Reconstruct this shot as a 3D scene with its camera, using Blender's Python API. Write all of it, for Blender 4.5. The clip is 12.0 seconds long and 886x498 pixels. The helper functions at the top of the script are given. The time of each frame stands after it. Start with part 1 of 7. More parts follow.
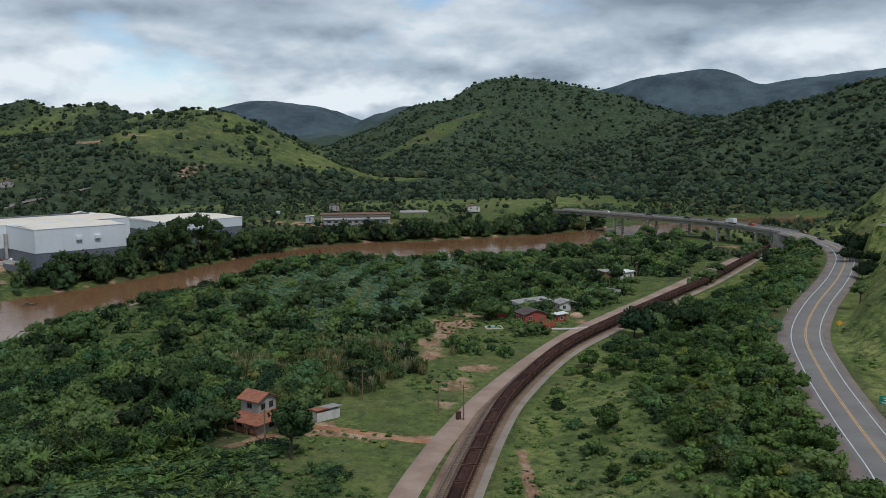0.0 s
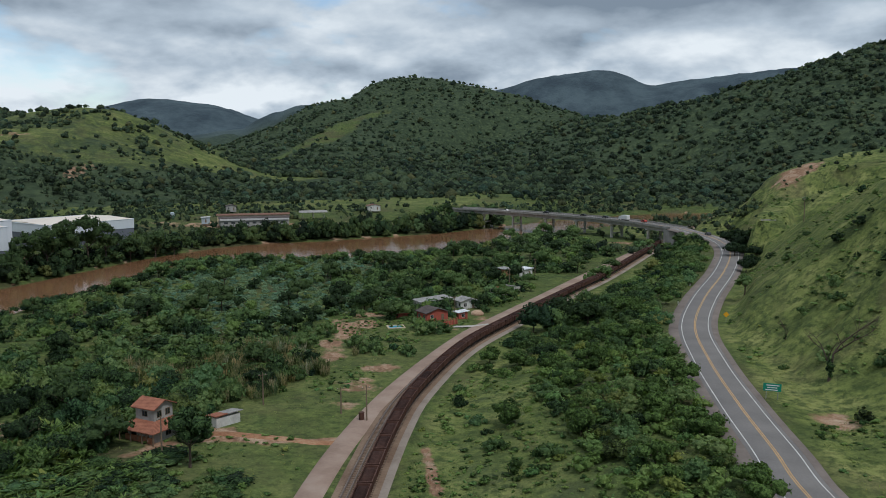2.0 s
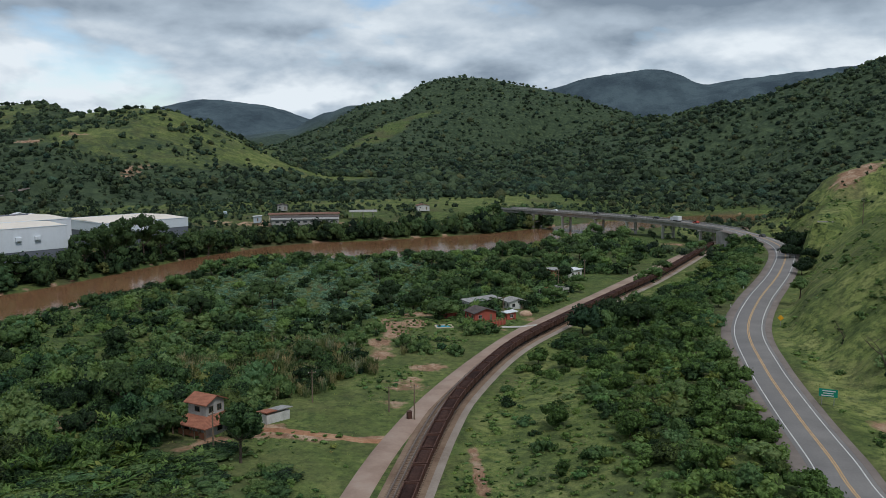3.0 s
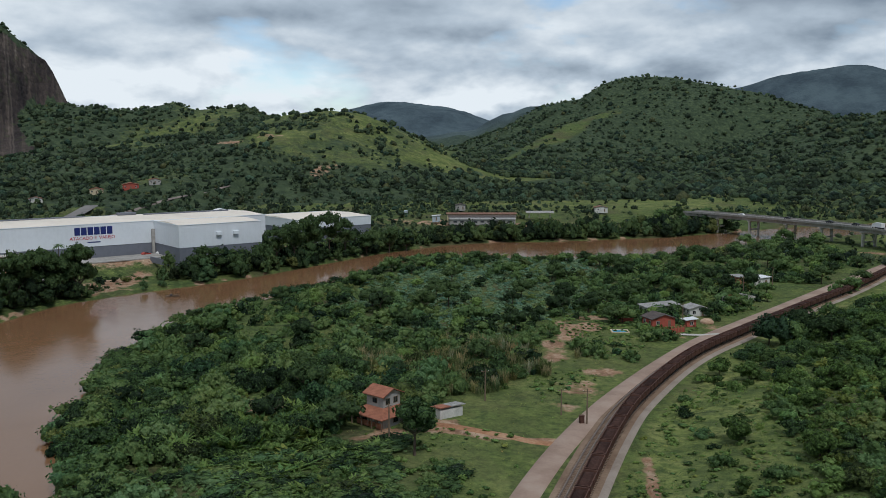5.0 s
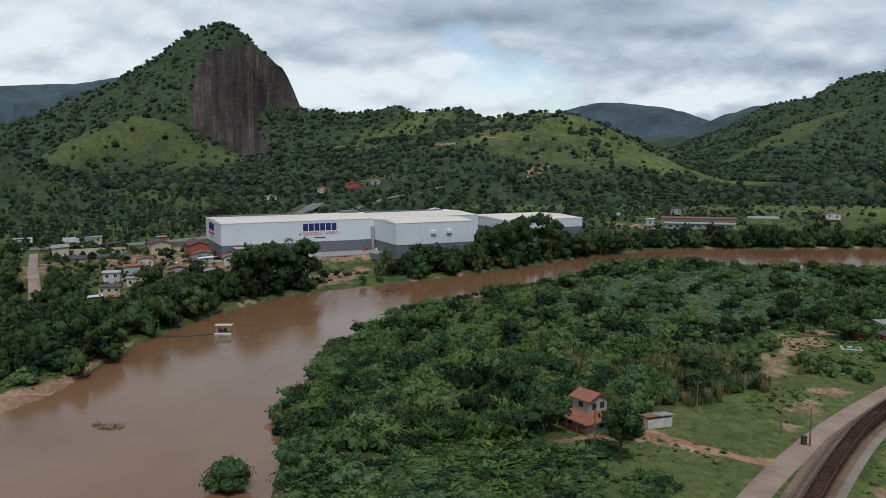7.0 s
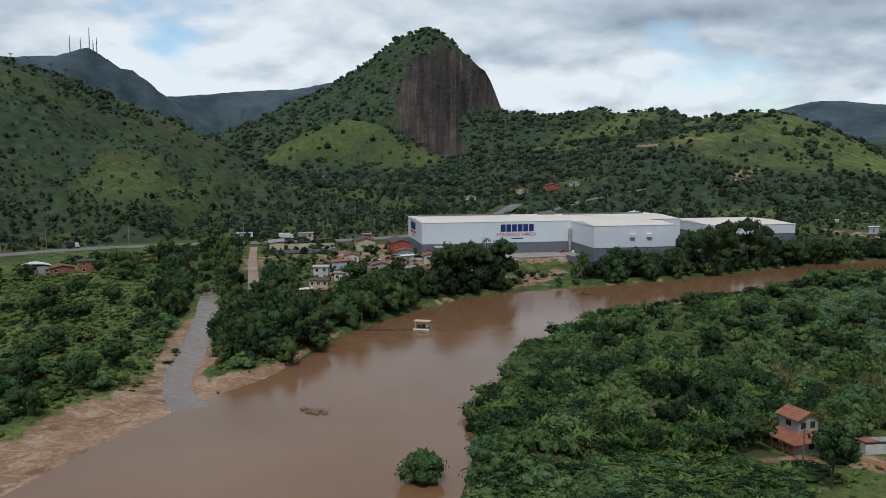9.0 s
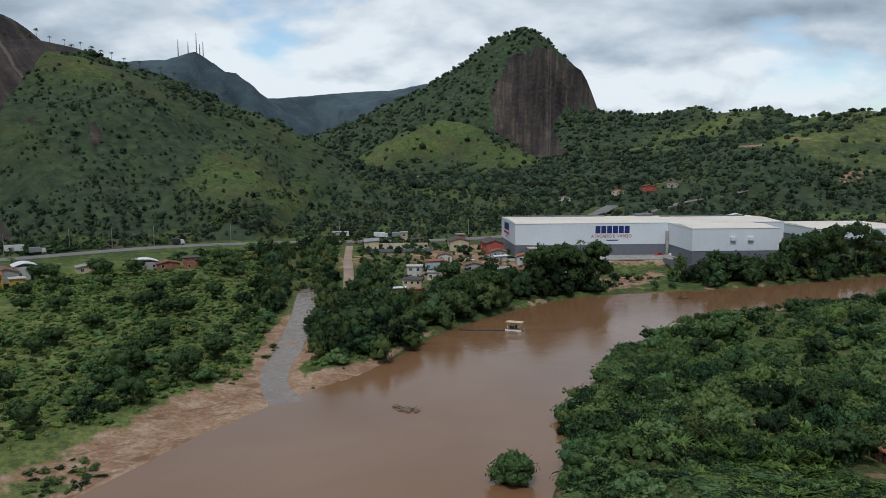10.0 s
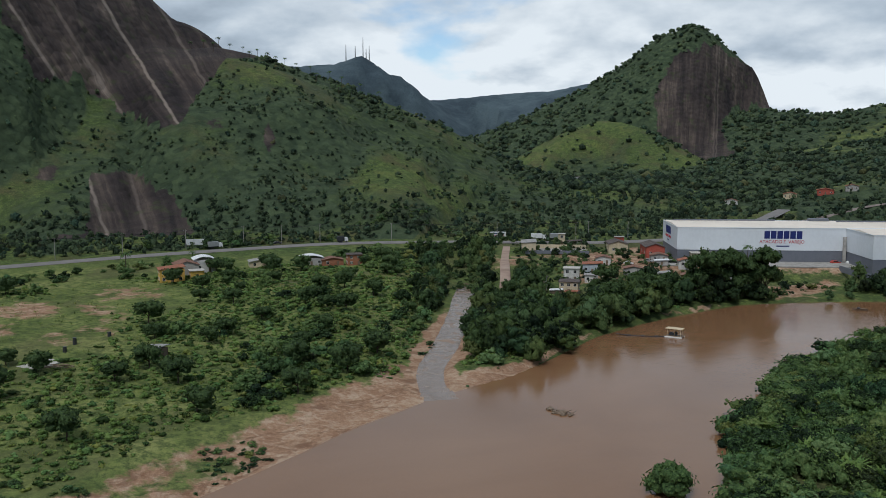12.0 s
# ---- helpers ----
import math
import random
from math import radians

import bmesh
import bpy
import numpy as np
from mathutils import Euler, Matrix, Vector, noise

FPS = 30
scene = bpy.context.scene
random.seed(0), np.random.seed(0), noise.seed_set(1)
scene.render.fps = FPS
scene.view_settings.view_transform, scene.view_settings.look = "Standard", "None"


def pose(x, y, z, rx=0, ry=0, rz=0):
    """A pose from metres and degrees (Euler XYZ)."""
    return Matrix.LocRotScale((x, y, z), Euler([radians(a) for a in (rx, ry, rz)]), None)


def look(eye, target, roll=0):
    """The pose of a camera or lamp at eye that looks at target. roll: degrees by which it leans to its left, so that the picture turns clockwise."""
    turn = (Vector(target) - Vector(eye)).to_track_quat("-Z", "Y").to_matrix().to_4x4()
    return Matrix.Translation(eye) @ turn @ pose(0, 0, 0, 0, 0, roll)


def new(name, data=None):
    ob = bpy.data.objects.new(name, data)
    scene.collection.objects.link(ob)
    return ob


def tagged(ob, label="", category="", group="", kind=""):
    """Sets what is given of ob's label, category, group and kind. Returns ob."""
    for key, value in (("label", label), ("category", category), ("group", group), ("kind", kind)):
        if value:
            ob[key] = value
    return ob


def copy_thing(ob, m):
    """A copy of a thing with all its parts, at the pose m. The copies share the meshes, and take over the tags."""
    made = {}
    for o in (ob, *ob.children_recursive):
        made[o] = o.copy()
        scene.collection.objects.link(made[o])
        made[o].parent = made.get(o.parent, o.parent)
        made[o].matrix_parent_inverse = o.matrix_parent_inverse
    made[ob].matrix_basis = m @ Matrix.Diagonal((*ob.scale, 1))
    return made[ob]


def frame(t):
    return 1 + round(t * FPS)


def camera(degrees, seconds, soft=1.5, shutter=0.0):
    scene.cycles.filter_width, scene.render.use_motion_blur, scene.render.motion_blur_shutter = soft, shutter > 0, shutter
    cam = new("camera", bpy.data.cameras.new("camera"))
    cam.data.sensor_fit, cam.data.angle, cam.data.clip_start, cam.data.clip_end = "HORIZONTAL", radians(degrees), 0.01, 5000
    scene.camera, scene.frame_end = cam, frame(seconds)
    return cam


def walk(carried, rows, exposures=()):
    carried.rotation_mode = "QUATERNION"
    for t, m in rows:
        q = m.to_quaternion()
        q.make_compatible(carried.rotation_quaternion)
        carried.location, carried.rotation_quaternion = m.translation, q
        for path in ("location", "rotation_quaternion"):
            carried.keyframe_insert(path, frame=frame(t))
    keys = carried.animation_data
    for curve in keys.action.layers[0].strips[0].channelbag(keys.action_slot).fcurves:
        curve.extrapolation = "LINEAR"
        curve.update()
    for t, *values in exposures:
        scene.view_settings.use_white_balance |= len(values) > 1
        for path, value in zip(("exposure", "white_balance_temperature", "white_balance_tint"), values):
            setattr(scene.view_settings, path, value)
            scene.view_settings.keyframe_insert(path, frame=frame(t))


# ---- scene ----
cam = camera(54.26, 12.0, 0.65)
PATH = [
    (0.0, pose(0, 0, 54, 83.08, 0.05, -0.00)),
    (0.5, pose(0, 0, 54, 83.08, 0.05, -2.15)),
    (1.0, pose(0, 0, 54, 83.04, 0.05, -5.10)),
    (1.5, pose(0, 0, 54, 83.03, 0.05, -6.46)),
    (2.0, pose(0, 0, 54, 83.03, 0.05, -6.61)),
    (2.5, pose(0, 0, 54, 83.03, 0.05, -6.04)),
    (3.0, pose(0, 0, 54, 83.03, 0.05, -3.36)),
    (3.2, pose(0, 0, 54, 83.05, 0.05, -2.32)),
    (4.8, pose(0, 0, 54, 83.10, 0.05, 6.88)),
    (5.0, pose(0, 0, 54, 83.10, 0.05, 8.34)),
    (5.5, pose(0, 0, 54, 83.13, 0.05, 11.87)),
    (6.0, pose(0, 0, 54, 83.16, 0.05, 15.37)),
    (6.5, pose(0, 0, 54, 83.20, 0.05, 18.78)),
    (7.0, pose(0, 0, 54, 83.21, 0.05, 22.30)),
    (7.2, pose(0, 0, 54, 83.23, 0.05, 23.66)),
    (8.8, pose(0, 0, 54, 83.31, 0.05, 34.13)),
    (9.0, pose(0, 0, 54, 83.32, 0.05, 35.37)),
    (9.5, pose(0, 0, 54, 83.35, 0.05, 38.43)),
    (10.0, pose(0, 0, 54, 83.36, 0.05, 41.58)),
    (10.5, pose(0, 0, 54, 83.38, 0.05, 44.72)),
    (11.0, pose(0, 0, 54, 83.40, 0.05, 47.84)),
    (11.5, pose(0, 0, 54, 83.41, 0.05, 50.63)),
    (12.0, pose(0, 0, 54, 83.43, 0.05, 52.02)),
]
walk(cam, PATH, [(0.0, 0.2, 6200, 9), (12.0, 0.2, 6200, 9)])

# ---- world, sun ----
SUN_EL, SUN_AZ = radians(58), radians(150)
world = bpy.data.worlds.new("sky")
scene.world = world
world.use_nodes = True
wn, wl = world.node_tree.nodes, world.node_tree.links
wn.clear()


def wnode(kind, **values):
    n = wn.new(kind)
    for key, value in values.items():
        n.inputs[key].default_value = value
    return n


def wmath(op, a, b=None, c=None):
    n = wn.new("ShaderNodeMath")
    n.operation = op
    for i, v in enumerate((a, b, c)):
        if v is None:
            continue
        if isinstance(v, (int, float)):
            n.inputs[i].default_value = v
        else:
            wl.new(v, n.inputs[i])
    return n.outputs[0]


sky = wn.new("ShaderNodeTexSky")
sky.sky_type, sky.sun_disc, sky.sun_elevation, sky.sun_rotation = "NISHITA", False, SUN_EL, SUN_AZ
sky.air_density, sky.dust_density, sky.ozone_density = 1.0, 0.1, 3.0
coords = wn.new("ShaderNodeTexCoord")
split = wn.new("ShaderNodeSeparateXYZ")
wl.new(coords.outputs["Generated"], split.inputs[0])
def lifted(scale, up_by, at):
    m = wn.new("ShaderNodeMapping")
    m.inputs["Scale"].default_value, m.inputs["Location"].default_value = scale, (at[0], at[1], at[2] + up_by)
    wl.new(coords.outputs["Generated"], m.inputs["Vector"])
    return m.outputs[0]


def cloud_noise(vector, scale, detail, rough, bend=0.0):
    n = wnode("ShaderNodeTexNoise", Scale=scale, Detail=detail, Roughness=rough, Distortion=bend)
    wl.new(vector, n.inputs["Vector"])
    return n.outputs["Fac"]


# heaps of cloud, brighter where they thin out upwards
ROLL, HEAP = (1.0, 1.0, 3.0), (1.0, 1.0, 2.2)
roll = cloud_noise(lifted(ROLL, 0.0, (0.3, 0.1, 0.05)), 2.6, 6.0, 0.5, 0.25)
roll_up = cloud_noise(lifted(ROLL, 0.09, (0.3, 0.1, 0.05)), 2.6, 6.0, 0.5, 0.25)
puff = cloud_noise(lifted(HEAP, 0.0, (0.37, 0.11, 0.05)), 6.5, 8.0, 0.5, 0.1)
puff_up = cloud_noise(lifted(HEAP, 0.04, (0.37, 0.11, 0.05)), 6.5, 8.0, 0.5, 0.1)
broad = cloud_noise(lifted((1.0, 1.0, 2.2), 0.0, (0.9, 0.4, 0.0)), 2.0, 2.0, 0.5)
low = wmath("MAXIMUM", wmath("SUBTRACT", 1.0, wmath("MULTIPLY", wmath("ABSOLUTE", split.outputs[2]), 4.5)), 0.0)
relief = wmath("ADD", wmath("MULTIPLY", wmath("SUBTRACT", roll, roll_up), 0.55), wmath("MULTIPLY", wmath("MULTIPLY", wmath("SUBTRACT", puff, puff_up), 1.5), wmath("ADD", low, 0.05)))
heap = wmath("ADD", wmath("MULTIPLY", roll, 0.66), wmath("MULTIPLY", puff, 0.34))
cover = wn.new("ShaderNodeValToRGB")
cover.color_ramp.elements[0].position, cover.color_ramp.elements[1].position = 0.385, 0.45
wl.new(wmath("ADD", heap, wmath("MULTIPLY", low, 0.01)), cover.inputs[0])
# the heavy cloud bank to the east
east = wmath("MULTIPLY", wmath("MINIMUM", wmath("MAXIMUM", wmath("MULTIPLY", wmath("ADD", split.outputs[0], 0.0), 3.4), 0.0), 1.0),
             wmath("MINIMUM", wmath("MAXIMUM", wmath("MULTIPLY", wmath("ADD", split.outputs[2], -0.08), 12.0), 0.0), 1.0))
shade = wn.new("ShaderNodeValToRGB")
for e, (p, c) in zip(shade.color_ramp.elements, ((0.30, (0.25, 0.31, 0.38, 1)), (0.66, (0.92, 0.97, 1.0, 1)))):
    e.position, e.color = p, c
mid = shade.color_ramp.elements.new(0.48)
mid.color = (0.53, 0.61, 0.69, 1)
tone = wmath("ADD", wmath("ADD", relief, 1.07), wmath("MULTIPLY", low, 0.06))
tone = wmath("SUBTRACT", tone, wmath("ADD", wmath("MULTIPLY", roll, 0.56), wmath("MULTIPLY", broad, 0.52)))
wl.new(wmath("SUBTRACT", tone, wmath("MULTIPLY", east, 0.26)), shade.inputs[0])
blue = wn.new("ShaderNodeBackground")
blue.inputs["Strength"].default_value = 0.1
wl.new(sky.outputs[0], blue.inputs["Color"])
cloud = wn.new("ShaderNodeBackground")
cloud.inputs["Strength"].default_value = 0.76
wl.new(shade.outputs[0], cloud.inputs["Color"])
mixed = wn.new("ShaderNodeMixShader")
wl.new(cover.outputs[0], mixed.inputs[0])
wl.new(blue.outputs[0], mixed.inputs[1])
wl.new(cloud.outputs[0], mixed.inputs[2])
world_out = wn.new("ShaderNodeOutputWorld")
wl.new(mixed.outputs[0], world_out.inputs["Surface"])

sun_data = bpy.data.lights.new("sun", "SUN")
sun_data.energy, sun_data.angle, sun_data.color = 1.5, radians(10), (1.0, 0.98, 0.95)
sun = new("sun", sun_data)
sun.matrix_world = look((0, 0, 400), (-math.sin(SUN_AZ) * math.cos(SUN_EL) * 300, -math.cos(SUN_AZ) * math.cos(SUN_EL) * 300,
                                     400 - math.sin(SUN_EL) * 300))


# ---- materials ----
class Mat:
    """A small builder of node materials."""

    def __init__(self, name, rough=0.8, metal=0.0, spec=0.3):
        self.m = bpy.data.materials.new(name)
        self.m.use_nodes = True
        self.n, self.l = self.m.node_tree.nodes, self.m.node_tree.links
        self.b = self.n["Principled BSDF"]
        self.b.inputs["Roughness"].default_value = rough
        self.b.inputs["Metallic"].default_value = metal
        self.b.inputs["Specular IOR Level"].default_value = spec
        self.pos = self.n.new("ShaderNodeNewGeometry").outputs["Position"]

    def set(self, sock, v):
        if isinstance(v, tuple) and len(v) == 3:
            v = (*v, 1)
        if hasattr(v, "links"):
            self.l.new(v, sock)
        else:
            sock.default_value = v

    def noise(self, scale, detail=5.0, rough=0.55, vec=None, distort=0.0):
        n = self.n.new("ShaderNodeTexNoise")
        n.inputs["Scale"].default_value, n.inputs["Detail"].default_value = scale, detail
        n.inputs["Roughness"].default_value, n.inputs["Distortion"].default_value = rough, distort
        self.l.new(vec or self.pos, n.inputs["Vector"])
        return n.outputs["Fac"]

    def voronoi(self, scale, out="Distance", vec=None):
        n = self.n.new("ShaderNodeTexVoronoi")
        n.inputs["Scale"].default_value = scale
        self.l.new(vec or self.pos, n.inputs["Vector"])
        return n.outputs[out]

    def stretch(self, sx, sy, sz, vec=None):
        n = self.n.new("ShaderNodeMapping")
        n.inputs["Scale"].default_value = (sx, sy, sz)
        self.l.new(vec or self.pos, n.inputs["Vector"])
        return n.outputs[0]

    def ramp(self, fac, stops):
        n = self.n.new("ShaderNodeValToRGB")
        els = n.color_ramp.elements
        while len(els) < len(stops):
            els.new(0.5)
        for e, (p, c) in zip(els, stops):
            e.position = p
            e.color = (c, c, c, 1) if isinstance(c, (int, float)) else (*c, 1)
        self.l.new(fac, n.inputs[0])
        return n.outputs[0]

    def mix(self, fac, a, b, mode="MIX"):
        n = self.n.new("ShaderNodeMix")
        n.data_type, n.blend_type = "RGBA", mode
        self.set(n.inputs["Factor"], fac)
        self.set(n.inputs["A"], a)
        self.set(n.inputs["B"], b)
        return n.outputs["Result"]

    def math(self, op, a, b=0.0):
        n = self.n.new("ShaderNodeMath")
        n.operation = op
        self.set(n.inputs[0], a)
        self.set(n.inputs[1], b)
        return n.outputs[0]

    def attr(self, name):
        n = self.n.new("ShaderNodeAttribute")
        n.attribute_name = name
        s = self.n.new("ShaderNodeSeparateColor")
        self.l.new(n.outputs["Color"], s.inputs[0])
        return s.outputs

    def random(self):
        return self.n.new("ShaderNodeObjectInfo").outputs["Random"]

    def island(self):
        return self.n.new("ShaderNodeNewGeometry").outputs["Random Per Island"]

    def colour(self, c):
        self.set(self.b.inputs["Base Color"], c)
        return self

    def rough(self, v):
        self.set(self.b.inputs["Roughness"], v)
        return self

    def bump(self, height, strength=0.4, distance=0.1):
        n = self.n.new("ShaderNodeBump")
        n.inputs["Strength"].default_value, n.inputs["Distance"].default_value = strength, distance
        self.l.new(height, n.inputs["Height"])
        self.l.new(n.outputs[0], self.b.inputs["Normal"])
        return self


def weathered(name, c, rough=0.75, dark=0.7, scale=0.35, metal=0.0, streak=0.0, spec=0.3):
    """A painted, plastered or metal surface with grime at two scales."""
    k = Mat(name, rough, metal, spec)
    lo = tuple(v * dark for v in c)
    f = k.math("ADD", k.math("MULTIPLY", k.noise(scale, 4), 0.6), k.math("MULTIPLY", k.noise(scale * 9, 5, 0.65), 0.4))
    base = k.ramp(f, ((0.36, lo), (0.56, c)))
    if streak:
        s = k.ramp(k.noise(0.9, 4, 0.6, k.stretch(1, 1, 0.12)), ((0.45, 0.0), (0.75, streak)))
        base = k.mix(s, base, tuple(v * 0.45 for v in c))
    k.colour(base)
    k.bump(k.noise(scale * 14, 4), 0.25, 0.03)
    return k.m


def ground_material():
    k = Mat("ground_cover", 0.95, 0, 0.1)
    wood, rock, dirt = k.attr("zone")[:3]
    tall, far, across = k.attr("cover")[:3]
    a, b, c = k.noise(0.012, 6, 0.6), k.noise(0.11, 6, 0.62), k.noise(1.1, 5, 0.65)
    grass = k.ramp(k.math("ADD", k.math("MULTIPLY", a, 0.5), k.math("MULTIPLY", b, 0.5)),
                   ((0.34, (0.082, 0.114, 0.038)), (0.46, (0.130, 0.177, 0.053)), (0.56, (0.181, 0.228, 0.066)), (0.68, (0.243, 0.204, 0.101))))
    grass = k.mix(k.ramp(k.noise(0.32, 5, 0.7), ((0.40, 0.75), (0.58, 0.0))), grass, (0.043, 0.064, 0.022))
    grass = k.mix(k.ramp(k.noise(0.13, 7, 0.78), ((0.42, 0.6), (0.52, 0.0))), grass, (0.054, 0.080, 0.029))
    grass = k.mix(k.ramp(k.noise(0.055, 5, 0.65), ((0.54, 0.0), (0.66, 0.7))), grass, (0.167, 0.179, 0.054))
    grass = k.mix(k.ramp(k.noise(0.021, 5, 0.62, None, 0.6), ((0.50, 0.0), (0.64, 0.75))), grass, (0.117, 0.097, 0.053))
    grass = k.mix(k.ramp(c, ((0.35, 0.75), (0.62, 0.0))), grass, (0.030, 0.045, 0.017))
    # Canopy cells: the shade between crowns is put into the leaf colour.
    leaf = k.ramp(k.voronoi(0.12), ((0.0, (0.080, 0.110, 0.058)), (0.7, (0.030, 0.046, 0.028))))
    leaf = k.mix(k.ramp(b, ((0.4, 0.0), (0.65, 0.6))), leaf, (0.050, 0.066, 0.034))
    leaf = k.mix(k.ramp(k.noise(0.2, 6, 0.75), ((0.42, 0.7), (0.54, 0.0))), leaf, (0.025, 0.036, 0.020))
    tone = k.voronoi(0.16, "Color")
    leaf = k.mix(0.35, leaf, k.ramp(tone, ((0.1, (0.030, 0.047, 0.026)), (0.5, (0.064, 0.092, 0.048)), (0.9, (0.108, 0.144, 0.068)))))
    # Blue distance haze, put into the colour of the farthest hills.
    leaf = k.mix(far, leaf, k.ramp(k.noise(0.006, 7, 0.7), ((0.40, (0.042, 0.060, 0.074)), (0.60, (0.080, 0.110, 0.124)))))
    meadow = k.ramp(k.noise(0.07, 6, 0.68), ((0.36, (0.088, 0.112, 0.036)), (0.50, (0.176, 0.210, 0.062)), (0.64, (0.275, 0.284, 0.100))))
    meadow = k.mix(k.ramp(k.noise(0.45, 6, 0.75), ((0.40, 0.85), (0.56, 0.0))), meadow, (0.048, 0.072, 0.025))
    meadow = k.mix(k.ramp(k.noise(0.03, 5, 0.6, None, 0.8), ((0.52, 0.0), (0.64, 0.6))), meadow, (0.135, 0.125, 0.060))
    # The mask holds lush grass and the painted sun patch on the green hills.
    grass = k.mix(tall, grass, meadow)
    fading = k.ramp(k.math("ADD", wood, k.math("MULTIPLY", k.math("SUBTRACT", b, 0.5), 0.9)), ((0.30, 0.0), (0.62, 1.0)))
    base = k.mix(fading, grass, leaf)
    soil = k.ramp(k.math("ADD", k.math("MULTIPLY", b, 0.55), k.math("MULTIPLY", c, 0.45)),
                  ((0.35, (0.20, 0.105, 0.062)), (0.52, (0.33, 0.20, 0.125)), (0.66, (0.46, 0.34, 0.24))))
    soil = k.mix(k.ramp(k.noise(0.22, 6, 0.6, None, 1.6), ((0.48, 0.0), (0.66, 0.55))), soil, (0.52, 0.40, 0.29))
    soil = k.mix(k.ramp(k.noise(0.17, 6, 0.68, k.stretch(1, 0.6, 1), 1.0), ((0.38, 0.8), (0.47, 0.0))), soil, (0.19, 0.105, 0.065))
    edge = k.ramp(k.math("ADD", dirt, k.math("MULTIPLY", k.math("SUBTRACT", k.noise(0.16, 6, 0.65), 0.5), 1.3)), ((0.45, 0.0), (0.62, 1.0)))
    base = k.mix(edge, base, soil)
    # water stains down the bare rock
    down = k.n.new("ShaderNodeSeparateXYZ")
    k.l.new(k.pos, down.inputs[0])
    run = k.n.new("ShaderNodeCombineXYZ")
    k.l.new(k.math("ADD", k.math("MULTIPLY", across, 100.0), k.math("MULTIPLY", k.math("SUBTRACT", k.noise(0.03, 3), 0.5), 7.0)), run.inputs[0])
    k.l.new(k.math("MULTIPLY", down.outputs[2], 0.09), run.inputs[1])
    runs = k.math("ADD", k.math("MULTIPLY", k.noise(0.07, 7, 0.70, run.outputs[0]), 0.64), k.math("MULTIPLY", k.noise(0.018, 8, 0.74), 0.36))
    stone = k.ramp(runs, ((0.36, (0.020, 0.018, 0.019)), (0.45, (0.038, 0.031, 0.030)), (0.52, (0.062, 0.049, 0.044)), (0.58, (0.105, 0.082, 0.068)), (0.66, (0.25, 0.205, 0.17))))
    course = k.math("ADD", k.math("MULTIPLY", across, 100.0), k.math("MULTIPLY", k.math("SUBTRACT", k.noise(0.04, 5), 0.5), 5.5))
    for where, strong in ((763.0, 0.85), (728.0, 0.35), (822.0, 0.75), (796.0, 0.3), (934.0, 0.22), (938.5, 0.16)):
        line = k.math("ABSOLUTE", k.math("SUBTRACT", course, where))
        stone = k.mix(k.ramp(k.math("MULTIPLY", line, 0.1), ((0.05, strong), (0.17, 0.0))), stone, (0.25, 0.205, 0.17))
    stone = k.mix(k.ramp(k.noise(0.08, 5, 0.6), ((0.56, 0.0), (0.70, 0.55))), stone, (0.05, 0.066, 0.026))
    bare = k.ramp(k.math("ADD", rock, k.math("MULTIPLY", k.math("SUBTRACT", k.noise(0.03, 8, 0.74), 0.5), 1.9)), ((0.45, 0.0), (0.55, 1.0)))
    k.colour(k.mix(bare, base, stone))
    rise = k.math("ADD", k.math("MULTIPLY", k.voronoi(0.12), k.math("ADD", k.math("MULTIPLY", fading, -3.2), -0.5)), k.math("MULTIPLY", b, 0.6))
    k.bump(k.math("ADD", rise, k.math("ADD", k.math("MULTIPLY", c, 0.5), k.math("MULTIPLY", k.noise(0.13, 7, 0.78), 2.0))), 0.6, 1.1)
    return k.m


GROUND = ground_material()


def water_material():
    k = Mat("muddy_water", 0.12, 0, 0.22)
    f = k.noise(0.018, 5, 0.6, k.stretch(1, 0.6, 1), 0.6)
    k.colour(k.ramp(f, ((0.3, (0.170, 0.086, 0.042)), (0.7, (0.225, 0.120, 0.062)))))
    k.rough(k.ramp(k.noise(0.03, 4, 0.6, None, 0.8), ((0.35, 0.06), (0.7, 0.22))))
    k.bump(k.math("ADD", k.noise(0.9, 4, 0.6), k.math("MULTIPLY", k.noise(0.12, 3), 1.5)), 0.22, 0.12)
    return k.m


WATER = water_material()


def creek_material():
    k = Mat("rippled_creek", 0.2, 0, 0.4)
    f = k.noise(0.16, 5, 0.55, None, 0.8)
    k.colour(k.ramp(f, ((0.36, (0.150, 0.098, 0.068)), (0.58, (0.205, 0.145, 0.108)), (0.70, (0.30, 0.20, 0.135)))))
    k.rough(k.ramp(f, ((0.55, 0.18), (0.66, 0.7))))
    k.bump(k.noise(1.4, 5, 0.65), 0.5, 0.15)
    return k.m


CREEK_WATER = creek_material()


def road_material():
    k = Mat("asphalt", 0.85, 0, 0.3)
    f = k.math("ADD", k.math("MULTIPLY", k.noise(0.15, 5), 0.6), k.math("MULTIPLY", k.noise(2.5, 5, 0.7), 0.4))
    k.colour(k.ramp(f, ((0.35, (0.150, 0.138, 0.131)), (0.65, (0.215, 0.198, 0.186)))))
    k.bump(k.noise(6, 4), 0.3, 0.02)
    return k.m


def soil_material(name, lo, hi, pale, fine=0.45):
    k = Mat(name, 0.95, 0, 0.1)
    f = k.math("ADD", k.math("MULTIPLY", k.noise(0.12, 6, 0.6), 1.0 - fine), k.math("MULTIPLY", k.noise(1.6, 5, 0.65), fine))
    k.colour(k.ramp(f, ((0.36, lo), (0.52, hi), (0.66, pale))))
    k.bump(k.noise(1.5, 6), 0.3, 0.06)
    return k.m


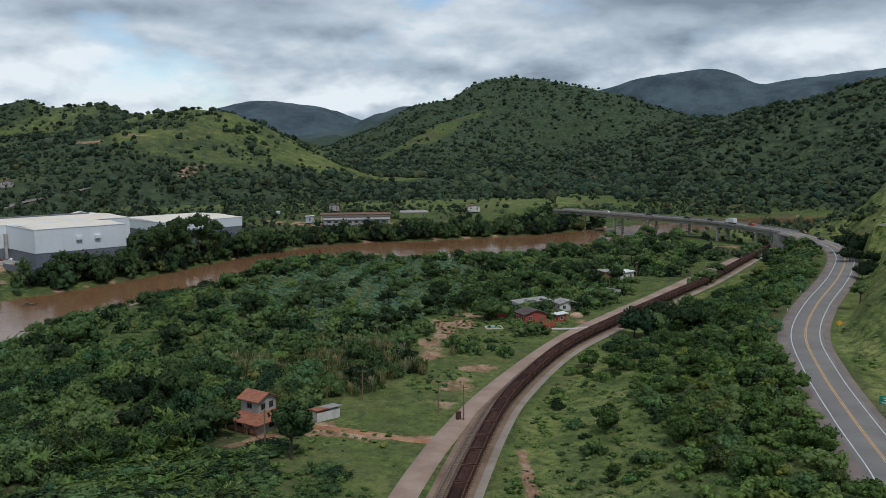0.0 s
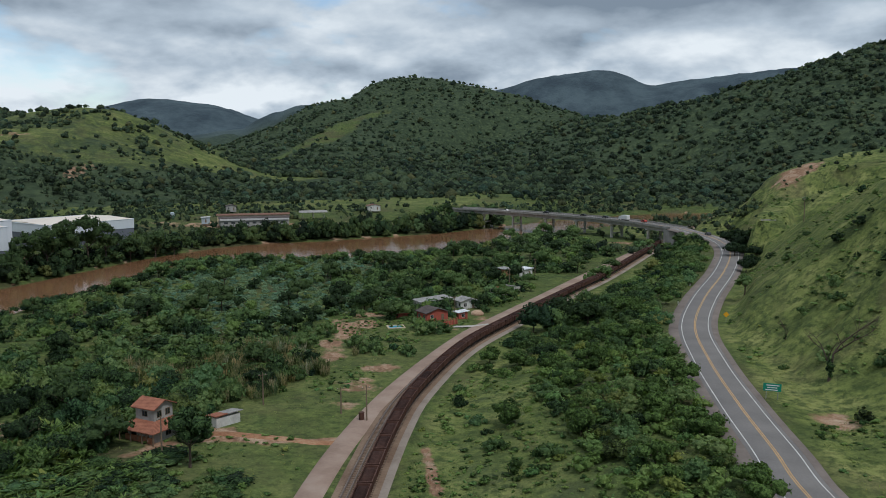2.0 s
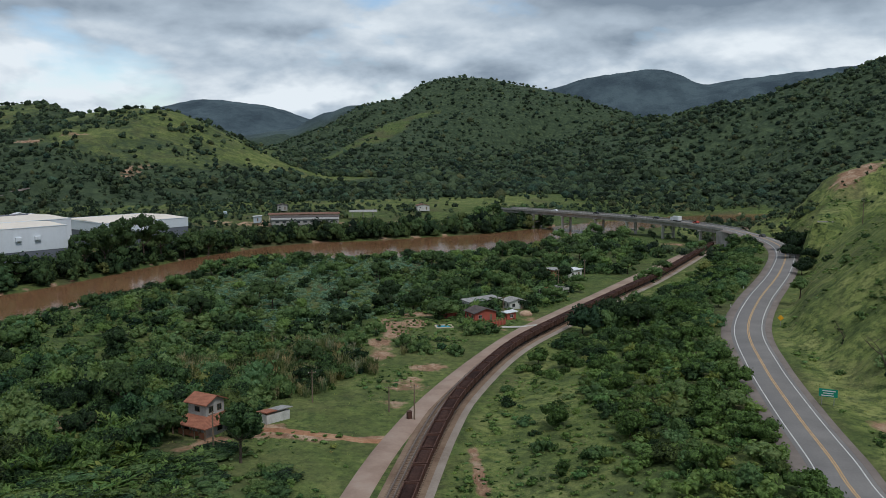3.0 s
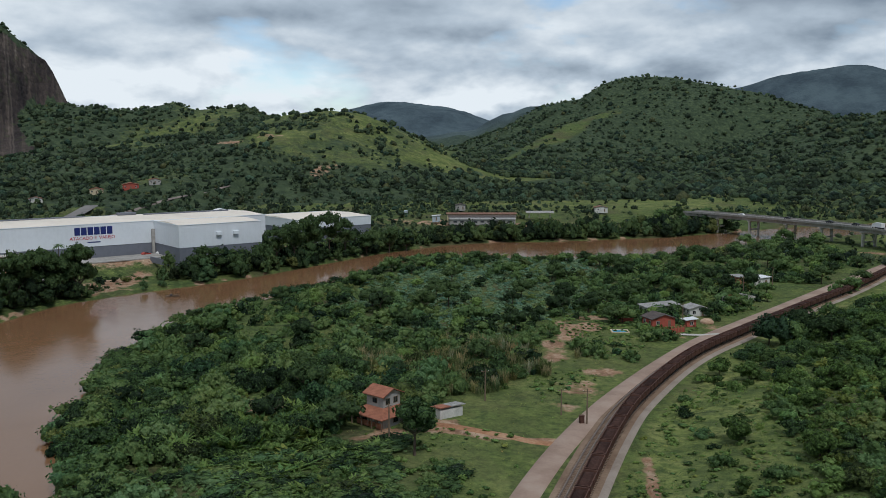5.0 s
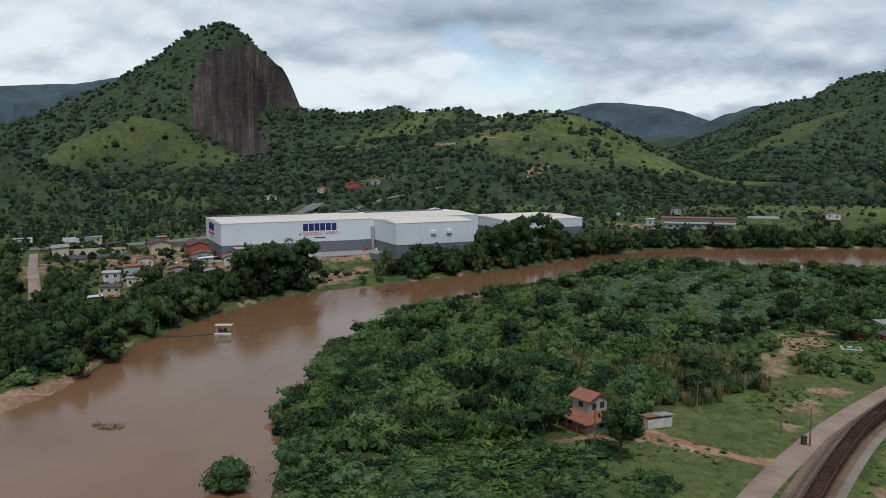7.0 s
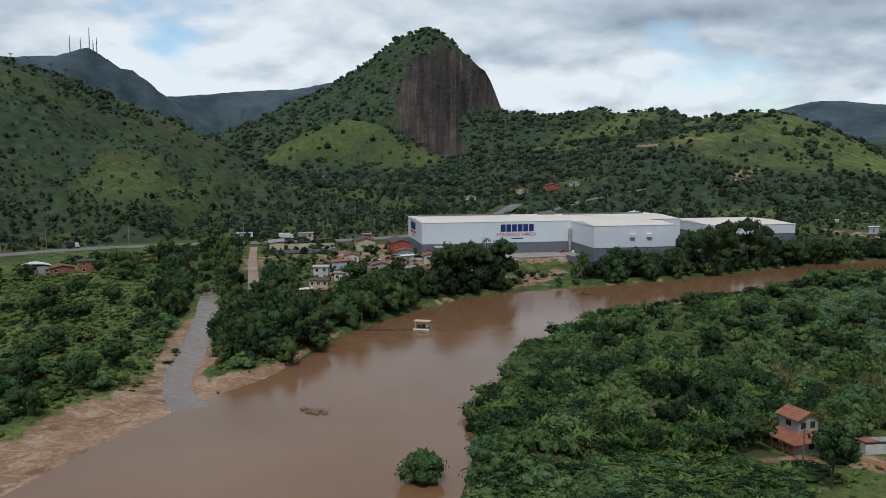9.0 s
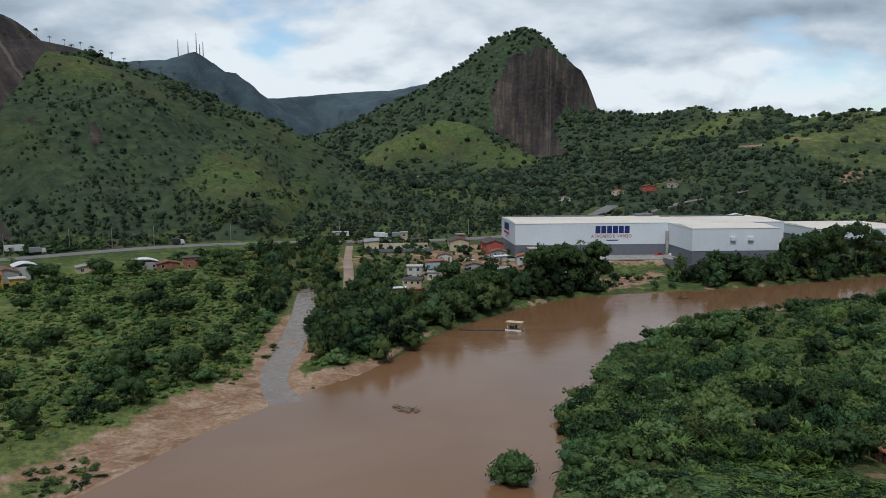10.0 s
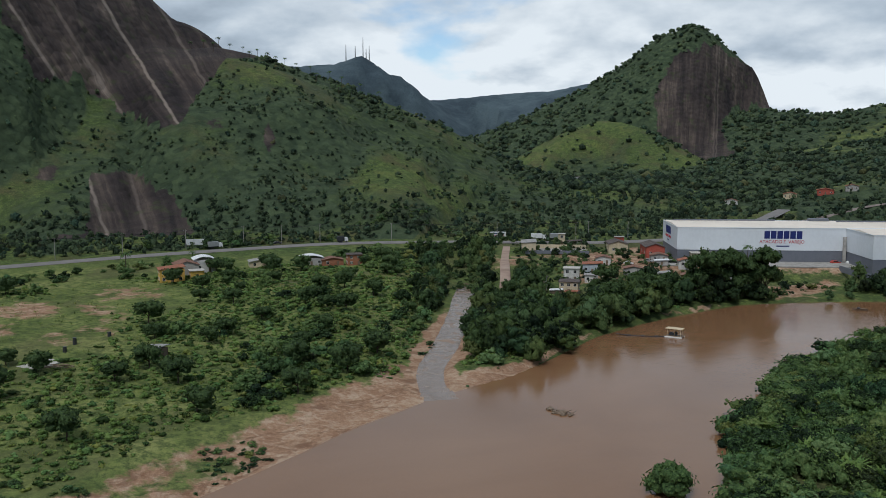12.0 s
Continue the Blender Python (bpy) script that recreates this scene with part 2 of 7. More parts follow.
ASPHALT = road_material()
SHOULDER = soil_material("shoulder_soil", (0.15, 0.122, 0.108), (0.20, 0.167, 0.148), (0.25, 0.208, 0.18), 0.2)
TRACK_SOIL = soil_material("track_soil", (0.255, 0.178, 0.138), (0.325, 0.235, 0.185), (0.37, 0.285, 0.23), 0.15)
RED_SOIL = soil_material("red_soil", (0.20, 0.09, 0.05), (0.34, 0.18, 0.10), (0.42, 0.28, 0.18))
BALLAST = soil_material("ballast", (0.22, 0.175, 0.14), (0.29, 0.24, 0.20), (0.34, 0.29, 0.25), 0.25)
BALLAST_BROWN = soil_material("rusty_ballast", (0.15, 0.095, 0.065), (0.22, 0.15, 0.105), (0.29, 0.21, 0.15), 0.35)
SAND = soil_material("sand", (0.26, 0.15, 0.09), (0.42, 0.28, 0.19), (0.55, 0.42, 0.31))
LINE_WHITE = weathered("white_road_paint", (0.60, 0.58, 0.55), 0.7, 0.7, 0.8)
LINE_YELLOW = weathered("yellow_road_paint", (0.52, 0.33, 0.16), 0.7, 0.75, 0.8)


# ---- plan ----
def smooth(a, b, v):
    u = np.clip((v - a) / (b - a), 0, 1)
    return u * u * (3 - 2 * u)


def lattice(ix, iy, seed):
    h = (ix * 374761393 + iy * 668265263 + seed * 974634253) & 0x7FFFFFFF
    h = ((h ^ (h >> 13)) * 1274126177) & 0x7FFFFFFF
    return ((h ^ (h >> 16)) & 0xFFFF) / 65535.0


def fbm(x, y, size, octaves=4, seed=0):
    """Value noise in -1..1 whose largest features are size metres."""
    total, amp, norm = np.zeros_like(x, dtype=float), 1.0, 0.0
    for o in range(octaves):
        u, v = x / size + 17.3 * o, y / size - 9.1 * o
        ix, iy = np.floor(u).astype(np.int64), np.floor(v).astype(np.int64)
        fx, fy = u - ix, v - iy
        fx, fy = fx * fx * (3 - 2 * fx), fy * fy * (3 - 2 * fy)
        a, b = lattice(ix, iy, seed + o), lattice(ix + 1, iy, seed + o)
        c, d = lattice(ix, iy + 1, seed + o), lattice(ix + 1, iy + 1, seed + o)
        total += amp * ((a * (1 - fx) + b * fx) * (1 - fy) + (c * (1 - fx) + d * fx) * fy)
        norm, amp, size = norm + amp, amp * 0.5, size * 0.5
    return 2 * total / norm - 1


def spline(points, step):
    """A smooth line through the points (any number of columns), sampled about every step metres."""
    p = np.array(points, float)
    p = np.vstack([2 * p[0] - p[1], p, 2 * p[-1] - p[-2]])
    out = []
    for i in range(1, len(p) - 2):
        n = max(2, int(np.hypot(*(p[i + 1] - p[i])[:2]) / step))
        for u in np.linspace(0, 1, n, endpoint=False):
            out.append(0.5 * (2 * p[i] + (p[i + 1] - p[i - 1]) * u + (2 * p[i - 1] - 5 * p[i] + 4 * p[i + 1] - p[i + 2]) * u * u
                              + (3 * p[i] - p[i - 1] - 3 * p[i + 1] + p[i + 2]) * u ** 3))
    out.append(p[-2])
    return np.array(out)


def near_line(x, y, line):
    """Distance to a line of points, the line's other columns at the nearest place, and the side (+1: to the right of its way)."""
    best = np.full(x.shape, 1e12)
    cols = np.zeros((line.shape[1] - 2,) + x.shape)
    side = np.ones(x.shape)
    for a, b in zip(line, line[1:]):
        d = b[:2] - a[:2]
        u = np.clip(((x - a[0]) * d[0] + (y - a[1]) * d[1]) / (d @ d + 1e-9), 0, 1)
        ex, ey = x - a[0] - u * d[0], y - a[1] - u * d[1]
        q = ex * ex + ey * ey
        m = q < best
        best = np.where(m, q, best)
        side = np.where(m, np.sign(ex * d[1] - ey * d[0]), side)
        for k in range(len(cols)):
            cols[k] = np.where(m, a[2 + k] + u * (b[2 + k] - a[2 + k]), cols[k])
    return np.sqrt(best), cols, side


# x, y of the middle of the river and half its width
RIVER = spline([(-50, -160, 36), (-76, -40, 34), (-84, 20, 32), (-94, 61, 34), (-105, 93, 35), (-117, 120, 32), (-125, 141, 28), (-133, 166, 27),
                (-145, 200, 28), (-151, 240, 27), (-151, 268, 26), (-136, 296, 25), (-117, 333, 20), (-97, 392, 15), (-76, 430, 19), (-40, 452, 37),
                (2, 461, 40), (42, 483, 39), (80, 512, 30), (115, 545, 28), (180, 598, 28), (260, 635, 30), (350, 632, 32), (460, 585, 34), (640, 480, 36)], 10)
CREEK = spline([(-140, 112, 3.0), (-156.6, 119.5, 2.8), (-173, 131, 3.0), (-192.6, 151.5, 3.4), (-223.7, 180.9, 3.2), (-258, 211.6, 3.2), (-280, 230, 2.4),
                (-318, 250, 1.6)], 6)
WATER_Z = -2.0
# x, y, z of the main road; the bridge carries it over the river
ROAD = spline([(75, -160, 6), (62, -60, 7), (57, 20, 8), (57, 70, 8), (60, 102, 8), (64, 119, 8), (69, 141, 8), (77, 172, 8), (88, 206, 8),
               (107, 244, 8.1), (137, 296, 8.4), (162, 346, 8.9), (173, 385, 9.4), (174, 432, 9.9)], 3)
BRIDGE = spline([(174, 432, 9.9), (161, 477, 10), (140, 513, 10), (100, 563, 10), (78, 586, 10)], 4)
# the train's track
TRACK = spline([(-8, 20, 0), (-5, 70, 0), (-1, 105, 0), (2, 124, 0), (9, 158, 0), (16, 183, 0), (31, 220, 0), (50, 252, 0), (81, 300, 0),
                (108, 341, 0), (150, 412, 0), (190, 480, 0), (240, 560, 0), (330, 680, 0)], 3)
# the earth road along it
LANE = spline([(-16, 60, 0), (-11, 100, 0), (-6.5, 127, 0), (0.5, 156, 0), (12, 190, 0), (33, 237, 0), (54, 272, 0), (70, 297, 0), (103, 350, 0),
               (143, 413, 0), (183, 476, 0), (235, 556, 0)], 4)
HIGHWAY = spline([(-395, -60, 5), (-398, 40, 5), (-399, 122, 5.4), (-394, 174, 5.7), (-383, 231, 6), (-354, 280, 6), (-332, 306, 6), (-300, 346, 6),
                  (-290, 400, 6), (-300, 470, 8), (-330, 560, 12)], 6)
TOWN_LANE = spline([(-322, 292, 5.6), (-290, 262, 4.6), (-262, 237, 3.4), (-240, 217, 2.4)], 5)
# roads that climb the hills
CLIMB = spline([(-322, 520, 5.5), (-305, 553, 7), (-299, 612, 13.2), (-285, 650, 17), (-279, 680, 20.5)], 5)
SIDE_ROAD = spline([(168, 325, 22.6), (170.6, 330.6, 24.1), (180.7, 345.6, 25.4), (190.9, 360.6, 26.2), (202.1, 373.9, 27.6), (210.8, 377.1, 29.1), (215, 366.6, 31), (222, 352, 33)], 3)

# ridges: azimuth to the left of north, distance from the valley's middle, elevation of the crest seen from the hovering height, reach of the slope
HOVER = 54.0


def crest(points):
    out = []
    for az, d, el, reach in points:
        a = radians(az)
        out.append((-math.sin(a) * d, math.cos(a) * d, HOVER + d * math.tan(radians(el)), reach))
    line = spline(out, 90)
    step = np.hypot(*np.diff(line[:, :2], axis=0).T)
    return np.column_stack([line, np.concatenate([[0], np.cumsum(step)])])


RIDGES = {
    "far_east": crest([(-4, 4300, 3.0, 900), (-10, 4300, 3.6, 900), (-13.7, 4300, 4.5, 900), (-17.6, 4300, 4.7, 900), (-19.7, 4300, 3.8, 900),
                       (-21.6, 4300, 4.0, 900), (-26.7, 4300, 4.5, 900), (-34, 4300, 4.8, 900), (-48, 4300, 5.0, 900)]),
    "far_north": crest([(20, 3900, 1.6, 900), (15, 3900, 2.1, 900), (12.5, 3900, 2.75, 900), (9, 3900, 2.6, 900), (6.8, 3900, 2.2, 900),
                        (4.9, 3900, 1.5, 900), (1, 3900, 1.0, 900)]),
    "behind_dome": crest([(6.2, 3000, 0.9, 700), (4.8, 3000, 1.6, 700), (3.1, 3000, 2.2, 700), (-0.6, 2900, 2.8, 700), (-4, 2800, 3.4, 700)]),
    "dome": crest([(-0.6, 2150, 2.9, 620), (-1.7, 2150, 3.7, 700), (-3.3, 2150, 4.2, 720), (-6.1, 2150, 4.2, 760), (-9.3, 2100, 3.6, 740),
                   (-11.8, 2050, 3.0, 700), (-14, 2000, 2.2, 650), (-17, 1900, 1.0, 600)]),
    "dome_spur": crest([(-2.4, 1900, 2.1, 420), (-0.6, 1800, 1.5, 380), (1.5, 1650, 0.3, 330), (3.6, 1500, -0.7, 280), (5.0, 1400, -1.3, 200)]),
    "east": crest([(-52, 1300, 9.5, 560), (-42, 1300, 8.2, 560), (-33.1, 1300, 5.8, 560), (-29.9, 1310, 4.8, 560), (-28, 1320, 4.1, 560), (-24.8, 1350, 3.0, 560),
                   (-21.5, 1380, 2.4, 560), (-18, 1400, 1.7, 540), (-14.4, 1400, 1.3, 560), (-10.8, 1400, 0.0, 480), (-7.1, 1400, -0.8, 380)]),
    "east_near": crest([(-75, 250, 8, 200), (-52, 420, 2.4, 240), (-40, 450, 0.6, 210), (-33.4, 470, -0.2, 190), (-30.8, 480, -0.7, 170), (-28.3, 500, -1.6, 120),
                        (-27.2, 500, -2.7, 85), (-25.6, 510, -4.0, 50)]),
    "roadside": crest([(-100, 200, 7, 120), (-60, 205, 3.5, 120), (-42, 225, 1.0, 100), (-33.5, 270, -1.3, 84), (-31.5, 310, -2.4, 80), (-29.7, 345, -4.4, 66),
                       (-27.0, 395, -6.0, 50)]),
    "green": crest([(24, 1120, 0.6, 420), (21.9, 1100, 1.0, 400), (18.2, 1050, 1.9, 420), (15.6, 1000, 2.2, 400), (13.4, 980, 1.9, 380), (10.8, 960, 0.6, 340),
                    (7.2, 940, -1.2, 260), (4.7, 930, -2.1, 200)]),
    "green_back": crest([(33, 1500, 2.4, 520), (31.3, 1500, 2.4, 520), (28.5, 1500, 2.1, 500), (26.8, 1500, 2.3, 480), (25.4, 1500, 2.7, 460), (24.1, 1500, 2.2, 460),
                         (21.1, 1500, 2.4, 480), (19.7, 1500, 1.9, 460), (17, 1500, 1.4, 460)]),
    "green_spur": crest([(21, 1250, 1.4, 260), (22.5, 1050, 0.2, 220), (24.5, 860, -1.3, 180), (26, 760, -2.0, 140)]),
    "loaf": crest([(52, 1750, 0.2, 380), (48.9, 1700, 0.9, 360), (45.2, 1650, 2.2, 360), (43.4, 1620, 3.3, 350), (41.2, 1600, 4.7, 340), (39.3, 1580, 5.8, 330),
                   (37.9, 1560, 6.9, 300), (36.4, 1550, 7.6, 280), (35.3, 1550, 7.3, 250), (34.2, 1550, 6.3, 190), (33.3, 1550, 5.5, 120), (33.0, 1550, 5.2, 80)]),
    "loaf_foot": crest([(49.5, 1260, -1.8, 170), (47.8, 1250, -0.95, 190), (45.6, 1240, 0.35, 220), (43, 1230, 1.6, 240), (41, 1200, 1.8, 240), (39, 1150, 1.0, 210),
                        (37.35, 1100, -0.4, 170), (35.6, 1050, -1.6, 140)]),
    "far_west": crest([(80, 3200, 5.0, 800), (68, 3200, 5.2, 800), (62, 3200, 5.4, 700), (59, 3200, 5.6, 600), (57.6, 3200, 6.1, 520), (57.0, 3200, 6.0, 480),
                       (55.7, 3200, 5.0, 420), (54.2, 3300, 3.4, 420), (52.3, 3500, 3.3, 600), (48.1, 3500, 3.5, 700), (43.7, 3400, 3.9, 700), (41.5, 3300, 4.3, 700),
                       (37, 3300, 3.0, 700)]),
    "west": crest([(110, 820, 6, 390), (90, 820, 5.2, 390), (75, 820, 5.0, 390), (69.8, 820, 5.9, 395), (66.4, 825, 6.4, 400), (61.7, 830, 5.2, 400), (58.1, 835, 3.95, 400),
                   (55.1, 835, 2.8, 400), (51.4, 835, 1.2, 390), (47.7, 830, -0.8, 360), (44, 820, -2.1, 300)]),
    "west_rock": crest([(115, 880, 19, 420), (95, 900, 18, 400), (84, 900, 16.5, 360), (77, 900, 13.6, 300), (72.5, 900, 11.0, 235), (70.3, 900, 9.2, 200), (68.9, 900, 7.9, 185)]),
}
STEEP = ("loaf", "west_rock", "far_west")


# bare soil: x, y, half-lengths, amount
SOIL_PATCHES = [(-166, 115, 8, 7, 0.95), (-176, 122, 7, 7, 0.9), (-186, 137, 6, 5, 0.8), (-152, 130, 5, 7, 0.7), (-60, 163, 6, 4, 0.95), (-3, 222, 5, 18, 0.68), (-66, 168, 9, 4, 0.9), (3, 190, 8, 9, 0.7), (9, 205, 9, 5, 0.75), (-16, 156, 14, 2.2, 0.95), (-3, 155, 8, 2.0, 0.9),
                (-24, 160, 6, 4, 0.95), (-33, 155, 5, 3, 0.9), (-36, 150, 5, 3, 0.7), (0, 176, 4, 4, 0.7), (28, 250, 9, 5, 0.7), (45, 262, 8, 5, 0.7), (66, 330, 7, 6, 0.7),
                (14, 145, 1.5, 9, 0.75), (-285, 60, 26, 14, 0.75), (-262, 45, 20, 9, 0.7), (-245, 70, 14, 10, 0.6), (-300, 95, 24, 16, 0.62), (-268, 78, 30, 12, 0.56), (-240, 58, 14, 8, 0.6),
                (-178, 310, 12, 26, 0.9), (-262, 300, 60, 26, 0.78), (-230, 262, 30, 18, 0.75), (-285, 262, 34, 22, 0.6), (-60, 560, 90, 22, 0.7), (20, 570, 60, 14, 0.75),
                (-210, 780, 30, 8, 0.62), (-300, 830, 30, 10, 0.8), (83, 132, 5, 9, 0.8), (150, 455, 14, 10, 0.7),
                (217, 396, 12, 12, 1.0), (228, 402, 9, 9, 0.9), (190, 322, 3, 12, 0.8), (176, 286, 3, 14, 0.75), (-157, 141, 7, 9, 0.85), (-4, 231, 4, 7, 0.95), (1, 243, 5, 8, 0.98), (6, 257, 5, 8, 0.98), (10, 271, 4, 6, 0.9), (14, 135, 1.6, 12, 0.9), (0, 254, 8, 12, 0.8), (6, 271, 4, 8, 0.8), (-176, 330, 6, 14, 0.9), (-330, 800, 30, 9, 0.85), (-255, 905, 16, 6, 0.8), (-225, 760, 12, 40, 0.62)]


# bare rock: bearings against elevations seen from the hovering height
LOAF_LEFT = ((-2, -1.1, 0, 1.2, 2.3, 3.3, 4.5, 5.6, 6.6, 7.2), (34.6, 35.6, 37.0, 38.0, 38.1, 38.3, 38.0, 37.4, 36.0, 34.6))
LOAF_RIGHT = ((-1.5, -1.3, -0.4, 1.2, 2.2, 2.8), (34.6, 33.9, 33.4, 34.2, 34.2, 30.0))
SLAB_FOOT = ((66.0, 66.6, 67.6, 69, 71, 72.7, 74.9, 77, 77.6, 79), (6.0, 5.0, 3.7, 1.5, 1.9, 2.8, 3.9, 4.2, 6.5, 9))
LOW_SLAB = ((68.2, 68.6, 69.6, 71.4, 74.3, 74.5), (-5.6, -4.7, -2.6, -1.9, -1.3, -5.6))
# standing ground of the warehouse: its corner and the direction of its long side
YARD = (-237, 317, 0.686, 0.728)


def sand_flats(y):
    return smooth(-60, 0, y) * smooth(160, 100, y)


def bearing(x, y):
    return np.degrees(np.arctan2(-x, y)), np.hypot(x, y)


def rise_of(x, y, z):
    return np.degrees(np.arctan2(z - HOVER, np.hypot(x, y) + 1e-6))


def bare_rock(x, y, z):
    """Where the mountains show bare rock: the loaf's face, and the slabs of the western hill."""
    az, r = bearing(x, y)
    el = rise_of(x, y, z)
    wob = fbm(x, y, 60, 4, 84)
    face = smooth(0.25, -0.25, az - np.interp(el, *LOAF_LEFT) + wob * 0.9) * smooth(-0.2, 0.2, az - np.interp(el, *LOAF_RIGHT) + wob * 0.5)
    cap = np.interp(az, (31.4, 32.5, 33.5, 34.4, 35.4, 36.5), (3.6, 5.0, 5.7, 6.1, 6.4, 6.7))
    stone = face * smooth(0.15, -0.15, el - cap + wob * 0.5) * (r > 1185) * smooth(1640, 1600, r) * smooth(-1.5, -1.1, el)
    west = (r > 380) & (r < 1040) & (az > 60) & (az < 100)
    great = smooth(-0.25, 0.25, el - np.interp(az, *SLAB_FOOT) + wob * 0.6)
    low = smooth(-0.3, 0.3, np.interp(az, *LOW_SLAB) - el + wob * 0.8) * smooth(-5.6, -5.2, el)
    spots = 0.8 * np.exp(-((az - 63.3) / 0.4) ** 2 - ((el - 0.7) / 1.3) ** 2) + 0.75 * np.exp(-((az - 76.6) / 1.0) ** 2 - ((el + 1.4) / 0.6) ** 2) + 0.7 * np.exp(-((az - 66.5) / 0.9) ** 2 - ((el - 1.6) / 0.8) ** 2)
    return np.maximum(stone, west * np.maximum(np.maximum(great, low), spots))


def flow(x, y, z):
    """Metres across the direction in which water runs down the bare rock."""
    az, r = bearing(x, y)
    el = rise_of(x, y, z)
    lean = np.where(el > 0.3, 0.57 * (el - 2.46), 0.26 * el)
    return np.where(az > 55, (az - lean) * 11.0, az * 27.0)


def ground_height(x, y, detail=True):
    """Height of the ground, with the zones: woods, bare rock, bare soil."""
    dr, (rw,), rside = near_line(x, y, RIVER[::2])
    bank = dr - rw
    r = np.hypot(x, y)
    west = (rside < 0)
    z = fbm(x, y, 60, 3, 3) * 0.5 + np.where(west, smooth(22, 130, bank) * 5.0, 0.0) - 0.6 * smooth(30, 8, bank)
    wood = np.zeros_like(x)
    rock = np.zeros_like(x)
    dirt = np.zeros_like(x)
    z = z + smooth(620, 1400, r) * 12
    valley = z.copy()
    for i, (name, line) in enumerate(RIDGES.items()):
        d, (zc, reach, arc), s = near_line(x, y, line)
        size = np.clip(zc - valley, 0, None)
        warp = fbm(x, y, 160, 4, 20 + i) * 0.16 + fbm(x, y, 520, 2, 60 + i) * 0.10
        u = np.clip(d / reach + warp * smooth(0.02, 0.35, d / reach), 0, 1)
        if name in STEEP:
            p = np.where(u < 1, (1 - u ** 1.7) ** 1.3, 0)
        else:
            p = 0.45 * (1 - u) ** 1.5 + 0.55 * (0.5 + 0.5 * np.cos(np.pi * u))
        # ravines run down from the crest
        run = fbm(arc * 1.0 + fbm(x, y, 140, 2, 130 + i) * 60, d * 0.22, 0.42 * float(np.median(line[:, 3])), 3, 110 + i)
        ravine = smooth(0.42, 0.0, np.abs(run))
        steep = name in STEEP
        hill = valley + size * np.clip(p - (0.03 if steep else 0.14) * ravine * smooth(0.10, 0.40, u) * smooth(1.0, 0.75, u), 0, 1)
        over = hill - z
        k = np.minimum(7.0, size * p) + 1e-6
        z = np.where(over > k, hill, np.where(over < -k, z, z + (over + k) ** 2 / (4 * k)))
        here = (over > 0) & (p > 0.01)
        cov = np.full_like(x, 0.85)
        if name in ("green", "green_spur"):
            cov = 0.36 + 0.60 * smooth(0.22, 0.5, u + fbm(x, y, 110, 2, 76) * 0.2) + 0.4 * fbm(x, y, 60, 3, 71) + 0.22 * ravine
        elif name == "green_back":
            cov = 0.38 + 0.4 * fbm(x, y, 110, 3, 72) + 0.25 * ravine + 0.5 * smooth(-640, -720, x)
        elif name == "loaf_foot":
            cov = 0.25 + 0.4 * fbm(x, y, 60, 3, 73) + 0.3 * ravine * smooth(0.3, 0.5, u)
        elif name == "dome_spur":
            cov = 0.22 + 0.35 * fbm(x, y, 70, 3, 77) + 0.75 * smooth(0.03, 0.11, u + fbm(x, y, 90, 2, 78) * 0.06)
        elif name in ("roadside", "east_near"):
            cov = 0.16 + 0.3 * fbm(x, y, 50, 3, 74)
        elif name == "west":
            cov = 0.34 + 0.5 * fbm(x, y, 80, 4, 75) + 0.35 * smooth(0.72, 0.92, u) + 0.28 * ravine
        wood = np.where(here, cov, wood)
        if name == "west":
            az = bearing(x, y)[0]
            z = z + np.where(here, 10 * smooth(1.0, 3.5, rise_of(x, y, z) - np.interp(az, *SLAB_FOOT) + 1.5) * smooth(68, 70.5, az) * smooth(900, 800, r), 0)
    rock = bare_rock(x, y, z)
    # embankment between the railway and the main road
    dt, _, tside = near_line(x, y, TRACK[::4])
    dm, (mz,), mside = near_line(x, y, ROAD[::3])
    f = dt / (dt + dm + 1e-6)
    between = (tside > 0) & (mside < 0)
    ends = smooth(436, 412, y)
    shelf = mz * smooth(0.12, 0.95, f) + fbm(x, y, 25, 3, 8) * 0.8 * smooth(0.1, 0.3, f)
    z = np.where(between, np.maximum(shelf, 0) * ends + np.minimum(z, 1) * (1 - ends), z)
    wood = np.where(between, 0.3, wood)
    cut = (mside > 0) | (y > 430)
    z = np.where(cut, np.minimum(z, mz + np.clip(dm - 7.5, 0, None) * 0.9 + 0.2), z)
    z = np.where(cut & (mside > 0) & (y < 440), np.maximum(z, (mz - 1.0) * ends), z)
    # beds of the ways
    flat = smooth(14, 8, dm) * ends
    z = z * (1 - flat) + (mz - 0.45) * flat
    flat = smooth(16, 9, dt)
    z = np.where(z > -2, z * (1 - flat) + -0.35 * flat, z)
    dl, _, _ = near_line(x, y, LANE[::3])
    flat = smooth(11, 6, dl)
    z = np.where(z > -2, z * (1 - flat) + -0.3 * flat, z)
    dh, (hz,), _ = near_line(x, y, HIGHWAY[::2])
    flat = smooth(26, 10, dh)
    z = z * (1 - flat) + (hz - 0.5) * flat
    dn, (nz,), _ = near_line(x, y, TOWN_LANE)
    flat = smooth(14, 6, dn)
    z = z * (1 - flat) + (nz - 0.4) * flat
    for line in (CLIMB, SIDE_ROAD):
        dw, (wz,), _ = near_line(x, y, line)
        flat = smooth(9, 4.5, dw)
        z = z * (1 - flat) + (wz - 0.15) * flat
    # standing ground of the warehouse
    ox, oy, ax, ay = YARD
    u, v = (x - ox) * ax + (y - oy) * ay, (y - oy) * ax - (x - ox) * ay
    pad = smooth(-24, -12, u) * smooth(148, 132, u) * smooth(-27, -18, v) * smooth(66, 48, v)
    z = z * (1 - pad) + 4.42 * pad
    dirt = np.maximum(dirt, 0.62 * pad)
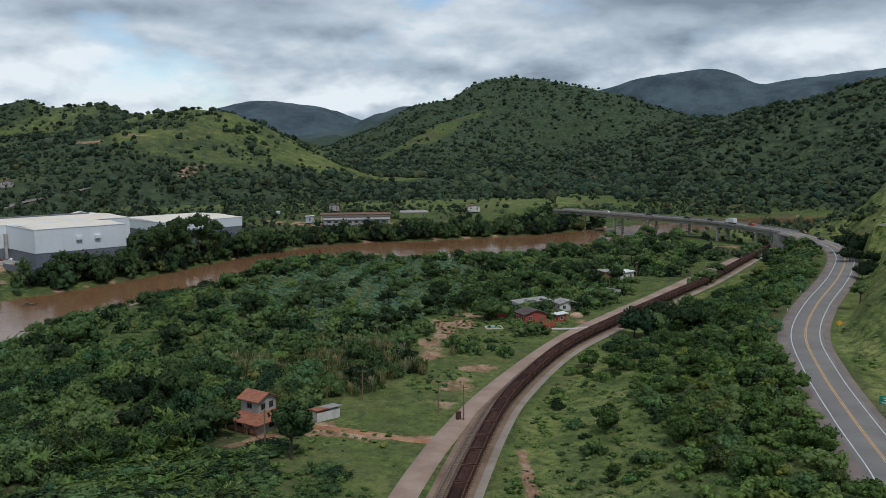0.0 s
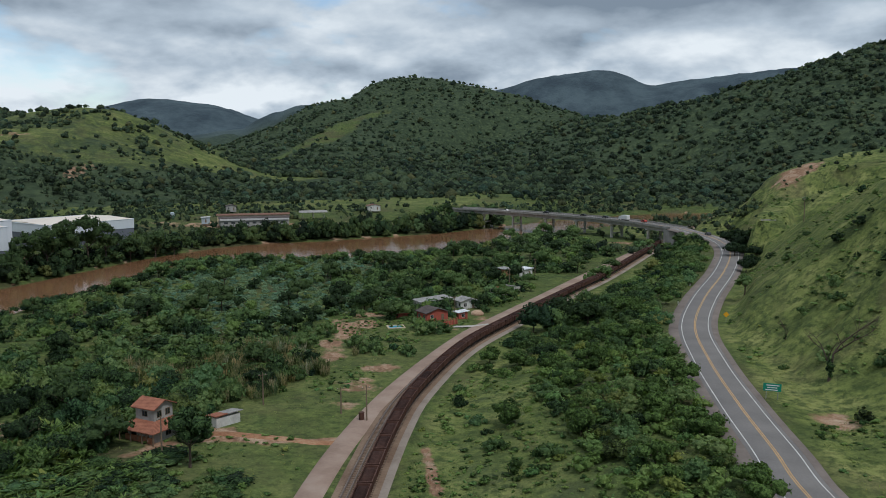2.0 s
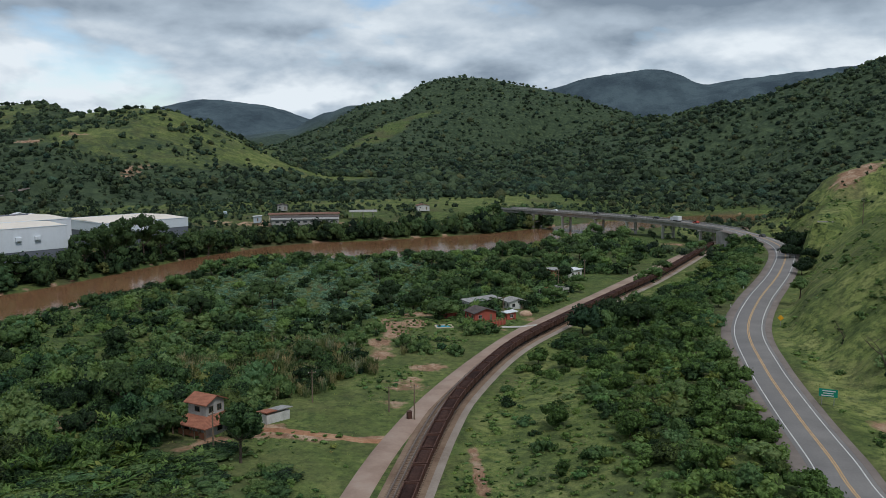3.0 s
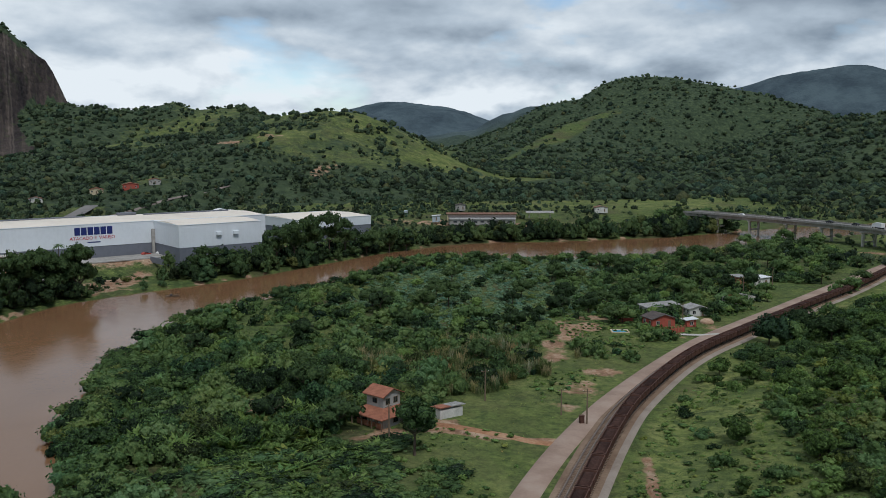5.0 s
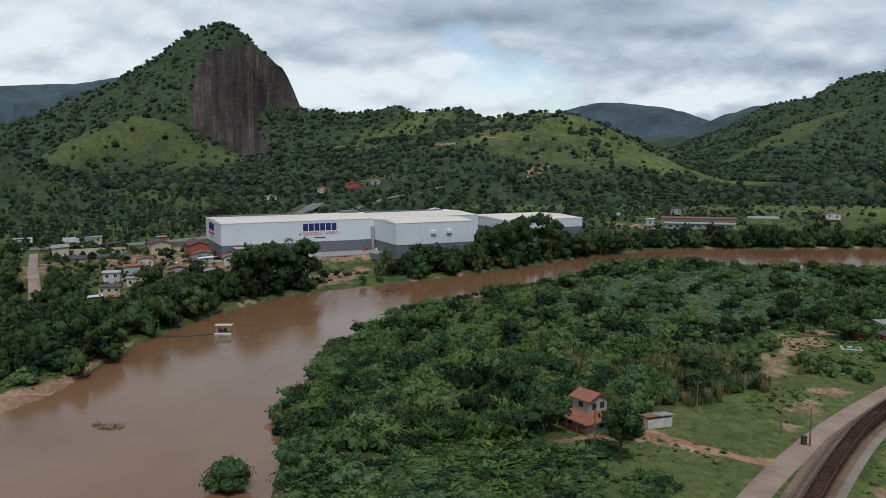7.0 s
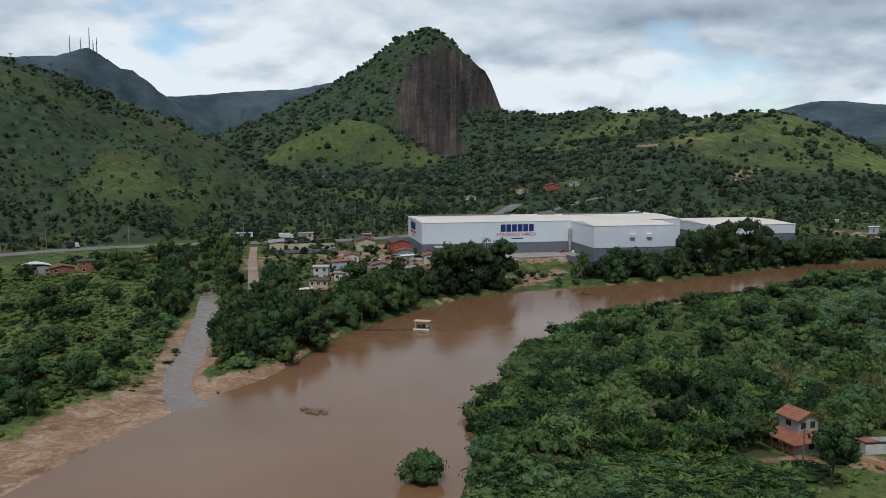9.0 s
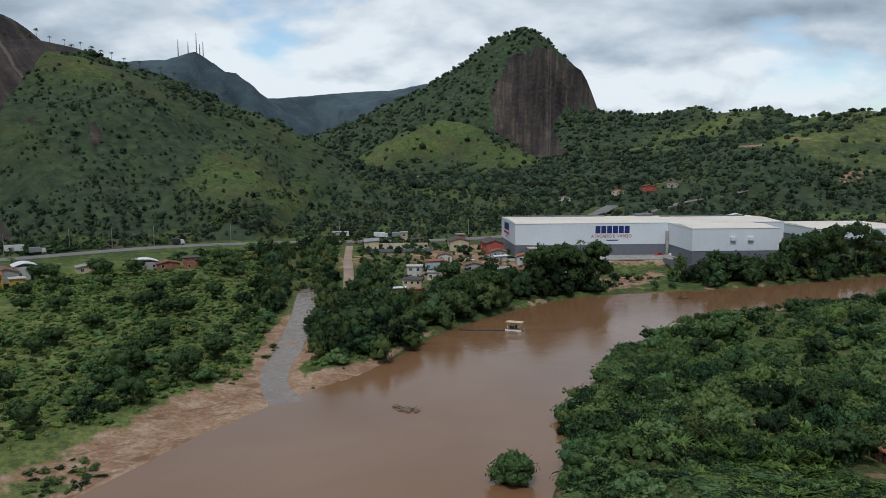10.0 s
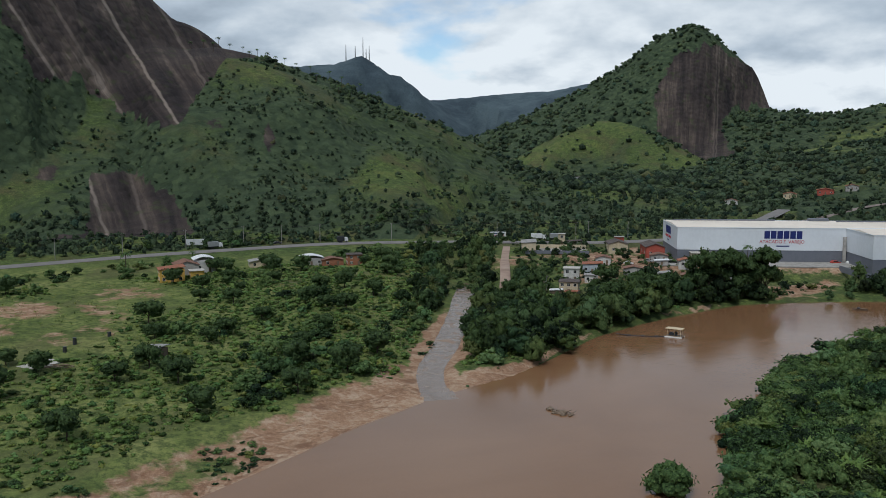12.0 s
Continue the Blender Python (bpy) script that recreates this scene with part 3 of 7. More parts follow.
    wood = wood * smooth(9, 13, np.minimum(dh, np.minimum(dm, np.minimum(dt, dl))))
    # sand flats on the west bank
    flats = sand_flats(y) * west
    wide = 4 + 21 * flats + fbm(x, y, 25, 3, 5) * 6 * flats
    bed = np.where(bank < 0, WATER_Z - 0.06 + np.clip(bank, -8, 0) * 0.35, WATER_Z - 0.06 + (z - WATER_Z + 0.06) * (0.28 * np.clip(bank / wide, 0, 1) + 0.72 * smooth(0.55 * flats, 1, bank / wide)))
    sandy = smooth(-1, 1.5, bank) * (1 - smooth(0.72, 1.05, bank / wide))
    z = np.where(bank < wide, np.minimum(z, bed), z)
    dirt = np.maximum(dirt, sandy * np.where(west, 0.52 + 0.30 * flats + 0.55 * fbm((0.94 * y - 0.34 * x) * 0.28, 0.94 * x + 0.34 * y, 7, 3, 6), 0.50))
    dc, (cw,), _ = near_line(x, y, CREEK)
    ck = dc - cw
    cb = WATER_Z - 0.03 + np.clip(ck, -3, 0) * 0.3 + np.clip(ck, 0, 7) * 0.13 + np.clip(ck - 7, 0, 40) * 0.3 + smooth(-262, -330, x) * 4
    z = np.where(ck < 26, np.minimum(z, np.maximum(cb, WATER_Z - 2)), z)
    dirt = np.maximum(dirt, smooth(7, 2.5, ck + fbm(x, y, 12, 2, 7) * 3) * smooth(-262, -205, x) * 0.95)
    for px, py, sx, sy, amount in SOIL_PATCHES:
        dirt = np.maximum(dirt, amount * np.exp(-(((x - px) / sx) ** 2 + ((y - py) / sy) ** 2)))
    rough = smooth(0.5, 0.9, wood) * smooth(300, 900, r) * (1 - np.clip(rock, 0, 1))
    z = z + rough * fbm(x, y, 26, 3, 90) * 3.5 + smooth(8, 30, z) * fbm(x, y, 70, 4, 91) * 2.5 * smooth(200, 500, r) + smooth(2200, 3000, r) * fbm(x, y, 240, 5, 92) * 16 * smooth(30, 120, z)
    return z, np.clip(wood, 0, 1), rock, dirt, bank


def mesh_object(name, verts, faces, material, parent=None, smooth_shade=False):
    me = bpy.data.meshes.new(name)
    v = np.asarray(verts, np.float32)
    f = np.asarray(faces, np.int32)
    me.vertices.add(len(v))
    me.vertices.foreach_set("co", v.ravel())
    me.loops.add(f.size)
    me.loops.foreach_set("vertex_index", f.ravel())
    me.polygons.add(len(f))
    me.polygons.foreach_set("loop_start", np.arange(0, f.size, f.shape[1], dtype=np.int32))
    me.polygons.foreach_set("use_smooth", np.full(len(f), smooth_shade))
    me.update(calc_edges=True)
    me.materials.append(material)
    ob = new(name, me)
    ob.parent = parent
    return ob


def build_ground():
    az = np.radians(np.concatenate([np.linspace(-52, 98, 420, endpoint=False), np.linspace(98, 308, 44, endpoint=False)]))
    r = np.concatenate([[0.01], np.geomspace(4, 4960, 375)])
    A, D = np.meshgrid(az, r)
    x, y = -np.sin(A) * D, np.cos(A) * D
    z, wood, rock, dirt, bank = ground_height(x, y)
    dm, _, ms = near_line(x, y, ROAD[::3])
    lush_or_sunlit = smooth(4, 9, dm) * (ms > 0) * smooth(640, 520, D) * smooth(40, 70, y) * (x > 40)
    dt, _, ts = near_line(x, y, TRACK[::4])
    lush_or_sunlit = np.maximum(lush_or_sunlit, 0.85 * (ts > 0) * (ms < 0) * smooth(3, 6, dt) * smooth(40, 24, dt) * (y < 420) * (y > 40))
    lush_or_sunlit = np.maximum(lush_or_sunlit, 0.45 * (ts < 0) * smooth(5, 8, dt) * smooth(45, 30, dt) * (y < 330) * (y > 40))
    az = np.degrees(A)
    # Sunlight on the green hills, put in as the brighter meadow colour.
    lush_or_sunlit = np.maximum(lush_or_sunlit, 0.75 * smooth(640, 720, D) * smooth(1620, 1500, D) * smooth(4, 8, az) * smooth(33, 30, az))
    lush_or_sunlit = np.maximum(lush_or_sunlit, 0.8 * smooth(120, 160, D) * smooth(420, 380, D) * smooth(50, 54, az) * (bank > 4))
    lush_or_sunlit = np.maximum(lush_or_sunlit, 0.8 * smooth(640, 700, D) * smooth(1250, 1150, D) * smooth(-12, -8, az) * smooth(8, 5, az))
    n, m = A.shape
    idx = np.arange(n * m).reshape(n, m)
    nxt = np.roll(idx, -1, axis=1)
    faces = np.stack([idx[:-1], nxt[:-1], nxt[1:], idx[1:]], -1).reshape(-1, 4)
    verts = np.stack([x, y, z], -1).reshape(-1, 3)
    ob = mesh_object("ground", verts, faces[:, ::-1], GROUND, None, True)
    # cover: lush or sunlit grass, painted far haze, metres across the rock's runs
    for key, cols in (("zone", (wood, rock, dirt)), ("cover", (lush_or_sunlit, smooth(2500, 3100, D), flow(x, y, z) / 100))):
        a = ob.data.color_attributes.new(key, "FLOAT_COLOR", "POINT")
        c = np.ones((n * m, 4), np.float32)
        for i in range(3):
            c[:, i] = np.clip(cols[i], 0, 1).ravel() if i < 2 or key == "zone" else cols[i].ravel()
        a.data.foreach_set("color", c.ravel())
    return tagged(ob, "grassy valley floor and wooded hills around a river", "ground", kind="structure")


build_ground()


def offset_line(line, off):
    d = np.gradient(line[:, :2], axis=0)
    d /= np.linalg.norm(d, axis=1)[:, None] + 1e-9
    return line[:, :2] + np.stack([d[:, 1], -d[:, 0]], -1) * off


def ribbon(name, line, left, right, lift, material, depth=0.3, label="", category="", kind="structure", parent=None, camber=0.0):
    """A strip along a line (x, y, z), from left to right of it in metres, with a top and sloping sides."""
    a, b = offset_line(line, left), offset_line(line, right)
    a2, b2 = offset_line(line, left - depth * 1.3), offset_line(line, right + depth * 1.3)
    z = line[:, 2] + lift
    n = len(line)
    c = (a + b) / 2
    rows = [np.column_stack([a2, z - depth]), np.column_stack([a, z]), np.column_stack([c, z + camber]), np.column_stack([b, z]), np.column_stack([b2, z - depth])]
    v = np.concatenate(rows)
    i = np.arange(n - 1)
    f = np.concatenate([np.stack([i + k * n, i + 1 + k * n, i + 1 + (k + 1) * n, i + (k + 1) * n], -1) for k in range(4)])
    ob = mesh_object(name, v, f[:, ::-1], material, parent, True)
    if label:
        tagged(ob, label, category, kind=kind)
    return ob


def water_sheet():
    d = np.gradient(RIVER[:, :2], axis=0)
    d /= np.linalg.norm(d, axis=1)[:, None]
    side = np.stack([d[:, 1], -d[:, 0]], -1) * (RIVER[:, 2] + 6)[:, None]
    n = len(RIVER)
    rows = [np.column_stack([RIVER[:, :2] + side * f, np.full(n, WATER_Z)]) for f in (-1, 0, 1)]
    i = np.arange(n - 1)
    f = np.concatenate([np.stack([i + k * n, i + 1 + k * n, i + 1 + (k + 1) * n, i + (k + 1) * n], -1) for k in range(2)])
    return tagged(mesh_object("water", np.concatenate(rows), f[:, ::-1], WATER, None, True), "wide muddy brown river", "river", kind="structure")


water_sheet()
creek = ribbon("water", np.column_stack([CREEK[:, :2], WATER_Z - 0.09 * smooth(-152, -146, CREEK[:, 0])]), -4.2, 4.2, 0.03, CREEK_WATER, 0.0, "shallow muddy creek between sand banks", "creek")
road = ribbon("road", ROAD, -3.95, 3.95, 0.0, ASPHALT, 0.5, "grey asphalt two-lane road with earth shoulders", "road", camber=0.08)
ribbon("shoulder", ROAD, -5.9, -3.9, -0.05, SHOULDER, 0.5, parent=road)
ribbon("shoulder", ROAD, 3.9, 5.1, -0.05, SHOULDER, 0.5, parent=road)
ribbon("edge_line", ROAD, -3.30, -3.16, 0.045, LINE_WHITE, 0.03, parent=road)
ribbon("edge_line", ROAD, 3.16, 3.30, 0.045, LINE_WHITE, 0.03, parent=road)
ribbon("centre_line", ROAD, -0.24, -0.08, 0.10, LINE_YELLOW, 0.03, parent=road)
ribbon("centre_line", ROAD, 0.08, 0.24, 0.10, LINE_YELLOW, 0.03, parent=road)
lane = ribbon("road", LANE, -1.9, 1.9, 0.0, TRACK_SOIL, 0.3, "pale earth road beside the railway", "dirt road", camber=0.1)
bed = ribbon("railway_bed", TRACK, -5.0, 1.9, 0.0, BALLAST_BROWN, 0.4, "rust-stained ballast bed of a double railway", "railway")
ribbon("ballast", TRACK, 1.4, 2.9, -0.05, BALLAST, 0.3, parent=bed)
highway = ribbon("road", HIGHWAY, -4.2, 4.2, 0.0, ASPHALT, 0.4, "asphalt highway along the foot of the hills", "road", camber=0.05)
ribbon("road", TOWN_LANE, -1.6, 1.6, -0.25, TRACK_SOIL, 0.4, "pale earth street down to the river", "dirt road")


# ---- building parts ----
def box_mesh(name, sx, sy, sz, bevel=0.0, at=(0, 0, 0)):
    """A box with its foot at z = at[2], with softened edges."""
    bm = bmesh.new()
    bmesh.ops.create_cube(bm, size=1)
    bmesh.ops.scale(bm, vec=(sx, sy, sz), verts=bm.verts)
    bmesh.ops.translate(bm, vec=(at[0], at[1], at[2] + sz / 2), verts=bm.verts)
    if bevel:
        bmesh.ops.bevel(bm, geom=list(bm.edges), offset=bevel, segments=1, affect="EDGES")
    return bm


def part(name, bm, material, parent, label="", at=None):
    me = bpy.data.meshes.new(name)
    bm.to_mesh(me)
    bm.free()
    me.materials.append(material)
    ob = new(name, me)
    ob.parent = parent
    if at is not None:
        ob.matrix_basis = at
    if label:
        tagged(ob, label)
    return ob


def thing(name, m, label, category, group=""):
    return_ob = new(name)
    return_ob.matrix_basis = m
    return tagged(return_ob, label, category, group)


def tube_mesh(points, radii, sides_n=8, cap=True):
    """A tapered tube along points."""
    bm = bmesh.new()
    rings = []
    pts = [Vector(p) for p in points]
    for i, (p, r) in enumerate(zip(pts, radii)):
        d = (pts[min(i + 1, len(pts) - 1)] - pts[max(i - 1, 0)]).normalized()
        q = d.to_track_quat("Z", "Y")
        rings.append([bm.verts.new(p + q @ Vector((r * math.cos(a), r * math.sin(a), 0))) for a in (2 * math.pi * k / sides_n for k in range(sides_n))])
    for a, b in zip(rings, rings[1:]):
        for k in range(sides_n):
            bm.faces.new((a[k], a[(k + 1) % sides_n], b[(k + 1) % sides_n], b[k]))
    if cap:
        bm.faces.new(rings[0][::-1])
        bm.faces.new(rings[-1])
    return bm


def prism_mesh(outline, depth):
    """An outline in x, z, drawn out along y from -depth/2 to depth/2."""
    bm = bmesh.new()
    a = [bm.verts.new((x, -depth / 2, z)) for x, z in outline]
    b = [bm.verts.new((x, depth / 2, z)) for x, z in outline]
    n = len(outline)
    bm.faces.new(a[::-1])
    bm.faces.new(b)
    for i in range(n):
        bm.faces.new((a[i], a[(i + 1) % n], b[(i + 1) % n], b[i]))
    bmesh.ops.recalc_face_normals(bm, faces=bm.faces)
    return bm


def join_bm(*meshes):
    out = bmesh.new()
    for bm in meshes:
        me = bpy.data.meshes.new("joined")
        bm.to_mesh(me)
        bm.free()
        out.from_mesh(me)
        bpy.data.meshes.remove(me)
    return out


def tile_material(name, lo, hi):
    k = Mat(name, 0.85, 0, 0.2)
    w = k.n.new("ShaderNodeTexWave")
    w.inputs["Scale"].default_value, w.inputs["Distortion"].default_value = 1.6, 1.0
    k.l.new(k.pos, w.inputs["Vector"])
    f = k.math("ADD", k.math("MULTIPLY", k.noise(0.8, 5, 0.65), 0.75), k.math("MULTIPLY", w.outputs["Fac"], 0.25))
    k.colour(k.ramp(f, ((0.35, lo), (0.62, hi))))
    k.bump(w.outputs["Fac"], 0.5, 0.06)
    return k.m


def glass_material():
    k = Mat("window_glass", 0.08, 0, 0.6)
    k.colour(k.ramp(k.noise(0.7, 2), ((0.4, (0.012, 0.014, 0.016)), (0.6, (0.03, 0.035, 0.04)))))
    return k.m


TILE_RED = tile_material("clay_tiles", (0.21, 0.080, 0.050), (0.36, 0.150, 0.092))
TILE_DARK = tile_material("dark_tiles", (0.055, 0.045, 0.042), (0.13, 0.105, 0.095))
TILE_BROWN = tile_material("brown_tiles", (0.13, 0.07, 0.05), (0.26, 0.14, 0.10))
SHEET_GREY = tile_material("fibre_cement_sheets", (0.20, 0.19, 0.18), (0.38, 0.365, 0.345))
SHEET_WHITE = tile_material("white_sheets", (0.55, 0.56, 0.57), (0.78, 0.78, 0.77))
PLASTER_WHITE = weathered("white_plaster", (0.66, 0.64, 0.60), 0.85, 0.7, 0.5, 0, 0.35)
PLASTER_GREY = weathered("grey_plaster", (0.42, 0.40, 0.37), 0.9, 0.7, 0.5, 0, 0.4)
PLASTER_BEIGE = weathered("beige_plaster", (0.60, 0.50, 0.34), 0.85, 0.75, 0.5, 0, 0.3)
PLASTER_YELLOW = weathered("yellow_plaster", (0.68, 0.42, 0.10), 0.85, 0.8, 0.5, 0, 0.3)
PLASTER_RED = weathered("red_plaster", (0.42, 0.10, 0.07), 0.85, 0.75, 0.5, 0, 0.3)
PLASTER_BLUE = weathered("bluish_plaster", (0.44, 0.50, 0.54), 0.85, 0.75, 0.5, 0, 0.3)
BRICK = weathered("hollow_brick", (0.36, 0.15, 0.085), 0.9, 0.65, 0.9, 0, 0.2)
CONCRETE = weathered("concrete", (0.36, 0.34, 0.31), 0.9, 0.65, 0.3, 0, 0.5)
CONCRETE_PALE = weathered("pale_concrete", (0.50, 0.47, 0.42), 0.9, 0.7, 0.3, 0, 0.4)
PANEL_WHITE = weathered("white_wall_panels", (0.74, 0.77, 0.80), 0.5, 0.92, 0.08, 0, 0.06)
PANEL_GREY = weathered("grey_plinth_panels", (0.17, 0.18, 0.21), 0.6, 0.85, 0.2, 0, 0.1)
ROOF_CREAM = weathered("cream_roof_sheet", (0.74, 0.65, 0.55), 0.6, 0.86, 0.05)
WOOD = weathered("weathered_wood", (0.20, 0.145, 0.10), 0.85, 0.6, 1.2)
STEEL = weathered("steel", (0.34, 0.34, 0.34), 0.5, 0.7, 1.0, 0.6)
RUST = weathered("rust_brown_steel", (0.105, 0.050, 0.036), 0.8, 0.55, 0.7, 0, 0.4)
ORE = soil_material("iron_ore", (0.024, 0.013, 0.011), (0.048, 0.025, 0.020), (0.085, 0.045, 0.034))
SLEEPER = weathered("dusty_sleepers", (0.19, 0.135, 0.10), 0.9, 0.7, 1.2)
RAIL = weathered("rail_steel", (0.20, 0.145, 0.115), 0.45, 0.7, 1.0, 0.5)
BLACK = weathered("dark_rubber", (0.025, 0.025, 0.027), 0.8, 0.7, 1.0)
PAINT_WHITE = weathered("white_paint", (0.72, 0.72, 0.71), 0.4, 0.85, 0.6)
PAINT_RED = weathered("red_paint", (0.42, 0.06, 0.045), 0.4, 0.8, 0.6)
PAINT_BLUE = weathered("navy_paint", (0.022, 0.034, 0.16), 0.5, 0.9, 0.6)
PAINT_CRIMSON = weathered("crimson_paint", (0.50, 0.035, 0.05), 0.5, 0.9, 0.6)
PAINT_GREEN = weathered("sign_green", (0.012, 0.22, 0.14), 0.45, 0.9, 0.6)
PAINT_YELLOW = weathered("sign_yellow", (0.78, 0.38, 0.02), 0.45, 0.9, 0.6)
PAINT_SILVER = weathered("silver_paint", (0.38, 0.39, 0.40), 0.35, 0.85, 0.6, 0.4)
PAINT_DARK = weathered("dark_paint", (0.045, 0.047, 0.052), 0.4, 0.8, 0.6)
POOL = Mat("pool_water", 0.06, 0, 0.5)
POOL.colour(POOL.ramp(POOL.noise(0.8, 3), ((0.4, (0.08, 0.38, 0.62)), (0.6, (0.13, 0.50, 0.72)))))
POOL = POOL.m
GLASS = glass_material()


def window_part(parent, x, y, z, w, h, facing, frame_material):
    """A window that lies in a wall: frame bars and a dark pane. facing: degrees about z."""
    m = pose(x, y, z, 0, 0, facing)
    bars = join_bm(box_mesh("b", w + 0.16, 0.10, 0.08, 0, (0, 0, -0.08)), box_mesh("b", w + 0.16, 0.10, 0.08, 0, (0, 0, h)), box_mesh("b", 0.08, 0.10, h, 0, (-w / 2 - 0.04, 0, 0)),
                   box_mesh("b", 0.08, 0.10, h, 0, (w / 2 + 0.04, 0, 0)), box_mesh("b", 0.05, 0.08, h, 0, (0, 0, 0)))
    win = part("window", bars, frame_material, parent, "", m)
    part("pane", box_mesh("p", w, 0.05, h), GLASS, win)
    return win


def roof_mesh(kind, w, d, rise, over=0.5, thick=0.18):
    """A roof over w x d whose eaves lie at z = 0."""
    W, D = w / 2 + over, d / 2 + over
    if kind == "gable":
        return prism_mesh([(-W, -0.1), (0, rise), (W, -0.1), (W, -0.1 + thick), (0, rise + thick), (-W, -0.1 + thick)], 2 * D)
    if kind == "shed":
        return prism_mesh([(-W, 0), (W, rise), (W, rise + thick), (-W, thick)], 2 * D)
    if kind == "vault":
        arc = [(-W + 2 * W * i / 10, rise * math.sin(math.pi * i / 10)) for i in range(11)]
        return prism_mesh(arc + [(x, z + thick) for x, z in arc[::-1]], 2 * D)
    if kind == "hip":
        bm = bmesh.new()
        L = max(D - W, 0.01)
        low = [bm.verts.new((x, y, 0)) for x, y in ((-W, -D), (W, -D), (W, D), (-W, D))]
        lip = [bm.verts.new((x, y, thick)) for x, y in ((-W, -D), (W, -D), (W, D), (-W, D))]
        top = [bm.verts.new((0, -L, rise + thick)), bm.verts.new((0, L, rise + thick))]
        bm.faces.new(low[::-1])
        for i in range(4):
            bm.faces.new((low[i], low[(i + 1) % 4], lip[(i + 1) % 4], lip[i]))
        bm.faces.new((lip[0], lip[1], top[0]))
        bm.faces.new((lip[1], lip[2], top[1], top[0]))
        bm.faces.new((lip[2], lip[3], top[1]))
        bm.faces.new((lip[3], lip[0], top[0], top[1]))
        return bm
    slab = box_mesh("r", 2 * W, 2 * D, 0.25, 0.04)
    return slab


def house(name, x, y, z, turn, w, d, h, roof, rise, wall_material, roof_material, label, category="house", storeys=1, windows=2, over=0.5, door=True, group=""):
    """A small building: walls, roof, windows in its long and short sides, a door."""
    ob = thing(name, pose(x, y, z, 0, 0, turn), label, category, group)
    walls = box_mesh("w", w, d, h + 1.0, 0.03, (0, 0, -1.0))
    if roof == "gable":
        walls = join_bm(walls, prism_mesh([(-w / 2, h), (w / 2, h), (0, h + rise * 0.97)], d - 0.02))
    part("wall", walls, wall_material, ob)
    part("roof", roof_mesh(roof, w, d, rise, over), roof_material, ob, "", pose(0, 0, h))
    per = h / storeys
    for s in range(storeys):
        for i in range(windows):
            u = (i + 0.5) / windows - 0.5
            if door and s == 0 and i == windows // 2:
                part("door", box_mesh("d", 0.9, 0.12, min(2.1, per - 0.3), 0.02), WOOD, ob, "", pose(u * w, -d / 2, 0.02))
            else:
                window_part(ob, u * w, -d / 2, s * per + per * 0.35, 1.0, min(1.1, per * 0.42), 0, PLASTER_WHITE)
            if d > 4.5:
                window_part(ob, w / 2, u * d, s * per + per * 0.35, 1.0, min(1.1, per * 0.42), 90, PLASTER_WHITE)
                window_part(ob, -w / 2, u * d, s * per + per * 0.35, 1.0, min(1.1, per * 0.42), 90, PLASTER_WHITE)
    return ob


# ---- warehouse ----
def text_mesh(body, size, material, parent, m, name="lettering"):
    cu = bpy.data.curves.new(name, "FONT")
    cu.body, cu.size, cu.extrude, cu.align_x = body, size, 0.04, "CENTER"
    tmp = new("tmp_text", cu)
    dg = bpy.context.evaluated_depsgraph_get()
    me = bpy.data.meshes.new_from_object(tmp.evaluated_get(dg))
    bpy.data.objects.remove(tmp)
    me.materials.append(material)
    ob = new(name, me)
    ob.parent, ob.matrix_basis = parent, m
    return ob


def brand_shape(parent, m, width, tall):
    """The brand's mark as six plain blocks with rounded corners."""
    for i in range(6):
        w = width / 6 * 0.86
        x = -width / 2 + (i + 0.5) * width / 6
        part("brand_block", box_mesh("b", w, 0.12, tall, 0.05, (x, 0, 0)), PAINT_BLUE, parent, "navy blue block of the brand mark", m)


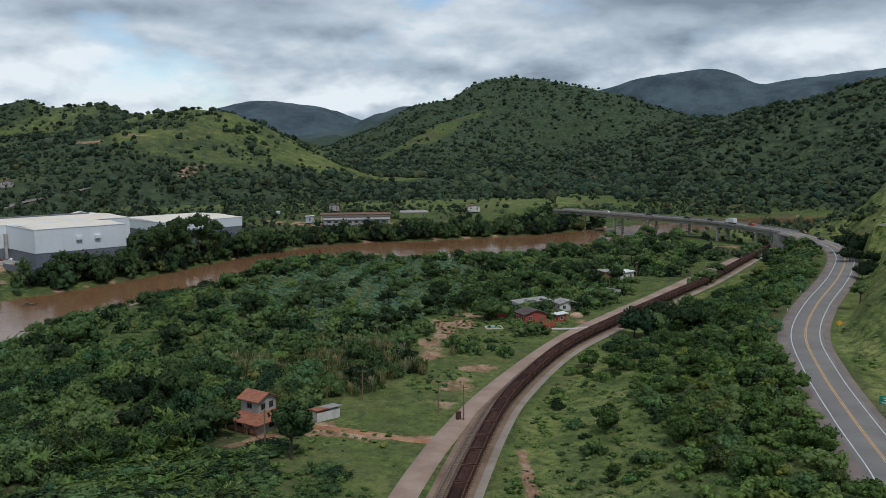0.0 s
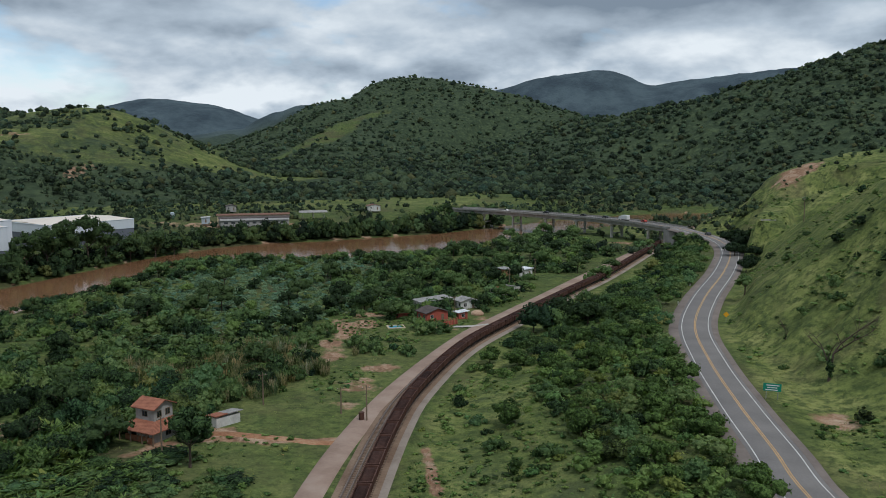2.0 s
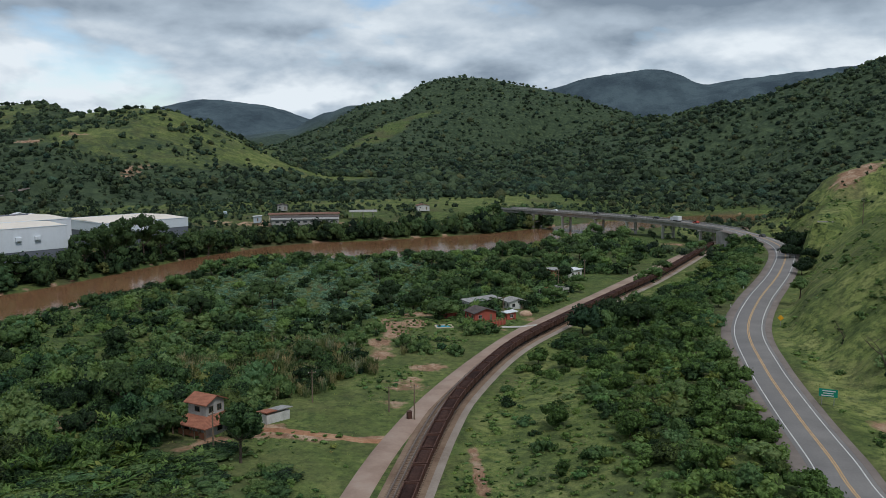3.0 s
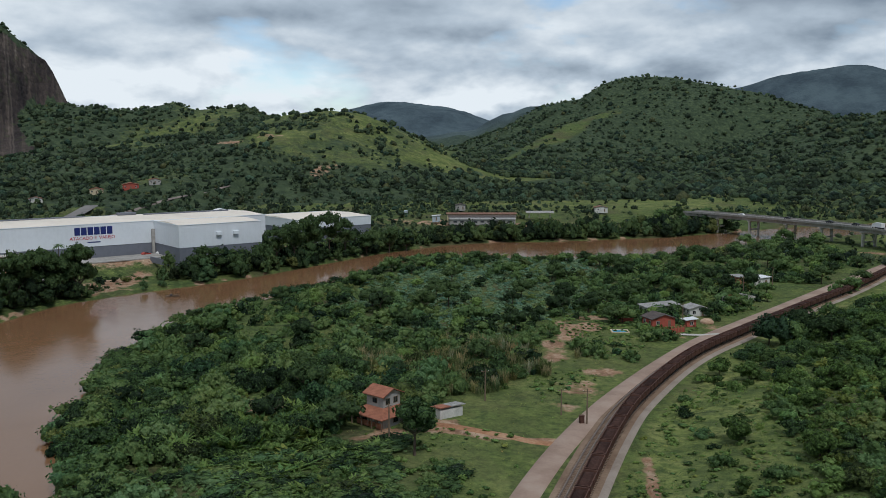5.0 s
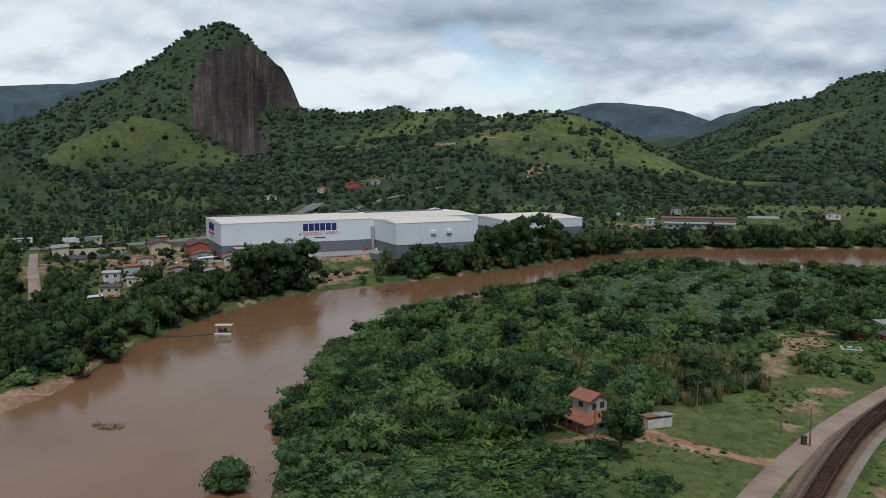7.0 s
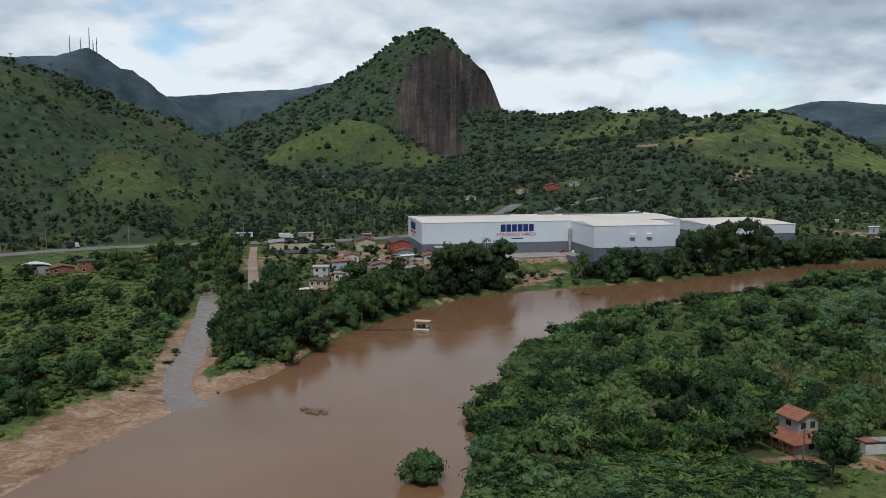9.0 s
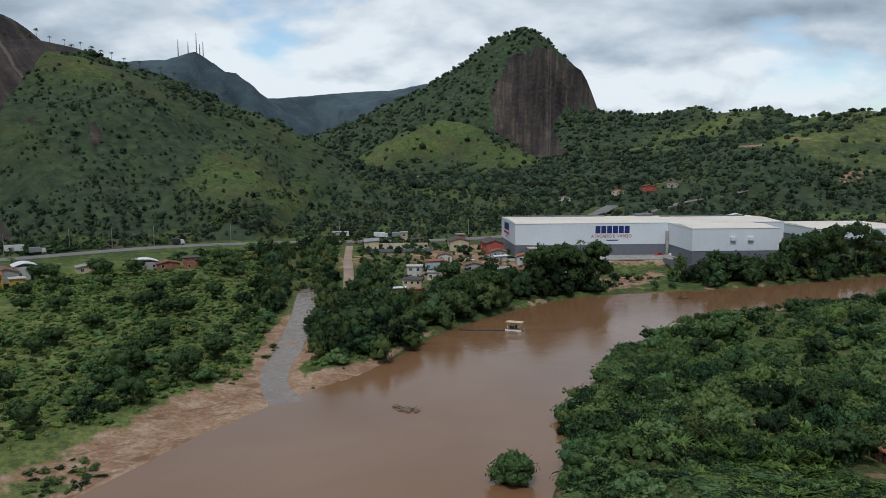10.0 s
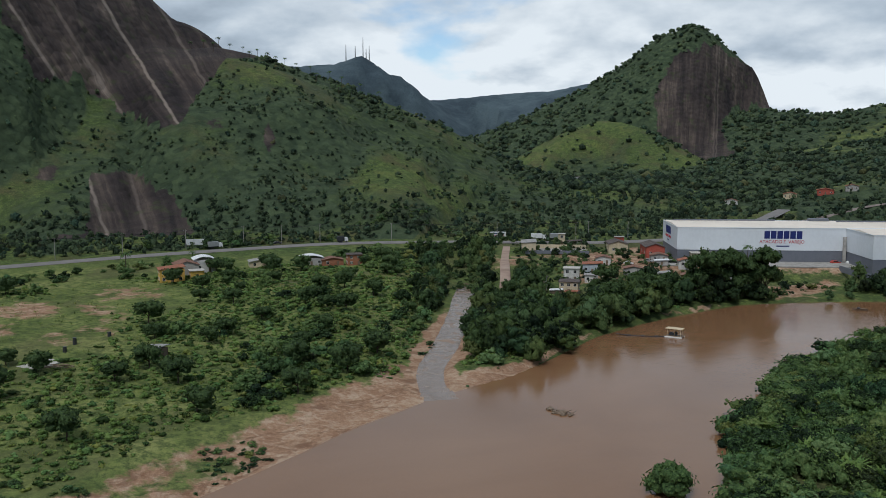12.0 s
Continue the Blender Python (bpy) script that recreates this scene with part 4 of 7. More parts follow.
def warehouse():
    turn = math.degrees(math.atan2(0.728, 0.686))
    gz, top = 5.0, 19.6
    h = top - gz
    ob = thing("warehouse", pose(-237, 317, gz, 0, 0, turn), "large white metal warehouse with grey plinth and cream roof", "warehouse")
    base = 4.7
    for name, u0, u1, v0, v1, hh in (("main", 0, 128, 0, 40, h), ("annex", 72, 111, -30, -0.2, h - 0.05), ("end", 152, 200, 14, 58, h - 5.1)):
        w, d, cx, cy = u1 - u0, v1 - v0, (u0 + u1) / 2, (v0 + v1) / 2
        part("plinth", box_mesh("p", w - 0.3, d - 0.3, base + 9, 0, (cx, cy, -9)), PANEL_GREY, ob, "dark grey lower wall band")
        part("wall", box_mesh("w", w, d, hh - base, 0.06, (cx, cy, base)), PANEL_WHITE, ob)
        rise = 0.7
        low = prism_mesh([(-d / 2 + 0.2, 0), (d / 2 - 0.2, 0), (0, rise)], w - 0.4)
        part("roof", low, ROOF_CREAM, ob, "cream coated metal roof", pose(cx, cy, hh + 0.02, 0, 0, 90))
        rim = join_bm(box_mesh("r", w + 0.3, 0.3, 0.3, 0.04, (cx, v0, hh - 0.15)), box_mesh("r", w + 0.3, 0.3, 0.3, 0.04, (cx, v1 - (0.4 if name == "annex" else 0), hh - 0.15)),
                      box_mesh("r", 0.3, d - 0.4, 0.3, 0.04, (u0, cy, hh - 0.15)), box_mesh("r", 0.3, d - 0.4, 0.3, 0.04, (u1, cy, hh - 0.15)))
        part("parapet", rim, PANEL_WHITE, ob)
    part("roof_gutter", box_mesh("g", 48, 0.8, 0.6, 0.05, (28, 36.5, h + 0.25)), PANEL_GREY, ob)
    part("roof_gutter", box_mesh("g", 44, 0.8, 0.6, 0.05, (100, 30, h + 0.45)), PANEL_GREY, ob)
    part("roof_vent", box_mesh("v", 9, 3, 1.2, 0.1, (72, 37, h + 0.3)), PANEL_GREY, ob, "grey roof ventilator")
    part("downpipe_casing", box_mesh("c", 1.3, 0.9, 11, 0.05, (71.2, -1.2, 0)), PLASTER_GREY, ob, "grey vertical casing in the inner corner")
    brand_shape(ob, pose(45.5, -0.08, 9.9), 16.5, 3.4)
    for word, u in (("ATACADO", 40.3), ("E", 46.2), ("VAREJO", 51.2)):
        text_mesh(word, 2.0, PAINT_CRIMSON, ob, pose(u, -0.06, 7.9, 90, 0, 0))
    part("script_bar", box_mesh("s", 5.5, 0.08, 0.5, 0.02, (45.5, -0.04, 6.4)), PAINT_BLUE, ob)
    brand_shape(ob, pose(-0.08, 24, 9.9, 0, 0, 90), 13, 3.4)
    for word, v in (("ATACADO", 28.0), ("E", 23.5), ("VAREJO", 19.6)):
        text_mesh(word, 1.55, PAINT_CRIMSON, ob, pose(-0.06, v, 8.0, 90, 0, -90))
    part("script_bar", box_mesh("s", 0.08, 4.5, 0.5, 0.02, (-0.04, 24, 6.5)), PAINT_BLUE, ob)
    for u in (90, 98):
        part("hood", box_mesh("h", 2.4, 1.2, 1.6, 0.1, (u, -30.5, 9.2)), PANEL_WHITE, ob)
    return ob


warehouse()
apron = thing("pavement", pose(-237, 317, 4.75, 0, 0, math.degrees(math.atan2(0.728, 0.686))), "grey concrete loading apron before the warehouse", "pavement")
part("slab", box_mesh("s", 84, 16, 0.5, 0.05, (32, -8.6, -0.4)), CONCRETE, apron)
part("slab", box_mesh("s", 8, 50, 0.5, 0.05, (-4.6, 16, -0.4)), CONCRETE_PALE, apron)


# ---- bridge ----
def bridge():
    ob = tagged(new("bridge"), "long concrete road bridge on tall piers", "bridge")
    line = BRIDGE
    ribbon("deck", line, -5.6, 5.6, 0.0, ASPHALT, 0.05, parent=ob)

    def beam(name, a, b, lo, hi, material):
        pa, pb = offset_line(line, a), offset_line(line, b)
        n = len(line)
        z = line[:, 2]
        v = np.concatenate([np.column_stack([pa, z + lo]), np.column_stack([pa, z + hi]), np.column_stack([pb, z + hi]), np.column_stack([pb, z + lo])])
        i = np.arange(n - 1)
        f = np.concatenate([np.stack([i + k * n, i + 1 + k * n, i + 1 + ((k + 1) % 4) * n, i + ((k + 1) % 4) * n], -1) for k in range(4)])
        mesh_object(name, v, f, material, ob)

    beam("slab", -5.9, 5.9, -0.45, -0.06, CONCRETE)
    beam("girder", -4.6, -3.6, -2.3, -0.45, CONCRETE)
    beam("girder", 3.6, 4.6, -2.3, -0.45, CONCRETE)
    beam("parapet", -5.9, -5.65, -0.06, 0.75, CONCRETE)
    beam("parapet", 5.65, 5.9, -0.06, 0.75, CONCRETE)
    beam("centre_line", -0.1, 0.1, 0.03, 0.05, LINE_YELLOW)
    beam("edge_line", -4.4, -4.25, 0.03, 0.05, LINE_WHITE)
    beam("edge_line", 4.25, 4.4, 0.03, 0.05, LINE_WHITE)
    n = len(line)
    for f in (0.13, 0.30, 0.47, 0.60, 0.74, 0.88):
        i = int(f * (n - 1))
        d = line[i + 1] - line[i - 1]
        a = math.degrees(math.atan2(d[1], d[0]))
        foot = -6.5
        pier = join_bm(box_mesh("c", 1.2, 1.3, line[i, 2] - 2.9 - foot, 0.1, (0, -4.0, foot)), box_mesh("c", 1.2, 1.3, line[i, 2] - 2.9 - foot, 0.1, (0, 4.0, foot)),
                       box_mesh("c", 1.6, 11, 0.65, 0.1, (0, 0, line[i, 2] - 2.95)), box_mesh("c", 0.8, 7, 0.8, 0.08, (0, 0, 2.0)))
        part("pier", pier, CONCRETE_PALE, ob, "", pose(line[i, 0], line[i, 1], 0, 0, 0, a))
    i = 1
    part("abutment", box_mesh("a", 9, 12, 10.5, 0.15, (0, 0, -1.5)), CONCRETE, ob, "", pose(line[i, 0] + 1, line[i, 1] - 3.5, 0, 0, 0, 108))
    return ob


bridge()


# ---- railway ----
def rails():
    for off in (0.0, -3.2):
        c = np.column_stack([offset_line(TRACK, off), TRACK[:, 2]])
        for g in (-0.5, 0.5):
            ribbon("rail", c, g - 0.045, g + 0.045, 0.30, RAIL, 0.10, parent=bed)
        # sleepers
        d = np.gradient(c[:, :2], axis=0)
        d /= np.linalg.norm(d, axis=1)[:, None]
        steps = np.arange(60, 380, 0.75)
        s = np.concatenate([[0], np.cumsum(np.hypot(*np.diff(c[:, :2], axis=0).T))])
        px, py = np.interp(steps, s, c[:, 0]), np.interp(steps, s, c[:, 1])
        dx, dy = np.interp(steps, s, d[:, 0]), np.interp(steps, s, d[:, 1])
        cor = []
        for z in (0.0, 0.10):
            for a, b in ((-0.12, -1.0), (0.12, -1.0), (0.12, 1.0), (-0.12, 1.0)):
                cor.append(np.column_stack([px + dx * a + dy * b, py + dy * a - dx * b, np.full(len(px), z)]))
        v = np.stack(cor, 1).reshape(-1, 3)
        q = np.array([[4, 5, 6, 7], [0, 1, 5, 4], [1, 2, 6, 5], [2, 3, 7, 6], [3, 0, 4, 7]])
        f = (np.arange(len(px))[:, None, None] * 8 + q).reshape(-1, 4)
        tagged(mesh_object("sleepers", v, f, SLEEPER, bed), kind="stuff")


rails()


def wagon_proto(m):
    ob = thing("ore_wagon", m, "rust-brown gondola wagon heaped with dark iron ore", "wagon", "train on the railway")
    L, W, H = 6.9, 2.25, 1.45
    bm = bmesh.new()
    ring = []
    for z, w, l in ((1.0, W - 0.2, L - 0.3), (1.25, W, L), (H + 0.95, W, L), (H + 1.05, W + 0.12, L + 0.1), (H + 1.05, W - 0.2, L - 0.25), (H + 0.5, W - 0.24, L - 0.3)):
        ring.append([bm.verts.new((x * l / 2, y * w / 2, z)) for x, y in ((-1, -1), (1, -1), (1, 1), (-1, 1))])
    for a, b in zip(ring, ring[1:]):
        for i in range(4):
            bm.faces.new((a[i], a[(i + 1) % 4], b[(i + 1) % 4], b[i]))
    bm.faces.new(ring[0][::-1])
    bm.faces.new(ring[-1])
    part("body", bm, RUST, ob)
    for s in (-1, 1):
        for i in range(6):
            x = -L / 2 + 0.35 + i * (L - 0.7) / 5
            part("rib", box_mesh("r", 0.12, 0.10, 1.15, 0, (x, s * (W / 2 + 0.05), 1.25)), RUST, ob)
    bm = bmesh.new()
    bmesh.ops.create_grid(bm, x_segments=10, y_segments=5, size=0.5)
    for v in bm.verts:
        e = (1 - (2 * v.co.x) ** 4) * (1 - (2 * v.co.y) ** 4)
        v.co = Vector((v.co.x * (L - 0.35), v.co.y * (W - 0.3), H + 0.72 + 0.42 * e + 0.1 * noise.noise(Vector((v.co.x * 7, v.co.y * 6, 3)))))
    part("load", bm, ORE, ob, "dark brown heaped iron ore")
    for x in (-2.3, 2.3):
        bog = part("bogie", join_bm(box_mesh("b", 2.2, 0.25, 0.35, 0.03, (x, -0.75, 0.55)), box_mesh("b", 2.2, 0.25, 0.35, 0.03, (x, 0.75, 0.55)), box_mesh("b", 0.4, 1.6, 0.35, 0.03, (x, 0, 0.65))), BLACK, ob)
        for dx in (-0.75, 0.75):
            part("wheelset", tube_mesh([(x + dx, -0.62, 0.72), (x + dx, -0.5, 0.72), (x + dx, 0.5, 0.72), (x + dx, 0.62, 0.72)], (0.42, 0.42, 0.42, 0.42), 10), RAIL, bog)
    part("coupler", box_mesh("c", 0.9, 0.25, 0.3, 0.03, (L / 2 + 0.2, 0, 0.9)), BLACK, ob)
    return ob


def train():
    s = np.concatenate([[0], np.cumsum(np.hypot(*np.diff(TRACK[:, :2], axis=0).T))])
    proto = None
    pitch = 7.45
    for i in range(56):
        at = 52 + i * pitch
        if at + 4 > s[-1] - 60:
            break
        a = [np.interp(at - 2.3, s, TRACK[:, k]) for k in range(2)]
        b = [np.interp(at + 2.3, s, TRACK[:, k]) for k in range(2)]
        m = pose((a[0] + b[0]) / 2, (a[1] + b[1]) / 2, 0.12, 0, 0, math.degrees(math.atan2(b[1] - a[1], b[0] - a[0])))
        if proto is None:
            proto = wagon_proto(m)
        else:
            copy_thing(proto, m)


train()


# ---- poles, signs ----
def pole_proto(m, tall=8.0, label="dark weathered wooden utility pole with a crossarm", group="utility poles"):
    ob = thing("utility_pole", m, label, "pole", group)
    part("shaft", tube_mesh([(0, 0, -0.5), (0, 0, tall * 0.5), (0, 0, tall)], (0.17, 0.14, 0.10), 8), WOOD if tall < 9.5 else CONCRETE, ob)
    part("crossarm", box_mesh("a", 1.7, 0.1, 0.12, 0.01, (0, 0.1, tall - 0.6)), WOOD, ob)
    for x in (-0.7, 0.0, 0.7):
        part("insulator", tube_mesh([(x, 0.1, tall - 0.48), (x, 0.1, tall - 0.30)], (0.05, 0.035), 6), PAINT_WHITE, ob)
    return ob


def poles():
    spots = [(4, 165, 0, 10), (-17, 177, 0, 20), (-32, 150, 0, 60), (-1, 171, 0, 20), (62, 318, 0, 40), (78, 345, 0, 40), (34, 262, 0, 30)]
    first = None
    for x, y, z, a in spots:
        tall = 5.2 if (x, y) == (-1, 171) else 7.2
        m = pose(x, y, z - 0.1, 0, 0, a)
        first = first or pole_proto(m, 7.2)
        if first.matrix_basis.translation[:2] != m.translation[:2]:
            c = copy_thing(first, m)
            if tall < 6:
                c.scale = (1, 1, 0.74)
    tall_one = None
    for x, y, a in ((-409, 190, 80), (-402, 208, 75), (-394, 226, 70), (-376, 259, 62), (-345, 306, 50), (-321, 351, 40), (-318, 338, 40), (-306, 366, 40),
                    (-410, 160, 84), (-412, 130, 90), (-412, 100, 90), (-411, 70, 92), (-268, 371, 40), (-262, 380, 40)):
        z = float(height(np.array([float(x)]), np.array([float(y)]))[0])
        m = pose(x, y, z, 0, 0, a)
        if tall_one is None:
            tall_one = pole_proto(m, 10.0, "tall concrete power pole along the highway", "highway poles")
        else:
            copy_thing(tall_one, m)
    x, y = 168.0, 299.0
    pole_proto(pose(x, y, float(height(np.array([x]), np.array([y]))[0]) - 0.2, 0, 0, 30), 9.0, "dark wooden pole on the grassy slope", "")


def height(x, y):
    return ground_height(x, y)[0]


poles()


def road_signs():
    z = 8.0
    ob = thing("road_sign", pose(77, 145, z - 0.3, 0, 0, -28), "green highway direction sign on two posts", "sign")
    for x in (-1.0, 1.0):
        part("post", box_mesh("p", 0.12, 0.12, 1.8, 0.01, (x, 0.1, 0)), STEEL, ob)
    board = part("board", box_mesh("b", 3.1, 0.07, 1.45, 0.02, (0, 0, 1.5)), PAINT_GREEN, ob)
    for i, w in enumerate((2.1, 1.7, 2.2)):
        part("text_bar", box_mesh("t", w, 0.03, 0.16, 0, (0.1 * i - 0.1, -0.045, 1.68 + i * 0.42)), PAINT_WHITE, board)
    ob = thing("road_sign", pose(98.5, 211, z - 0.3, 0, 0, -25), "yellow diamond warning sign on a post", "sign")
    part("post", box_mesh("p", 0.1, 0.1, 1.6, 0.01), STEEL, ob)
    part("board", box_mesh("b", 1.1, 0.05, 1.1, 0.02, (0, 0, -0.55)), PAINT_YELLOW, ob, "", pose(0, -0.08, 2.1, 0, 45, 0))
    for x, y, a in ((104, 232, -30), (120, 262, -32), (153, 318, -32)):
        p = thing("roadside_marker", pose(x - 8.5, y + 4, 7.9, 0, 0, a), "small white and black roadside marker post", "marker post", "marker posts")
        part("post", box_mesh("p", 0.18, 0.18, 0.9, 0.02), PAINT_WHITE, p)
        part("band", box_mesh("p", 0.2, 0.2, 0.25, 0.02, (0, 0, 0.9)), BLACK, p)
    ob = thing("billboard", pose(-351, 312, 5, 0, 0, 47), "long pale billboard beside the highway", "billboard")
    for x in (-3.4, 0, 3.4):
        part("post", box_mesh("p", 0.2, 0.2, 2.4, 0.02, (x, 0.2, -0.4)), WOOD, ob)
    b = part("board", box_mesh("b", 8.8, 0.12, 2.6, 0.03, (0, 0, 1.9)), PAINT_WHITE, ob)
    part("text_bar", box_mesh("t", 6.4, 0.04, 0.55, 0, (0.3, -0.07, 3.3)), PAINT_BLUE, b)
    part("text_bar", box_mesh("t", 5.2, 0.04, 0.35, 0, (0.6, -0.07, 2.4)), PAINT_CRIMSON, b)
    ob = thing("billboard", pose(-418, 168, 5.3, 0, 0, 72), "white advertising board above the highway verge", "billboard")
    for x in (-3.2, 3.2):
        part("post", box_mesh("p", 0.22, 0.22, 1.6, 0.02, (x, 0.2, -0.6)), WOOD, ob)
    part("board", box_mesh("b", 8.8, 0.14, 3.0, 0.03, (0, 0, 1.0)), PAINT_WHITE, ob)


road_signs()


# ---- vehicles ----
def car(x, y, z, a, paint, label, group=""):
    ob = thing("car", pose(x, y, z, 0, 0, a), label, "car", group)
    side = [(-2.1, 0.35), (2.1, 0.35), (2.15, 0.75), (1.1, 0.9), (0.6, 1.4), (-1.2, 1.45), (-1.9, 0.95), (-2.15, 0.85)]
    bm = prism_mesh(side, 1.7)
    bmesh.ops.bevel(bm, geom=list(bm.edges), offset=0.06, segments=1, affect="EDGES")
    part("body", bm, paint, ob)
    part("windscreen", prism_mesh([(0.66, 1.36), (1.12, 0.93), (1.16, 0.95), (0.70, 1.39)], 1.45), GLASS, ob)
    part("side_window", prism_mesh([(-1.45, 0.95), (0.85, 0.95), (0.5, 1.34), (-1.1, 1.38)], 1.74), GLASS, ob)
    for dx in (-1.3, 1.3):
        for dy in (-0.78, 0.78):
            part("wheel", tube_mesh([(dx, dy - 0.1, 0.32), (dx, dy + 0.1, 0.32)], (0.32, 0.32), 12), BLACK, ob)
    return ob


def truck(x, y, z, a, box_paint, cab_paint, length, label):
    ob = thing("truck", pose(x, y, z, 0, 0, a), label, "truck")
    part("cargo_box", box_mesh("b", length, 2.4, 2.3, 0.06, (-0.9, 0, 0.95)), box_paint, ob)
    cab = part("cab", prism_mesh([(length / 2 - 0.7, 0.6), (length / 2 + 1.1, 0.6), (length / 2 + 1.1, 1.6), (length / 2 + 0.8, 2.6), (length / 2 - 0.7, 2.6)], 2.2), cab_paint, ob)
    part("windscreen", prism_mesh([(length / 2 + 1.06, 1.65), (length / 2 + 1.14, 1.68), (length / 2 + 0.90, 2.4), (length / 2 + 0.82, 2.4)], 1.9), GLASS, cab)
    part("chassis", box_mesh("c", length + 1.6, 1.0, 0.3, 0.02, (0, 0, 0.6)), BLACK, ob)
    for dx in (-length / 2 + 0.2, -length / 2 + 1.3, length / 2 + 0.3):
        for dy in (-1.0, 1.0):
            part("wheel", tube_mesh([(dx, dy - 0.14, 0.46), (dx, dy + 0.14, 0.46)], (0.46, 0.46), 12), BLACK, ob)
    return ob


def on_line(line, f, off):
    i = int(f * (len(line) - 2))
    d = line[i + 1] - line[i]
    p = offset_line(line, off)[i]
    return p[0], p[1], line[i, 2] + 0.06, math.degrees(math.atan2(d[1], d[0]))


def traffic():
    x, y, z, a = on_line(BRIDGE, 0.27, -2.0)
    truck(x, y, z, a, PAINT_WHITE, PAINT_WHITE, 5.0, "white box truck driving over the bridge")
    for f, off, paint, label in ((0.20, 2.0, PAINT_RED, "dark red car on the bridge"), (0.38, 2.0, PAINT_DARK, "dark car on the bridge"), (0.47, 2.0, PAINT_DARK, "dark grey car on the bridge"),
                                 (0.63, 2.0, PAINT_DARK, "black car on the bridge"), (0.8, -2.0, PAINT_WHITE, "white car at the far end of the bridge")):
        x, y, z, a = on_line(BRIDGE, f, off)
        car(x, y, z, a, paint, label, "cars on the bridge")
    x, y, z, a = on_line(ROAD, 0.955, 1.8)
    car(x, y, z, a, PAINT_DARK, "dark car entering the bend by the bridge", "")
    truck(-403, 172, 5.75, 82, PAINT_SILVER, PAINT_WHITE, 5.0, "silver tank truck on the highway")
    truck(-385, 234, 6.05, 72, PAINT_DARK, PAINT_WHITE, 3.6, "small white truck with a dark bed on the highway")
    car(-399, 204, 5.95, 80, PAINT_DARK, "dark car on the highway", "")
    truck(-331, 323, 6.0, 50, PAINT_WHITE, PAINT_WHITE, 6.0, "white lorry parked at the roadside yard")
    truck(-325, 331, 6.0, 50, PAINT_SILVER, PAINT_WHITE, 6.0, "silver lorry parked at the roadside yard")
    for x, y, a, p, l in ((-189, 364, 60, PAINT_RED, "red car parked by the warehouse"), (-184, 368, 60, PAINT_WHITE, "white car parked by the warehouse"), (-243, 305, 20, PAINT_SILVER, "silver car parked in the yard"),
                          (-240, 309, 20, PAINT_DARK, "dark car parked in the yard"), (-250, 300, 20, PAINT_WHITE, "white car parked in the yard")):
        car(x, y, float(height(np.array([float(x)]), np.array([float(y)]))[0]) + 0.02, a, p, l, "parked cars")


traffic()


